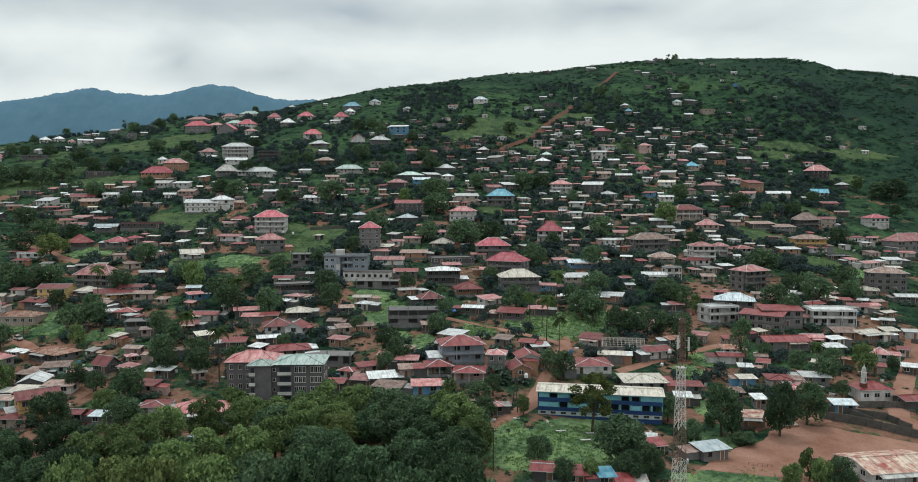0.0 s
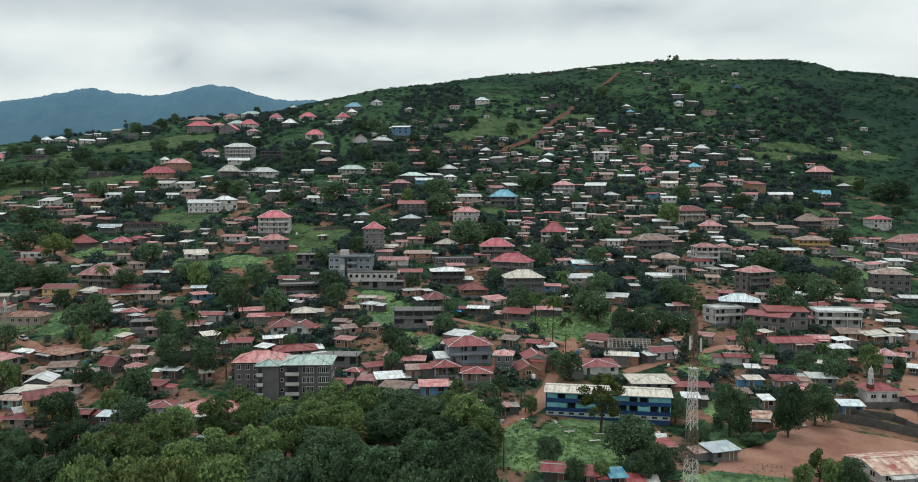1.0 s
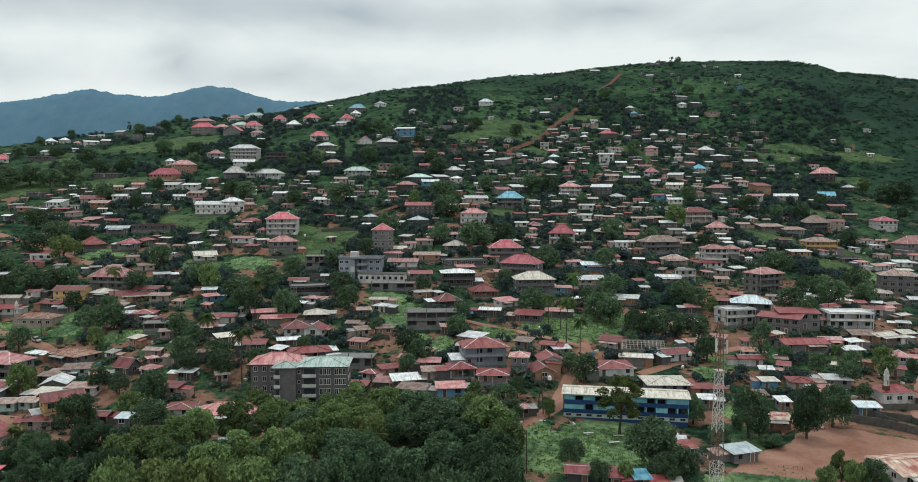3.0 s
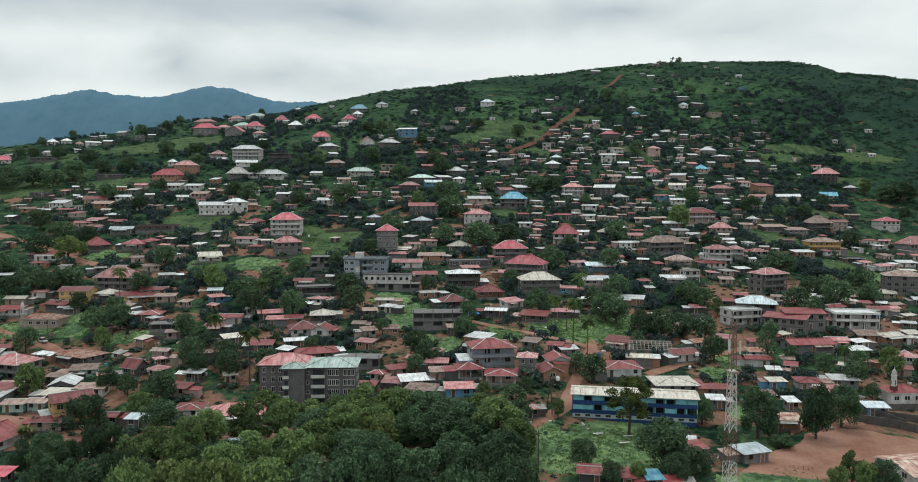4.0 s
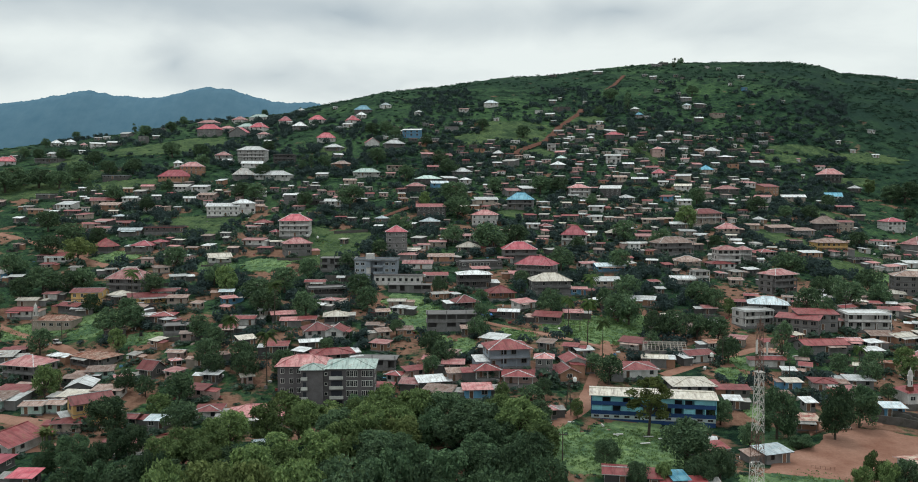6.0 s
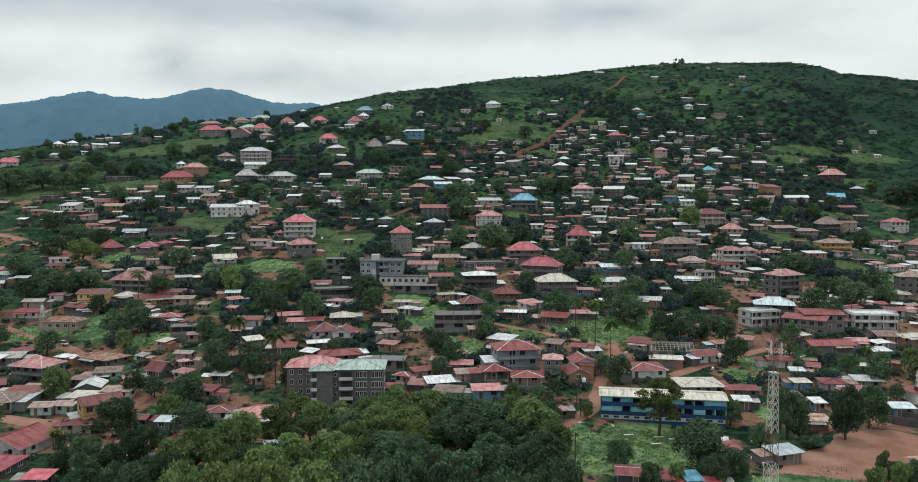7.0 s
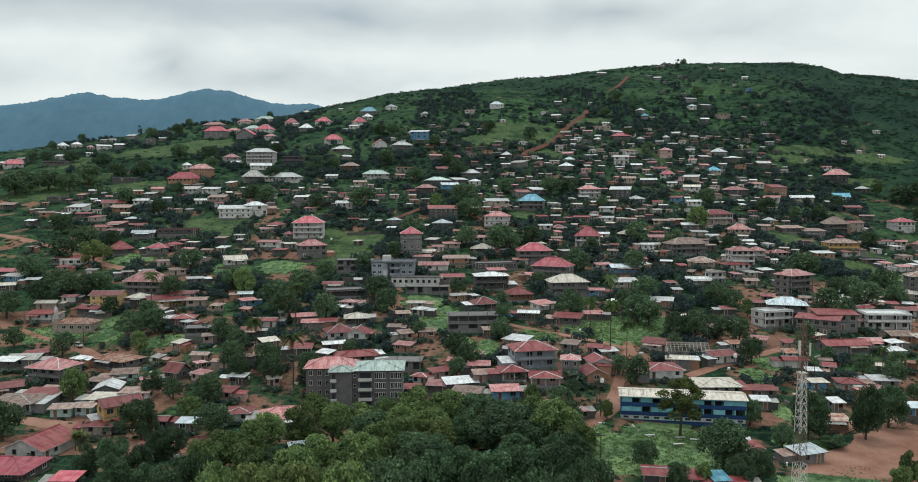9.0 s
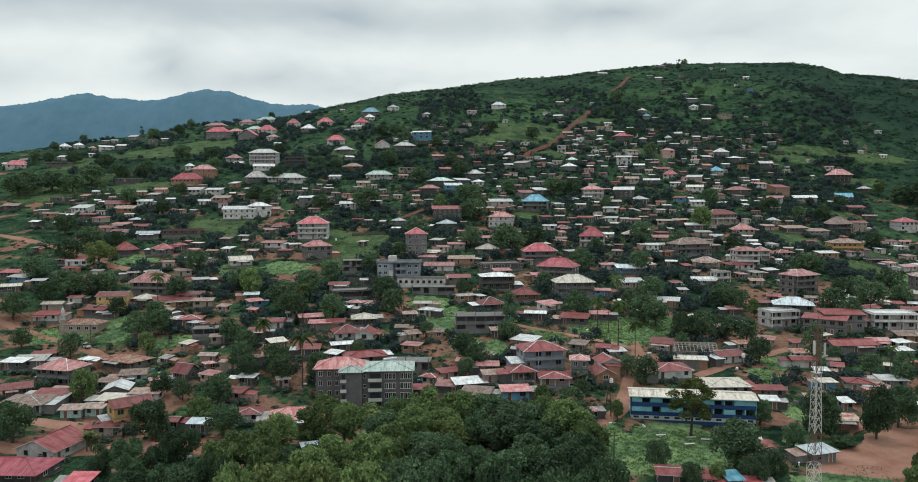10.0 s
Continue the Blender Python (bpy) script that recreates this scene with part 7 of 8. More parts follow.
# The wood in the foreground closes up between the taller trees.
grove = random.Random(31)
added = 0
while added < 46:
    x, y = grove.uniform(-98, 6), grove.uniform(126, 192)
    if y > 168 and x < -45 or y > 150 and x < -70 or any(abs(q[0] - x) < q[2] + 3 and abs(q[1] - y) < q[2] + 4 for q in BUILT):
        continue
    if min((t[0] - x) ** 2 + (t[1] - y) ** 2 for t in PLANTED) < 16:
        continue
    W = grove.uniform(6.5, 10.5)
    tree(("dense" if x > -32 else "mango") if x > -45 and grove.random() < 0.75 else grove.choice(("leafy", "mango", "leafy")), x, y, W, W * grove.uniform(0.85, 1.0))
    added += 1

# Small trees and bushes between the houses and over the hill, past counting.
rng = np.random.default_rng(21)
houses_at = np.array(BUILT)
trees_at = np.array(PLANTED)


def free_for(x, y, W, H):
    """No house stands on this spot or is hidden close behind it."""
    dx, dy = houses_at[:, 0] - x, houses_at[:, 1] - y
    return not np.any((np.abs(dx) < houses_at[:, 2] * 0.8 + W * 0.45) & (dy > -houses_at[:, 2] * 0.7 - W * 0.5) & (dy < 1.5 * H + houses_at[:, 2] * 0.6))


tracks_at = np.array(TRACKS)


def on_track(x, y):
    if any(((x - m[0]) / m[2]) ** 2 + ((y - m[1]) / m[3]) ** 2 < 0.8 for m in MEADOWS):
        return True
    return bool(np.any((tracks_at[:, 0] - x) ** 2 + (tracks_at[:, 1] - y) ** 2 < (tracks_at[:, 2] + 1.0) ** 2))


woods_v, woods_f, woods_k = [], [], 0
hedge_v, hedge_f, hedge_k = [], [], 0
# Hedges and bushes close against the houses.
low = leaf_cloud(np.random.default_rng(95), [(-0.2, 0.1, 0.35, 0.3), (0.2, 0.0, 0.45, 0.32), (0.0, -0.2, 0.3, 0.3), (0.05, 0.2, 0.5, 0.3)], 40, 0.36, 0.5)
for (hx, hy, hr), floors in zip(BUILT, FLOORS):
    for k in range(8 if hy > 330 else 6):
        W = rng.uniform(1.6, 4.2)
        H = min(W * rng.uniform(0.5, 0.85), 2.6)
        if floors > 1 and k < 3:
            W, H = W * 1.5, W * rng.uniform(0.9, 1.5)
        x, y = hx + rng.uniform(-1.2, 1.2) * hr, hy - hr * rng.uniform(0.75, 1.0) - rng.uniform(0.5, 3.0)
        if k > 5:
            W = rng.uniform(3.0, 6.5)
            H = W * rng.uniform(0.8, 1.15)
            x, y = hx + rng.uniform(-1.1, 1.1) * hr, hy + hr * rng.uniform(0.7, 1.0) + W * 0.5 + rng.uniform(0.0, 2.0)
            if not free_for(x, y, W * 0.7, H * 0.75):
                continue
        if 52 < x < 125 and 150 < y < 216 or 0 < x < 62 and 188 < y < 215 or on_track(x, y):
            continue
        v, f = low
        c, s2 = math.cos(k * 2.1 + hx), math.sin(k * 2.1 + hx)
        hedge_v.append(np.stack([(v[:, 0] * c - v[:, 1] * s2) * W, (v[:, 0] * s2 + v[:, 1] * c) * W, v[:, 2] * H], -1) + np.array([x, y, float(ground(x, y)) - 0.1]))
        hedge_f.append(f + hedge_k)
        hedge_k += len(v)
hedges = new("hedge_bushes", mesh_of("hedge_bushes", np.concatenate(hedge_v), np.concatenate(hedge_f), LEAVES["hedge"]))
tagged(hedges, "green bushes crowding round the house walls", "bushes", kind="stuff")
small = []
for k in range(3):
    pr = random.Random(70 + k)
    lobes = [(pr.uniform(-0.28, 0.28), pr.uniform(-0.28, 0.28), pr.uniform(0.3, 0.68), pr.uniform(0.18, 0.3)) for _ in range(9)]
    small.append(leaf_cloud(np.random.default_rng(80 + k), lobes, 125, 0.235, 0.5))
planted = 0
for attempt in range(45000):
    y = 190 + 740 * rng.random() ** 0.75
    x = (rng.random() * 1.5 - 0.78) * (0.66 * y + 20)
    W = rng.uniform(2.6, 8.0) * (1.0 if y > 330 else 0.75)
    H = W * rng.uniform(0.75, 1.15)
    thick = noise.fractal((x * 0.012, y * 0.012, 5.0), 1.0, 2.0, 3)
    if thick + (0.62 if y > 380 and x > -60 else 0.34) - max(0.0, (y - 700) / 420) < rng.random() * 0.5 or not free_for(x, y, W * 0.8, H * 0.42) or on_track(x, y):
        continue
    if 50 < x < 125 and 150 < y < 215 or -5 < x < 66 and 165 < y < 240:
        continue
    v, f = small[attempt % 3]
    a = rng.random() * 6.3
    c, s2 = math.cos(a), math.sin(a)
    w = np.stack([(v[:, 0] * c - v[:, 1] * s2) * W, (v[:, 0] * s2 + v[:, 1] * c) * W, v[:, 2] * H], -1) + np.array([x, y, float(ground(x, y)) - 0.12 * H])
    woods_v.append(w)
    woods_f.append(f + woods_k)
    woods_k += len(w)
    planted += 1
    if planted >= 3800:
        break
woods = new("thicket", mesh_of("thicket", np.concatenate(woods_v), np.concatenate(woods_f), LEAVES["dark"]))
tagged(woods, "dark green trees and bushes between the houses", "thicket", kind="stuff")

scrub_v, scrub_f, scrub_k = [], [], 0
pr = random.Random(9)
tuft = leaf_cloud(np.random.default_rng(90), [(pr.uniform(-0.4, 0.4), pr.uniform(-0.4, 0.4), pr.uniform(0.05, 0.3), pr.uniform(0.2, 0.35)) for _ in range(5)], 34, 0.46)
for attempt in range(13000):
    y = 150 * (1180 / 150) ** (rng.random() ** 0.62)
    x = (rng.random() * 2 - 1) * (0.68 * y + 25)
    W = rng.uniform(0.8, 2.6) * (0.6 + y / 480)
    H = W * rng.uniform(0.3, 0.6)
    if noise.fractal((x * 0.02, y * 0.02, 9.0), 1.0, 2.0, 3) < rng.random() * 0.5 - 0.25 or not free_for(x, y, W, H) or (on_track(x, y) and (y < 330 or rng.random() < 0.6)):
        continue
    if 52 < x < 125 and 152 < y < 212:
        continue
    a = rng.random() * 6.3
    c, s2 = math.cos(a), math.sin(a)
    v, f = tuft
    w = np.stack([(v[:, 0] * c - v[:, 1] * s2) * W, (v[:, 0] * s2 + v[:, 1] * c) * W, v[:, 2] * H], -1) + np.array([x, y, float(ground(x, y)) - 0.05])
    scrub_v.append(w)
    scrub_f.append(f + scrub_k)
    scrub_k += len(w)
cover_leaf = leaf_cloud(np.random.default_rng(97), [(-0.25, 0.1, 0.3, 0.3), (0.22, 0.0, 0.4, 0.32), (0.0, -0.22, 0.28, 0.3), (0.0, 0.25, 0.45, 0.25)], 16, 0.42)
for attempt in range(9000):
    y = rng.uniform(560, 1215)
    x = (rng.random() * 1.4 - 0.35) * 0.66 * y
    right = (x / y - 0.30) / 0.2
    if y > 930 and x < 200:
        right = 0.7
    if noise.fractal((x * 0.014, y * 0.014, 11.0), 1.0, 2.0, 4) + 0.25 * right < rng.random() * 0.6 - 0.02:
        continue
    W = rng.uniform(2.4, 5.2) * (1.0 + 0.4 * min(max(right, 0.0), 1.0))
    H = W * rng.uniform(0.35, 0.6)
    if not free_for(x, y, W, H) or on_track(x, y):
        continue
    v, f = cover_leaf
    c, s2 = math.cos(attempt), math.sin(attempt)
    scrub_v.append(np.stack([(v[:, 0] * c - v[:, 1] * s2) * W, (v[:, 0] * s2 + v[:, 1] * c) * W, v[:, 2] * H], -1) + np.array([x, y, float(ground(x, y)) + 0.1]))
    scrub_f.append(f + scrub_k)
    scrub_k += len(v)
tiny = leaf_cloud(np.random.default_rng(98), [(-0.2, 0.1, 0.15, 0.3), (0.2, -0.1, 0.2, 0.3)], 12, 0.55)
for attempt in range(3800):
    y = 140 + 330 * rng.random()
    x = (rng.random() * 2 - 1) * (0.62 * y + 10)
    if not free_for(x, y, 0.5, 0.3) or 52 < x < 125 and 152 < y < 212 or (on_track(x, y) and rng.random() < 0.93):
        continue
    W = rng.uniform(0.7, 2.0)
    c, s2 = math.cos(attempt), math.sin(attempt)
    v, f = tiny
    scrub_v.append(np.stack([(v[:, 0] * c - v[:, 1] * s2) * W, (v[:, 0] * s2 + v[:, 1] * c) * W, v[:, 2] * W * 0.8], -1) + np.array([x, y, float(ground(x, y)) - 0.05]))
    scrub_f.append(f + scrub_k)
    scrub_k += len(v)
scrub = new("scrub", mesh_of("scrub", np.concatenate(scrub_v), np.concatenate(scrub_f), LEAVES["scrub"]))
tagged(scrub, "low green scrub and tall grass over the hillside", "scrub", kind="stuff")


# ---- the blue school ----
navy = render_wall("navy_paint", (0.026, 0.072, 0.20), 0.3)
pale = render_wall("pale_blue_paint", (0.22, 0.53, 0.63), 0.25)
limewash = render_wall("blue_white_limewash", (0.52, 0.62, 0.66), 0.3)
# Near-black paint for panels that stand in for shade inside openings.
room_shade = render_wall("room_shade_paint", (0.035, 0.04, 0.05), 0.3)
school = thing("school_building", pose(38.6, 206.6, -2.65, 0, 0, -9.8) @ Matrix.Diagonal((1, 1, 0.80, 1)), "long three-storey blue school with cream sheet roof", "school")
SL, SD = 33.0, 8.4


def block(name, parent, x0, x1, y0, y1, z0, z1, mat, label=""):
    s = Shape()
    s.box(x0, x1, y0, y1, z0, z1)
    return part(name, s.mesh(name, mat), parent, None, label)


f0 = -SD / 2
block("base_wall", school, -SL / 2, SL / 2, f0, SD / 2, -2.5, 0.9, navy, "navy painted base")
block("lower_wall", school, -SL / 2, SL / 2, f0 + 0.01, SD / 2, 0.9, 2.4, limewash, "washed blue-white wall")
block("core_wall", school, -SL / 2 + 0.2, SL / 2 - 0.2, f0 + 2.0, SD / 2, 2.4, 9.0, pale)
for z in (2.4, 5.6):
    block("floor_slab", school, -SL / 2, SL / 2, f0, f0 + 2.0, z, z + 0.2, navy)
    block("parapet", school, -SL / 2 - 0.03, SL / 2 + 0.03, f0 - 0.05, f0 + 0.12, z - 0.1, z + 1.25, navy, "navy painted parapet")
block("fascia", school, -SL / 2, SL / 2, f0, f0 + 0.15, 8.35, 8.9, pale)
for e in (-1, 1):
    block("end_wall", school, e * SL / 2 - 0.12, e * SL / 2 + 0.12, f0, f0 + 2.0, 2.4, 8.9, navy if e < 0 else pale)
rnd = random.Random(3)
for k in range(12):
    x = -SL / 2 + SL * (k + 0.5) / 12
    for z in (2.6, 5.8):
        if k:
            block("column", school, x - SL / 24 - 0.14, x - SL / 24 + 0.14, f0 + 0.0, f0 + 0.28, z + 1.05, z + 2.9, pale)
        if rnd.random() < 0.6:
            block("infill_panel", school, x - SL / 24 + 0.2, x + SL / 24 - 0.2, f0 + 0.15, f0 + 0.25, z + 1.05, z + 2.6, pale, "pale blue panel")
        else:
            # No hole here: a dark slab paints the unlit classroom.
            block("dark_doorway", school, x - 0.95, x + 0.95, f0 + 1.93, f0 + 1.99, z + 0.2, z + 2.4, room_shade, "dark panel painted as the shade in a classroom opening")
    part("window", WINDOW["dull"], school, pose(x, f0, 1.4) @ Matrix.Diagonal((0.8, 1, 0.48, 1)))
roof = roof_shape("gable", SL, SD + 0.4, 0.95, 0.6)
part("roof", roof.mesh("school_roof", [ROOFS["cream"], WALLS["white"], ROOFS["cream"]]), school, pose(0, 0, 9.05), "cream painted sheet roof")

# ---- the tall grey apartment building ----
slate = render_wall("dark_grey_render", (0.135, 0.126, 0.134), 0.35)
flats = thing("apartment_building", pose(-53.2, 222.0, -3.2, 0, 0, 2), "dark grey four-storey apartment building with pink and grey-green hipped roofs", "apartment building")
for x0, x1, y0, y1 in ((-15.2, -1.0, 0.0, 10.0), (-7.6, -1.2, -5.0, 0.5), (-1.2, 13.4, -3.8, 8.0)):
    s = Shape()
    s.box(x0, x1, y0, y1, -7.0, 11.9)
    part("wall", s.mesh("wall", slate), flats)
part("roof", roof_shape("hip", 14.4, 10.2, 2.4, 0.7).mesh("roof", [ROOFS["pink"], WALLS["dark"], ROOFS["pink"]]), flats, pose(-8.1, 5.0, 11.95), "faded pink hipped sheet roof")
part("roof", roof_shape("hip", 14.6, 12.0, 1.7, 0.7).mesh("roof", [ROOFS["sage"], WALLS["dark"], ROOFS["sage"]]), flats, pose(6.1, 2.1, 12.0), "grey-green hipped sheet roof")
part("roof", roof_shape("hip", 6.6, 6.6, 1.3, 0.5).mesh("roof", [ROOFS["sage"], WALLS["dark"], ROOFS["sage"]]), flats, pose(-4.4, -2.0, 11.98), "grey-green hipped sheet roof")


def balcony(parent, x0, x1, y, z, deep=1.1):
    block("balcony_floor", parent, x0, x1, y - deep, y, z - 0.18, z, slate)
    block("balcony_parapet", parent, x0, x1, y - deep - 0.06, y - deep + 0.06, z, z + 0.95, frame_white, "white balcony parapet")
    # Dark slab on the wall, painted as the shade of an opening.
    block("dark_doorway", parent, x0 + 0.4, x1 - 0.4, y - 0.05, y - 0.01, z, z + 2.2, room_shade, "dark panel painted as the shaded opening behind the balcony")


for k in range(4):
    z = 0.3 + 2.9 * k
    balcony(flats, 0.6, 4.6, -3.8, z)
    balcony(flats, -7.4, -5.6, -5.0, z, 0.7)
    for x in (5.9, 7.0, 8.1, 10.4, 11.5, 12.6):
        part("window", WINDOW["tall"], flats, pose(x, -3.8, z + 0.6) @ Matrix.Diagonal((0.95, 1, 1.2, 1)))
    part("window", WINDOW["small"], flats, pose(-0.5, -3.8, z + 1.0))
    for x in (-13.8, -11.2, -9.0):
        part("window", WINDOW["tall"], flats, pose(x, 0.0, z + 0.8))
    for y in (0.0, 3.5):
        part("window", WINDOW["wide"], flats, pose(13.4, y, z + 0.9, 0, 0, 90))


# ---- bare concrete buildings still going up ----
def skeleton(x, y, L, D, turn, storeys):
    """An unfinished frame: slabs, columns and blockwork panels with open window holes."""
    z = float(ground(x, y))
    ob = thing("unfinished_building", pose(x, y, z, 0, 0, turn), "unfinished bare grey concrete building with open window holes", "building", "unfinished buildings")
    BUILT.append((x, y, L / 2 + 1))
    rnd = random.Random(int(x * 13 + y))
    block("plinth", ob, -L / 2, L / 2, -D / 2, D / 2, -3.5, 0.2, WALLS["grey"])
    bays = max(3, int(L / 3.2))
    for k in range(storeys):
        h = 0.2 + 3.0 * k
        block("slab", ob, -L / 2 - 0.3, L / 2 + 0.3, -D / 2 - 0.3, D / 2 + 0.3, h + 2.75, h + 3.0, WALLS["grey"])
        block("inner_wall", ob, -L / 2 + 0.3, L / 2 - 0.3, -D / 2 + 2.2, D / 2 - 0.1, h, h + 2.75, WALLS["dark"])
        for j in range(bays + 1):
            px = -L / 2 + 0.15 + (L - 0.3) * j / bays
            block("column", ob, px - 0.16, px + 0.16, -D / 2, -D / 2 + 0.32, h, h + 2.75, WALLS["grey"])
            if j < bays:
                w = (L - 0.3) / bays
                if rnd.random() < 0.7:
                    block("panel", ob, px + 0.16, px + w - 0.16, -D / 2 + 0.06, -D / 2 + 0.22, h, h + rnd.choice((0.9, 1.0, 1.1, 2.75)), WALLS["grey"], "grey blockwork panel")
                else:
                    block("panel", ob, px + 0.16, px + w * 0.4, -D / 2 + 0.06, -D / 2 + 0.22, h, h + 2.75, WALLS["grey"], "grey blockwork panel")
    for j in range(0, bays + 1, 2):
        px = -L / 2 + 0.15 + (L - 0.3) * j / bays
        block("stub_column", ob, px - 0.14, px + 0.14, -D / 2, -D / 2 + 0.28, 0.2 + 3.0 * storeys, 0.9 + 3.0 * storeys + rnd.random(), WALLS["grey"])
    return ob


skeleton(-17.4, 287.0, 18.5, 9.0, 3, 2)
skeleton(-43.0, 250.5, 15.5, 7.0, -4, 1)
skeleton(-121.0, 290.0, 12.0, 6.5, 8, 1)
skeleton(-72.5, 371.0, 17.0, 8.0, 0, 2)


# A roof frame still without its sheets.
bare_roof = thing("roof_frame", pose(56.0, 258.0, float(ground(56, 258)), 0, 0, -8), "unsheeted timber roof frame over grey block walls", "unfinished house")
for x0, x1, y0, y1 in ((-6.5, 6.5, -3.5, -3.3), (-6.5, 6.5, 3.3, 3.5), (-6.5, -6.3, -3.3, 3.3), (6.3, 6.5, -3.3, 3.3)):
    block("wall", bare_roof, x0, x1, y0, y1, -2.5, 2.6, WALLS["grey"])
block("floor", bare_roof, -6.3, 6.3, -3.3, 3.3, -2.5, 0.1, WALLS["dark"])
lath = render_wall("weathered_pale_timber", (0.42, 0.39, 0.35), 0.3)
for k in range(12):
    x = -7 + 14 * k / 11
    for e in (-1, 1):
        s = Shape()
        s.bar((x, e * 4.2, 2.5), (x, 0, 4.9), 0.11)
        part("rafter", s.mesh("rafter", lath), bare_roof)
for k in range(5):
    for e in (-1, 1):
        s = Shape()
        s.bar((-7.2, e * 4.2 * (1 - k / 4.3), 2.62 + 2.4 * k / 4.3), (7.2, e * 4.2 * (1 - k / 4.3), 2.62 + 2.4 * k / 4.3), 0.09)
        part("batten", s.mesh("batten", lath), bare_roof)
BUILT.append((56, 258, 8))


# ---- two small mosques ----
def mosque(x, y, turn, L, D, hall_roof, wall, tower_x, tower_y, tower_h, label):
    z = float(ground(x, y))
    ob = thing("mosque", pose(x, y, z, 0, 0, turn), label, "mosque")
    BUILT.append((x, y, L / 2 + 1))
    part("wall", wall_mesh("hip", L, D, 3.3, 1.7, WALLS[wall]), ob)
    part("roof", roof_shape("hip", L, D, 1.7, 0.4).mesh("roof", [ROOFS[hall_roof], WALLS["white"], ROOFS[hall_roof]]), ob, pose(0, 0, 3.35))
    for k in range(max(3, int(L / 3.2))):
        c = max(3, int(L / 3.2))
        part("window", WINDOW["wide"], ob, pose(-L / 2 + L * (k + 0.5) / c, -D / 2, 1.2))
    m = pose(tower_x, tower_y, 0)
    s = Shape()
    s.box(-0.75, 0.75, -0.75, 0.75, -2.0, tower_h * 0.5)
    tower = part("minaret", s.mesh("minaret", WALLS["brown" if wall == "white" else wall]), ob, m, "square minaret with a lantern top")
    s = Shape()
    s.bar((0, 0, tower_h * 0.5), (0, 0, tower_h * 0.8), 0.72, 0, 8)
    part("shaft", s.mesh("shaft", WALLS["white"]), tower)
    s = Shape()
    s.bar((0, 0, tower_h * 0.8), (0, 0, tower_h * 0.82), 0.85, 0, 8)
    s.face([(0.85 * math.cos(2 * math.pi * (k + 0.5) / 8), 0.85 * math.sin(2 * math.pi * (k + 0.5) / 8), tower_h * 0.82) for k in range(8)])
    part("gallery", s.mesh("gallery", WALLS["white"]), tower)
    rings = [(0.62, 0.82), (0.62, 0.90), (0.55, 0.93), (0.36, 0.965), (0.12, 0.99), (0.04, 1.06)]
    v, f = [], []
    for r, t in rings:
        v += [(r * math.cos(2 * math.pi * k / 10), r * math.sin(2 * math.pi * k / 10), t * tower_h) for k in range(10)]
    for j in range(len(rings) - 1):
        f += [(j * 10 + k, j * 10 + (k + 1) % 10, j * 10 + 10 + (k + 1) % 10, j * 10 + 10 + k) for k in range(10)]
    part("dome", mesh_of("dome", v, f, WALLS["white"], smooth=True), tower)
    for k in range(4):
        part("lancet", WINDOW["small"], tower, pose(0, 0, tower_h * 0.55, 0, 0, 90 * k) @ pose(0, -0.68, 0) @ Matrix.Diagonal((0.5, 1, 1.6, 1)))
    return ob


mosque(120.8, 221.0, 4, 9.6, 7.0, "maroon", "white", -3.4, -2.2, 10.2, "small white mosque with dark red roof and minaret")
mosque(-177.5, 307.0, -3, 16.0, 8.5, "oxide", "cream", -6.6, -3.6, 10.0, "small cream mosque with rusty roof and minaret")


# ---- block walls ----
stained = render_wall("stained_cement_block", (0.115, 0.108, 0.104), 0.5)


def block_wall(points, high, label="bare grey cement block wall"):
    ob = thing("block_wall", pose(*points[0], 0), label, "wall", "yard walls")
    o = Vector((*points[0], 0))
    for a, b2 in zip(points, points[1:]):
        a, b2 = Vector((*a, 0)), Vector((*b2, 0))
        count = max(1, int((b2 - a).length / 3.0))
        for k in range(count):
            p, q = a.lerp(b2, k / count), a.lerp(b2, (k + 1) / count)
            z = float(ground(p.x, p.y))
            w = (q - p).length
            turn = math.degrees(math.atan2(q.y - p.y, q.x - p.x))
            s = Shape()
            s.box(-0.01, w + 0.01, -0.1, 0.1, -0.8, high)
            s.box(-0.16, 0.16, -0.16, 0.16, -0.8, high + 0.12)
            part("wall_panel", s.mesh("wall_panel", stained), ob, pose(p.x - o.x, p.y - o.y, z, 0, 0, turn))
    return ob


block_wall([(97.5, 202.5), (105, 199.5), (113, 193), (121, 187), (135, 182)], 2.1)
block_wall([(99, 208), (107, 206), (116, 203)], 1.9, "roofless grey block wall around an overgrown plot")
block_wall([(107, 206), (110, 199)], 1.8, "roofless grey block wall around an overgrown plot")
block_wall([(116, 203), (118, 195)], 1.7, "roofless grey block wall around an overgrown plot")
block_wall([(113, 212), (121, 213), (128, 212)], 1.9, "dark stained wall before the small mosque")
block_wall([(-76, 352), (-64, 351)], 3.0, "tall dark retaining wall beside a blue-grey house")
block_wall([(-85, 436), (-66, 440)], 2.0)
block_wall([(-128, 283), (-112, 279), (-98, 282)], 1.9)
block_wall([(62, 303), (80, 304), (92, 302)], 1.8)


# ---- the telecom mast ----
mast_white = render_wall("mast_white_paint", (0.62, 0.60, 0.58), 0.25)
mast_red = render_wall("mast_red_paint", (0.20, 0.125, 0.105), 0.35)
mz = float(ground(41.3, 140.0))
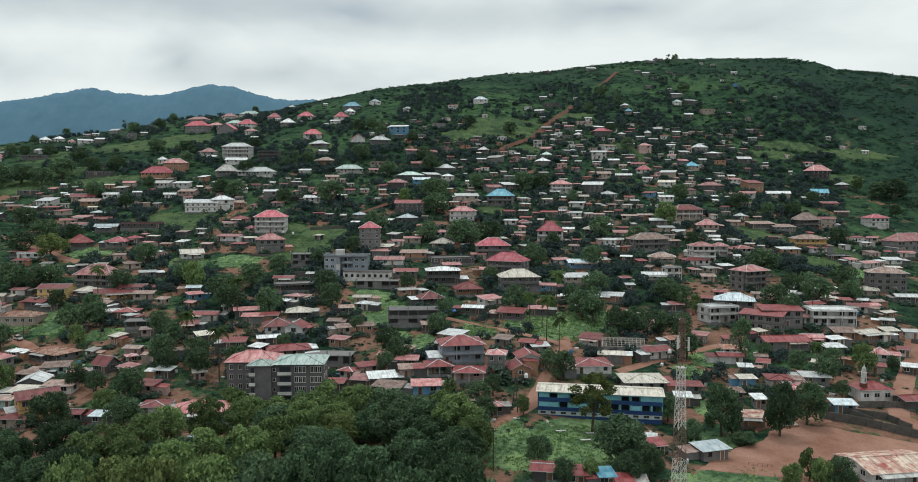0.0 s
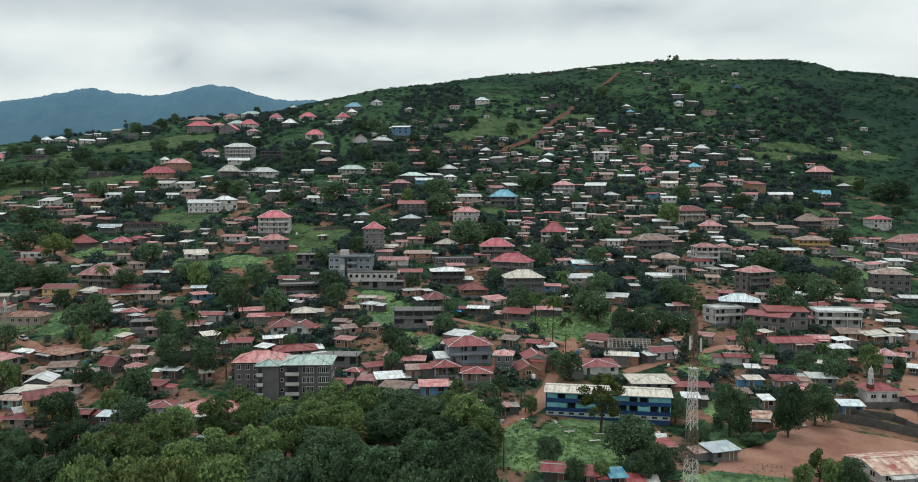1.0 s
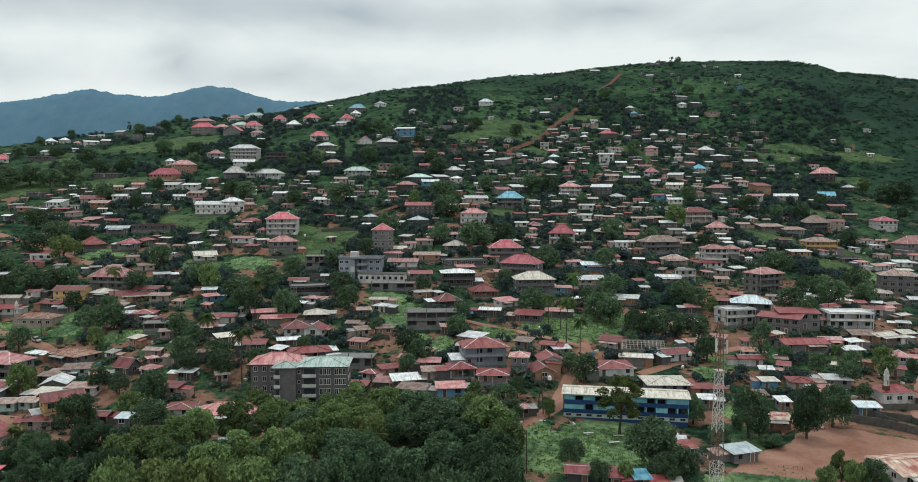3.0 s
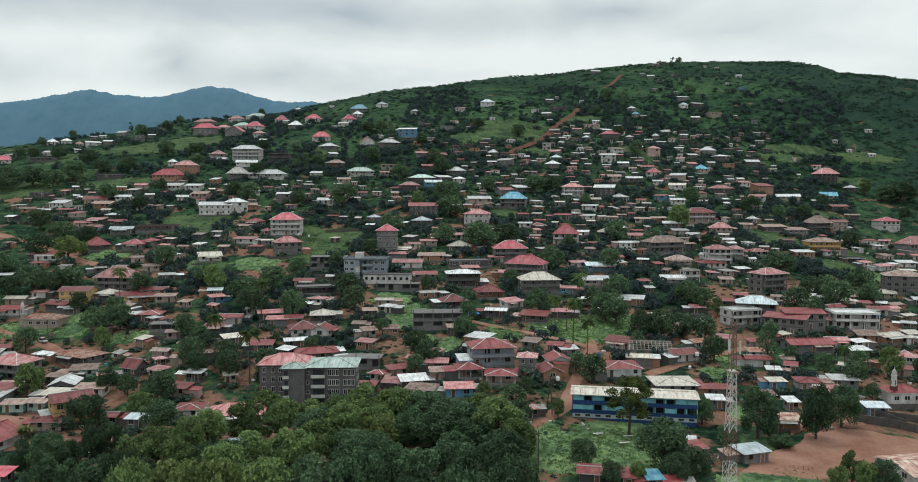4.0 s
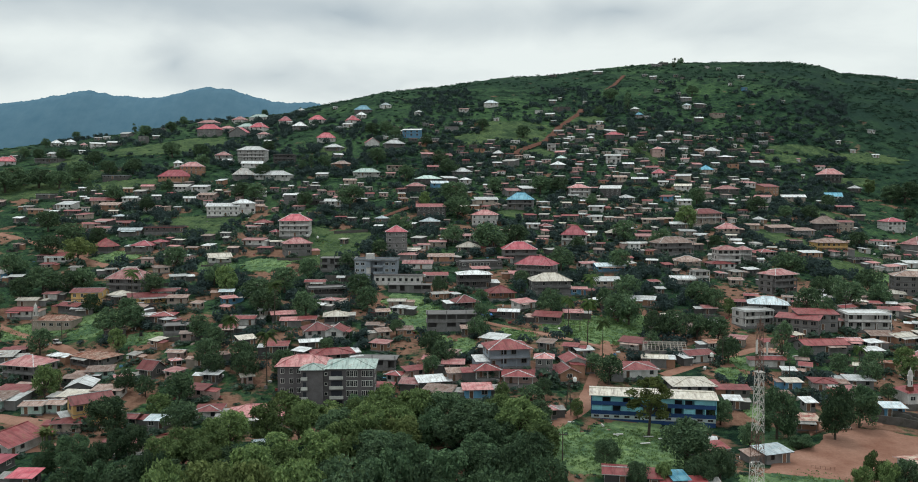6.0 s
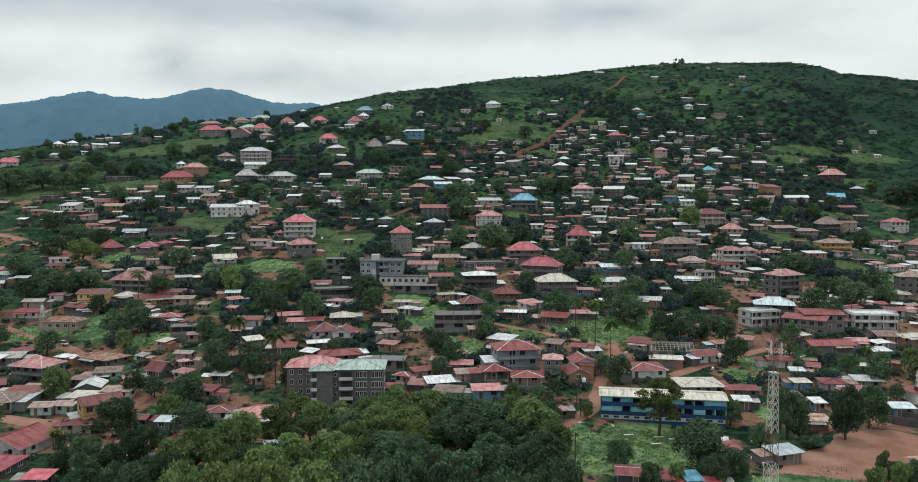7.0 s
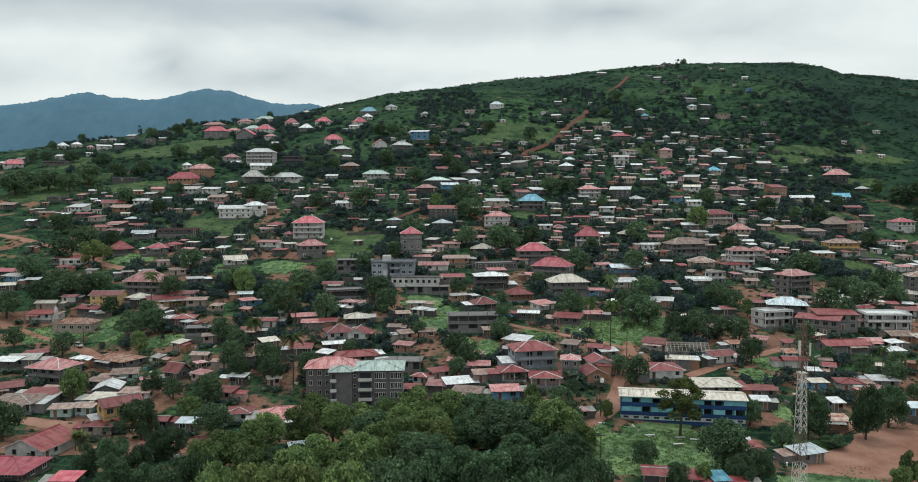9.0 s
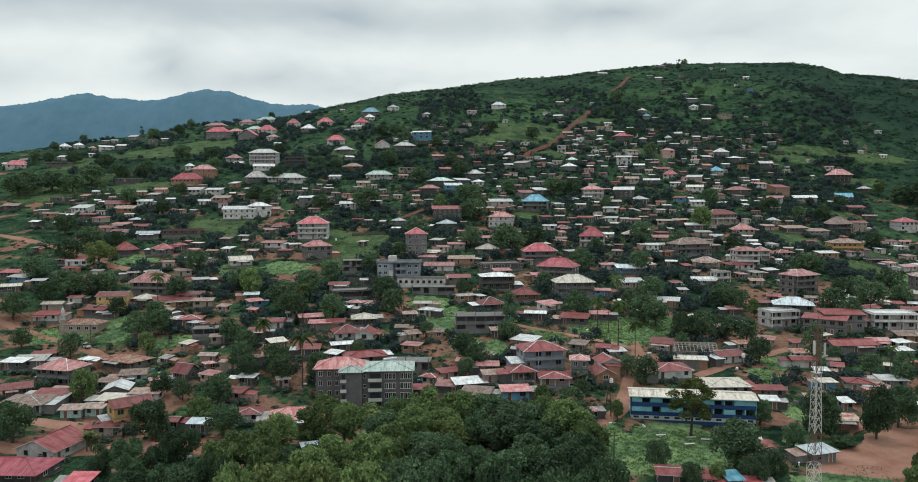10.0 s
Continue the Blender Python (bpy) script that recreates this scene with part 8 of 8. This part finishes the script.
mast = thing("telecom_mast", pose(41.3, 140.0, mz, 0, 0, 14), "four-legged steel lattice telecom mast in white and rusty red bands", "telecom mast")
MH = 35.8 - mz


def mast_half(z):
    """Half width of the mast at a height above its foot."""
    return max(0.36, 1.10 - 0.019 * z)


def mast_section(z0, z1, mat):
    s = Shape()
    steps = max(1, round((z1 - z0) / 1.5))
    for k in range(steps):
        a, b2 = z0 + (z1 - z0) * k / steps, z0 + (z1 - z0) * (k + 1) / steps
        r0, r1 = mast_half(a), mast_half(b2)
        c0 = [(-r0, -r0, a), (r0, -r0, a), (r0, r0, a), (-r0, r0, a)]
        c1 = [(-r1, -r1, b2), (r1, -r1, b2), (r1, r1, b2), (-r1, r1, b2)]
        for e in range(4):
            g = (e + 1) % 4
            top = [(c1[e][t] + c1[g][t]) / 2 for t in range(3)]
            s.bar(c0[e], c1[e], 0.065)
            s.bar(c0[e], top, 0.035)
            s.bar(c0[g], top, 0.035)
            s.bar(c1[e], c1[g], 0.03)
    part("lattice_section", s.mesh("lattice_section", mat), mast, None, "white lattice section" if mat == mast_white else "rusty red lattice section")


for z0, z1, mat in ((-0.5, 9.0 - mz, mast_white), (9.0 - mz, 15.0 - mz, mast_red), (15.0 - mz, 26.6 - mz, mast_white), (26.6 - mz, MH, mast_red)):
    mast_section(z0, z1, mat)
for k, (dx, dy, z) in enumerate(((-1.15, -0.6, MH - 5.6), (1.05, -0.7, MH - 6.0), (0.2, 1.2, MH - 5.8))):
    s = Shape()
    s.box(-0.17, 0.17, -0.09, 0.09, 0, 2.5)
    s.bar((0.0, 0.05, 0.6), (-dx * 0.5, -dy * 0.5, 0.6), 0.04)
    s.bar((0.0, 0.05, 1.9), (-dx * 0.5, -dy * 0.5, 1.9), 0.04)
    part("antenna_panel", s.mesh("antenna_panel", mast_white), mast, pose(dx, dy, z), "white antenna panel")
s = Shape()
s.box(-0.75, 0.75, -0.75, 0.75, 26.5 - mz, 26.65 - mz)
part("platform", s.mesh("platform", mast_white), mast)
s = Shape()
s.bar((0, 0, MH - 0.5), (0, 0, MH + 1.6), 0.05)
part("lightning_rod", s.mesh("lightning_rod", mast_red), mast)


# ---- utility poles ----
def utility_pole(x, y, high, lean=0.0):
    ob = thing("utility_pole", pose(x, y, float(ground(x, y)), 0, lean, 0), "dark wooden utility pole with short crossarm", "utility pole", "utility poles")
    s = Shape()
    s.bar((0, 0, -0.6), (0, 0, high * 0.5), 0.15, 0, 7)
    s.bar((0, 0, high * 0.5), (0, 0, high), 0.11, 0, 7)
    part("pole", s.mesh("pole", bark), ob)
    s = Shape()
    s.box(-0.8, 0.8, -0.06, 0.06, high - 0.7, high - 0.55)
    part("crossarm", s.mesh("crossarm", bark), ob)
    for e in (-0.7, 0.0, 0.7):
        s = Shape()
        s.bar((e, 0, high - 0.55), (e, 0, high - 0.35), 0.05, 0, 6)
        part("insulator", s.mesh("insulator", WALLS["white"]), ob)


for x, y, high, lean in ((7.4, 161.0, 9.5, 0), (14.5, 206.0, 11.0, 6), (16.0, 205.0, 9.5, -3), (52.5, 262.0, 9.0, 0), (73.5, 250.0, 9.5, 0), (88.5, 233.0, 8.5, 0),
                         (31.0, 282.0, 8.5, 0), (-92.0, 300.0, 8.5, 0), (-60.0, 336.0, 9.0, 0), (62.0, 290.0, 9.0, 0), (140.0, 300.0, 9.0, 0), (-166.0, 288.0, 8.5, 0)):
    utility_pole(x, y, high, lean)


# ---- meadow grass ----
blade = leaf_stuff("meadow_grass", (0.10, 0.18, 0.078), (0.24, 0.35, 0.15), 0.5)
mv, mf, mk = [], [], 0
for cx, cy, rx, ry in MEADOWS:
    count = int(min(900, 2.2 * rx * ry)) if cy < 420 else int(min(350, 0.4 * rx * ry))
    for k in range(count):
        t, u = rng.random() * 6.283, math.sqrt(rng.random())
        x, y = cx + rx * u * math.cos(t), cy + ry * u * math.sin(t)
        if not free_for(x, y, 0.5, 0.1):
            continue
        z, W = float(ground(x, y)), rng.uniform(0.5, 1.3) * (0.8 + cy / 500)
        for j in range(8):
            a = rng.random() * 6.283
            d = np.array([math.cos(a), math.sin(a), 0.0])
            p = np.array([x, y, z - 0.05]) + d * rng.random() * W * 0.5
            h = rng.uniform(0.12, 0.38) * W
            sd = np.array([-d[1], d[0], 0]) * W * 0.13
            mv.append(np.array([p - sd, p + sd, p + sd * 0.6 + d * h * 0.5 + [0, 0, h], p - sd * 0.6 + d * h * 0.5 + [0, 0, h]]))
            mf.append([mk, mk + 1, mk + 2, mk + 3])
            mk += 4
meadow = new("meadow_grass", mesh_of("meadow_grass", np.concatenate(mv), mf, blade))
tagged(meadow, "bright green tall meadow grass on open plots", "grass", kind="stuff")


# ---- small things about the town ----
tank_paint = {"black": render_wall("black_plastic", (0.02, 0.02, 0.022), 0.2), "white": render_wall("white_plastic", (0.7, 0.7, 0.68), 0.2), "blue": render_wall("blue_plastic", (0.05, 0.16, 0.36), 0.2)}


def water_tank(x, y, colour, stand):
    """A ribbed plastic tank on a timber stand."""
    ob = thing("water_tank", pose(x, y, float(ground(x, y))), f"{colour} ribbed plastic water tank on a stand", "water tank", "water tanks")
    rings = [(0.55, 0), (0.6, 0.1), (0.56, 0.3), (0.6, 0.5), (0.56, 0.7), (0.6, 0.9), (0.52, 1.15), (0.2, 1.3), (0.2, 1.38), (0.02, 1.4)]
    v = [(r * math.cos(2 * math.pi * k / 12), r * math.sin(2 * math.pi * k / 12), stand + z) for r, z in rings for k in range(12)]
    f = [(j * 12 + k, j * 12 + (k + 1) % 12, j * 12 + 12 + (k + 1) % 12, j * 12 + 12 + k) for j in range(len(rings) - 1) for k in range(12)]
    part("tank", mesh_of("tank", v, f, tank_paint[colour], smooth=True), ob)
    for ex, ey in ((-1, -1), (1, -1), (1, 1), (-1, 1)):
        block("leg", ob, ex * 0.5 - 0.06, ex * 0.5 + 0.06, ey * 0.5 - 0.06, ey * 0.5 + 0.06, -0.6, stand, bark)
    block("deck", ob, -0.65, 0.65, -0.65, 0.65, stand - 0.1, stand, bark)


for x, y, colour, stand in ((-98.0, 424.0, "white", 2.2), (-92.5, 425.0, "white", 1.0), (-26.0, 604.0, "white", 3.0), (-30.0, 351.0, "white", 2.5), (69.5, 249.0, "white", 3.2), (36.5, 246.0, "blue", 1.5),
                            (-6.0, 292.0, "blue", 1.0), (15.0, 330.0, "black", 2.5), (-135.0, 286.0, "black", 2.0), (158.0, 300.0, "blue", 1.8), (-110.0, 244.0, "white", 1.5), (20.0, 224.0, "white", 2.0), (97.0, 300.0, "black", 2.5)):
    water_tank(x, y, colour, stand)

tyre, n, l, b = material("tyre_rubber", 0.9)
b.inputs["Base Color"].default_value = (0.015, 0.015, 0.016, 1)


def car(x, y, turn, paint, said, tall=0.0):
    """A parked car: body, cabin with dark glass, four wheels, lamps."""
    ob = thing("car", pose(x, y, float(ground(x, y)) + 0.2, 0, 0, turn), f"{said} parked on red dirt", "car", "parked cars")

    def hull(name, prof, half, mat, label=""):
        v = [(px, e * half * (1.0 if pz < 0.95 else 0.86), pz) for e in (-1, 1) for px, pz in prof]
        c = len(prof)
        f = [tuple(range(c))[::-1], tuple(range(c, 2 * c))] + [(k, (k + 1) % c, c + (k + 1) % c, c + k) for k in range(c)]
        part(name, mesh_of(name, v, f, mat), ob, None, label)

    hull("body", [(-2.1, 0.35), (2.1, 0.35), (2.15, 0.7), (1.9, 0.92), (0.9, 1.0), (-1.7, 1.02), (-2.1, 0.95)], 0.85, paint)
    hull("cabin", [(0.95, 1.0), (0.35, 1.42 + tall), (-1.2, 1.45 + tall), (-1.75, 1.02)], 0.80, glass_dark, "dark glazed cabin")
    hull("roof", [(0.32, 1.42 + tall), (0.28, 1.5 + tall), (-1.15, 1.52 + tall), (-1.2, 1.45 + tall)], 0.82, paint)
    for wx in (-1.3, 1.3):
        for e in (-1, 1):
            s = Shape()
            k0 = [(wx + 0.32 * math.cos(2 * math.pi * k / 12), 0.32 * math.sin(2 * math.pi * k / 12) + 0.32) for k in range(12)]
            s.face([(px, e * 0.87, pz) for px, pz in k0][::e])
            for k in range(12):
                a, b3 = k0[k], k0[(k + 1) % 12]
                s.face([(a[0], e * 0.87, a[1]), (b3[0], e * 0.87, b3[1]), (b3[0], e * 0.65, b3[1]), (a[0], e * 0.65, a[1])])
            part("wheel", s.mesh("wheel", tyre), ob)
    for e in (-1, 1):
        block("headlight", ob, 2.06, 2.16, e * 0.6 - 0.14, e * 0.6 + 0.14, 0.66, 0.8, frame_white)


car(91.5, 238.5, 12, WALLS["white"], "white saloon car")
car(-171.5, 285.5, -36, WALLS["slate"], "grey saloon car")
car(-167.5, 287.0, -34, WALLS["white"], "white van", 0.35)
car(148.0, 246.0, 60, WALLS["white"], "white saloon car")
car(152.0, 249.5, 70, ROOFS["maroon"], "dark red saloon car")


def tarp(x, y, turn, L, D, high, paint, label):
    """A sagging tarpaulin on four poles."""
    ob = thing("tarpaulin_shelter", pose(x, y, float(ground(x, y)), 0, 0, turn), label, "shelter", "shelters")
    g = 9
    v = [(-L / 2 + L * i / (g - 1), -D / 2 + D * j / (g - 1), high + 0.35 * j / (g - 1) - 0.35 * math.sin(math.pi * i / (g - 1)) * math.sin(math.pi * j / (g - 1))) for j in range(g) for i in range(g)]
    v += [(a, b3, c - 0.03) for a, b3, c in v]
    f = quads(g, g).tolist()
    f += [tuple(e + g * g for e in q[::-1]) for q in f]
    part("sheet", mesh_of("sheet", v, f, paint, smooth=True), ob)
    for ex, ey in ((-1, -1), (1, -1), (1, 1), (-1, 1)):
        block("pole", ob, ex * L / 2 - 0.05, ex * L / 2 + 0.05, ey * D / 2 - 0.05, ey * D / 2 + 0.05, -0.5, high + (0.35 if ey > 0 else 0), bark)


tarp(-3.5, 297.0, 8, 4.5, 3.2, 2.3, tank_paint["blue"], "bright blue tarpaulin stretched over poles")
tarp(-62.0, 178.0, 20, 5.0, 3.5, 2.6, ROOFS["ice"], "pale blue tarpaulin among the trees")
tarp(86.5, 196.0, 12, 4.2, 1.4, 0.75, ROOFS["cream"], "long pale plank table under the shade tree")


def bench(x, y, turn):
    ob = thing("concrete_bench", pose(x, y, float(ground(x, y)), 0, 0, turn), "low pale concrete bench on the grass", "bench", "lawn benches")
    block("seat", ob, -1.3, 1.3, -0.3, 0.3, 0.38, 0.5, WALLS["white"])
    for e in (-1, 1):
        block("foot", ob, e * 0.9 - 0.12, e * 0.9 + 0.12, -0.25, 0.25, -0.3, 0.38, WALLS["grey"])


for x, y, turn in ((26.0, 191.0, 5), (37.0, 188.5, -8), (31.0, 183.0, 10), (33.5, 190.0, 0)):
    bench(x, y, turn)


# A low wire fence at the near side of the field.
fence = thing("wire_fence", pose(68.0, 168.5, float(ground(68, 168.5)), 0, 0, -16), "low rusty wire fence by the field", "fence")
for k in range(6):
    block("post", fence, -2.5 + k - 0.03, -2.5 + k + 0.03, -0.03, 0.03, -0.5, 0.95, clay)
for z in (0.3, 0.6, 0.9):
    block("wire", fence, -2.5, 2.5, -0.015, 0.015, z, z + 0.03, clay)

# The blue-grey flats: two bays, a recessed stair and gallery between them, a stair head on the flat roof.
blue_grey = thing("apartment_house", pose(-52.6, 358.2, float(ground(-52.6, 353.5)), 0, 0, -3), "three-storey blue-grey flat-roofed apartment house with recessed galleries", "house")
block("wall", blue_grey, -9.8, -4.4, -5.0, 5.0, -3.0, 9.3, WALLS["slate"])
block("wall", blue_grey, 3.4, 9.8, -4.2, 5.0, -3.0, 9.3, WALLS["slate"])
block("recess_wall", blue_grey, -4.4, 3.4, -2.2, 5.0, -3.0, 9.3, WALLS["slate"])
block("roof_slab", blue_grey, -10.3, 10.3, -5.4, 5.4, 9.3, 9.55, WALLS["grey"])
for x0, x1, y0, y1 in ((-10.2, 10.2, -5.35, -5.15), (-10.2, 10.2, 5.15, 5.35), (-10.2, -10.0, -5.15, 5.15), (10.0, 10.2, -5.15, 5.15)):
    block("parapet", blue_grey, x0, x1, y0, y1, 9.55, 10.2, WALLS["slate"])
for k in range(3):
    z = 0.2 + 3.05 * k
    block("gallery_floor", blue_grey, -4.4, 3.4, -4.9, -2.2, z - 0.2, z, WALLS["grey"])
    block("gallery_parapet", blue_grey, -1.2, 3.4, -4.95, -4.75, z, z + 1.0, WALLS["slate"])
    block("stair_screen", blue_grey, -4.4, -2.4, -4.9, -4.7, z, z + 2.85, WALLS["white"] if k == 1 else WALLS["slate"])
    # Gallery doorway shade, painted as a dark slab on the recess wall.
    block("dark_doorway", blue_grey, -0.9, 1.0, -2.26, -2.21, z, z + 2.2, room_shade)
    block("column", blue_grey, 0.9, 1.2, -4.95, -4.65, z + 1.0, z + 2.85, WALLS["slate"])
    for x in (-8.6, -6.0):
        part("window", WINDOW["wide"], blue_grey, pose(x, -5.0, z + 1.0))
    for x in (5.2, 8.2):
        part("window", WINDOW["wide"], blue_grey, pose(x, -4.2, z + 1.0))
block("stair_head", blue_grey, -5.0, -1.4, -2.5, 1.5, 9.55, 12.4, WALLS["white"], "pale rendered stair head")

low_block = thing("flat_roofed_house", pose(-41.8, 348.5, float(ground(-41.8, 347.5)) + 0.6, 0, 0, -5), "long white single-storey block with a row of small windows", "house")
block("wall", low_block, -10.8, 10.8, -3.0, 3.0, -3.5, 3.6, WALLS["white"])
block("roof_slab", low_block, -11.2, 11.2, -3.4, 3.4, 3.6, 3.85, WALLS["dark"])
for k in range(8):
    part("window", WINDOW["dull_small"], low_block, pose(-9.3 + 2.66 * k, -3.0, 1.3))
skeleton(-36.0, 337.5, 19.0, 5.0, -3, 1)

# Low yard walls before some of the houses.
pr = random.Random(55)
for hx, hy, hr in list(BUILT):
    if hy < 240 or hy > 470 or pr.random() > 0.11 or hr > 9:
        continue
    y = hy - hr - pr.uniform(1.5, 3.5)
    if any(abs(q[0] - hx) < q[2] + hr and abs(q[1] - y) < q[2] + 0.5 for q in BUILT if q[1] != hy):
        continue
    block_wall([(hx - hr, y), (hx + hr * pr.uniform(0.3, 1.0), y + pr.uniform(-1, 1))], pr.uniform(1.1, 1.7), "low weathered grey block wall before a house")

# Odds and ends in the yards: boards, sheets, washing, stones and heaps.
clutter = Shape()
for attempt in range(2600):
    y = 165 + 400 * rng.random() ** 1.1
    x = (rng.random() * 2 - 1) * 0.6 * y
    near_house = np.hypot(houses_at[:, 0] - x, houses_at[:, 1] - y) - houses_at[:, 2]
    if near_house.min() > 5 or near_house.min() < 0.3 or 52 < x < 125 and y < 214:
        continue
    w, d, h = rng.uniform(0.3, 1.8), rng.uniform(0.2, 0.9), rng.uniform(0.1, 0.9)
    a, z = rng.random() * 3.1, float(ground(x, y))
    c, s2 = math.cos(a), math.sin(a)
    k = len(clutter.v)
    clutter.box(-w / 2, w / 2, -d / 2, d / 2, -0.2, h, int(rng.choice(6, p=(0.34, 0.2, 0.2, 0.12, 0.06, 0.08))))
    tilt = rng.uniform(-0.25, 0.25)
    for e in range(k, k + 8):
        px, py, pz = clutter.v[e]
        clutter.v[e] = (x + px * c - py * s2, y + px * s2 + py * c, z + pz + px * tilt)
odds = new("yard_clutter", clutter.mesh("yard_clutter", [WALLS["white"], ROOFS["rust"], WALLS["grey"], ROOFS["maroon"], WALLS["blue"], door_wood]))
tagged(odds, "boards, sheets, washing and stones lying about the yards", "clutter", kind="stuff")
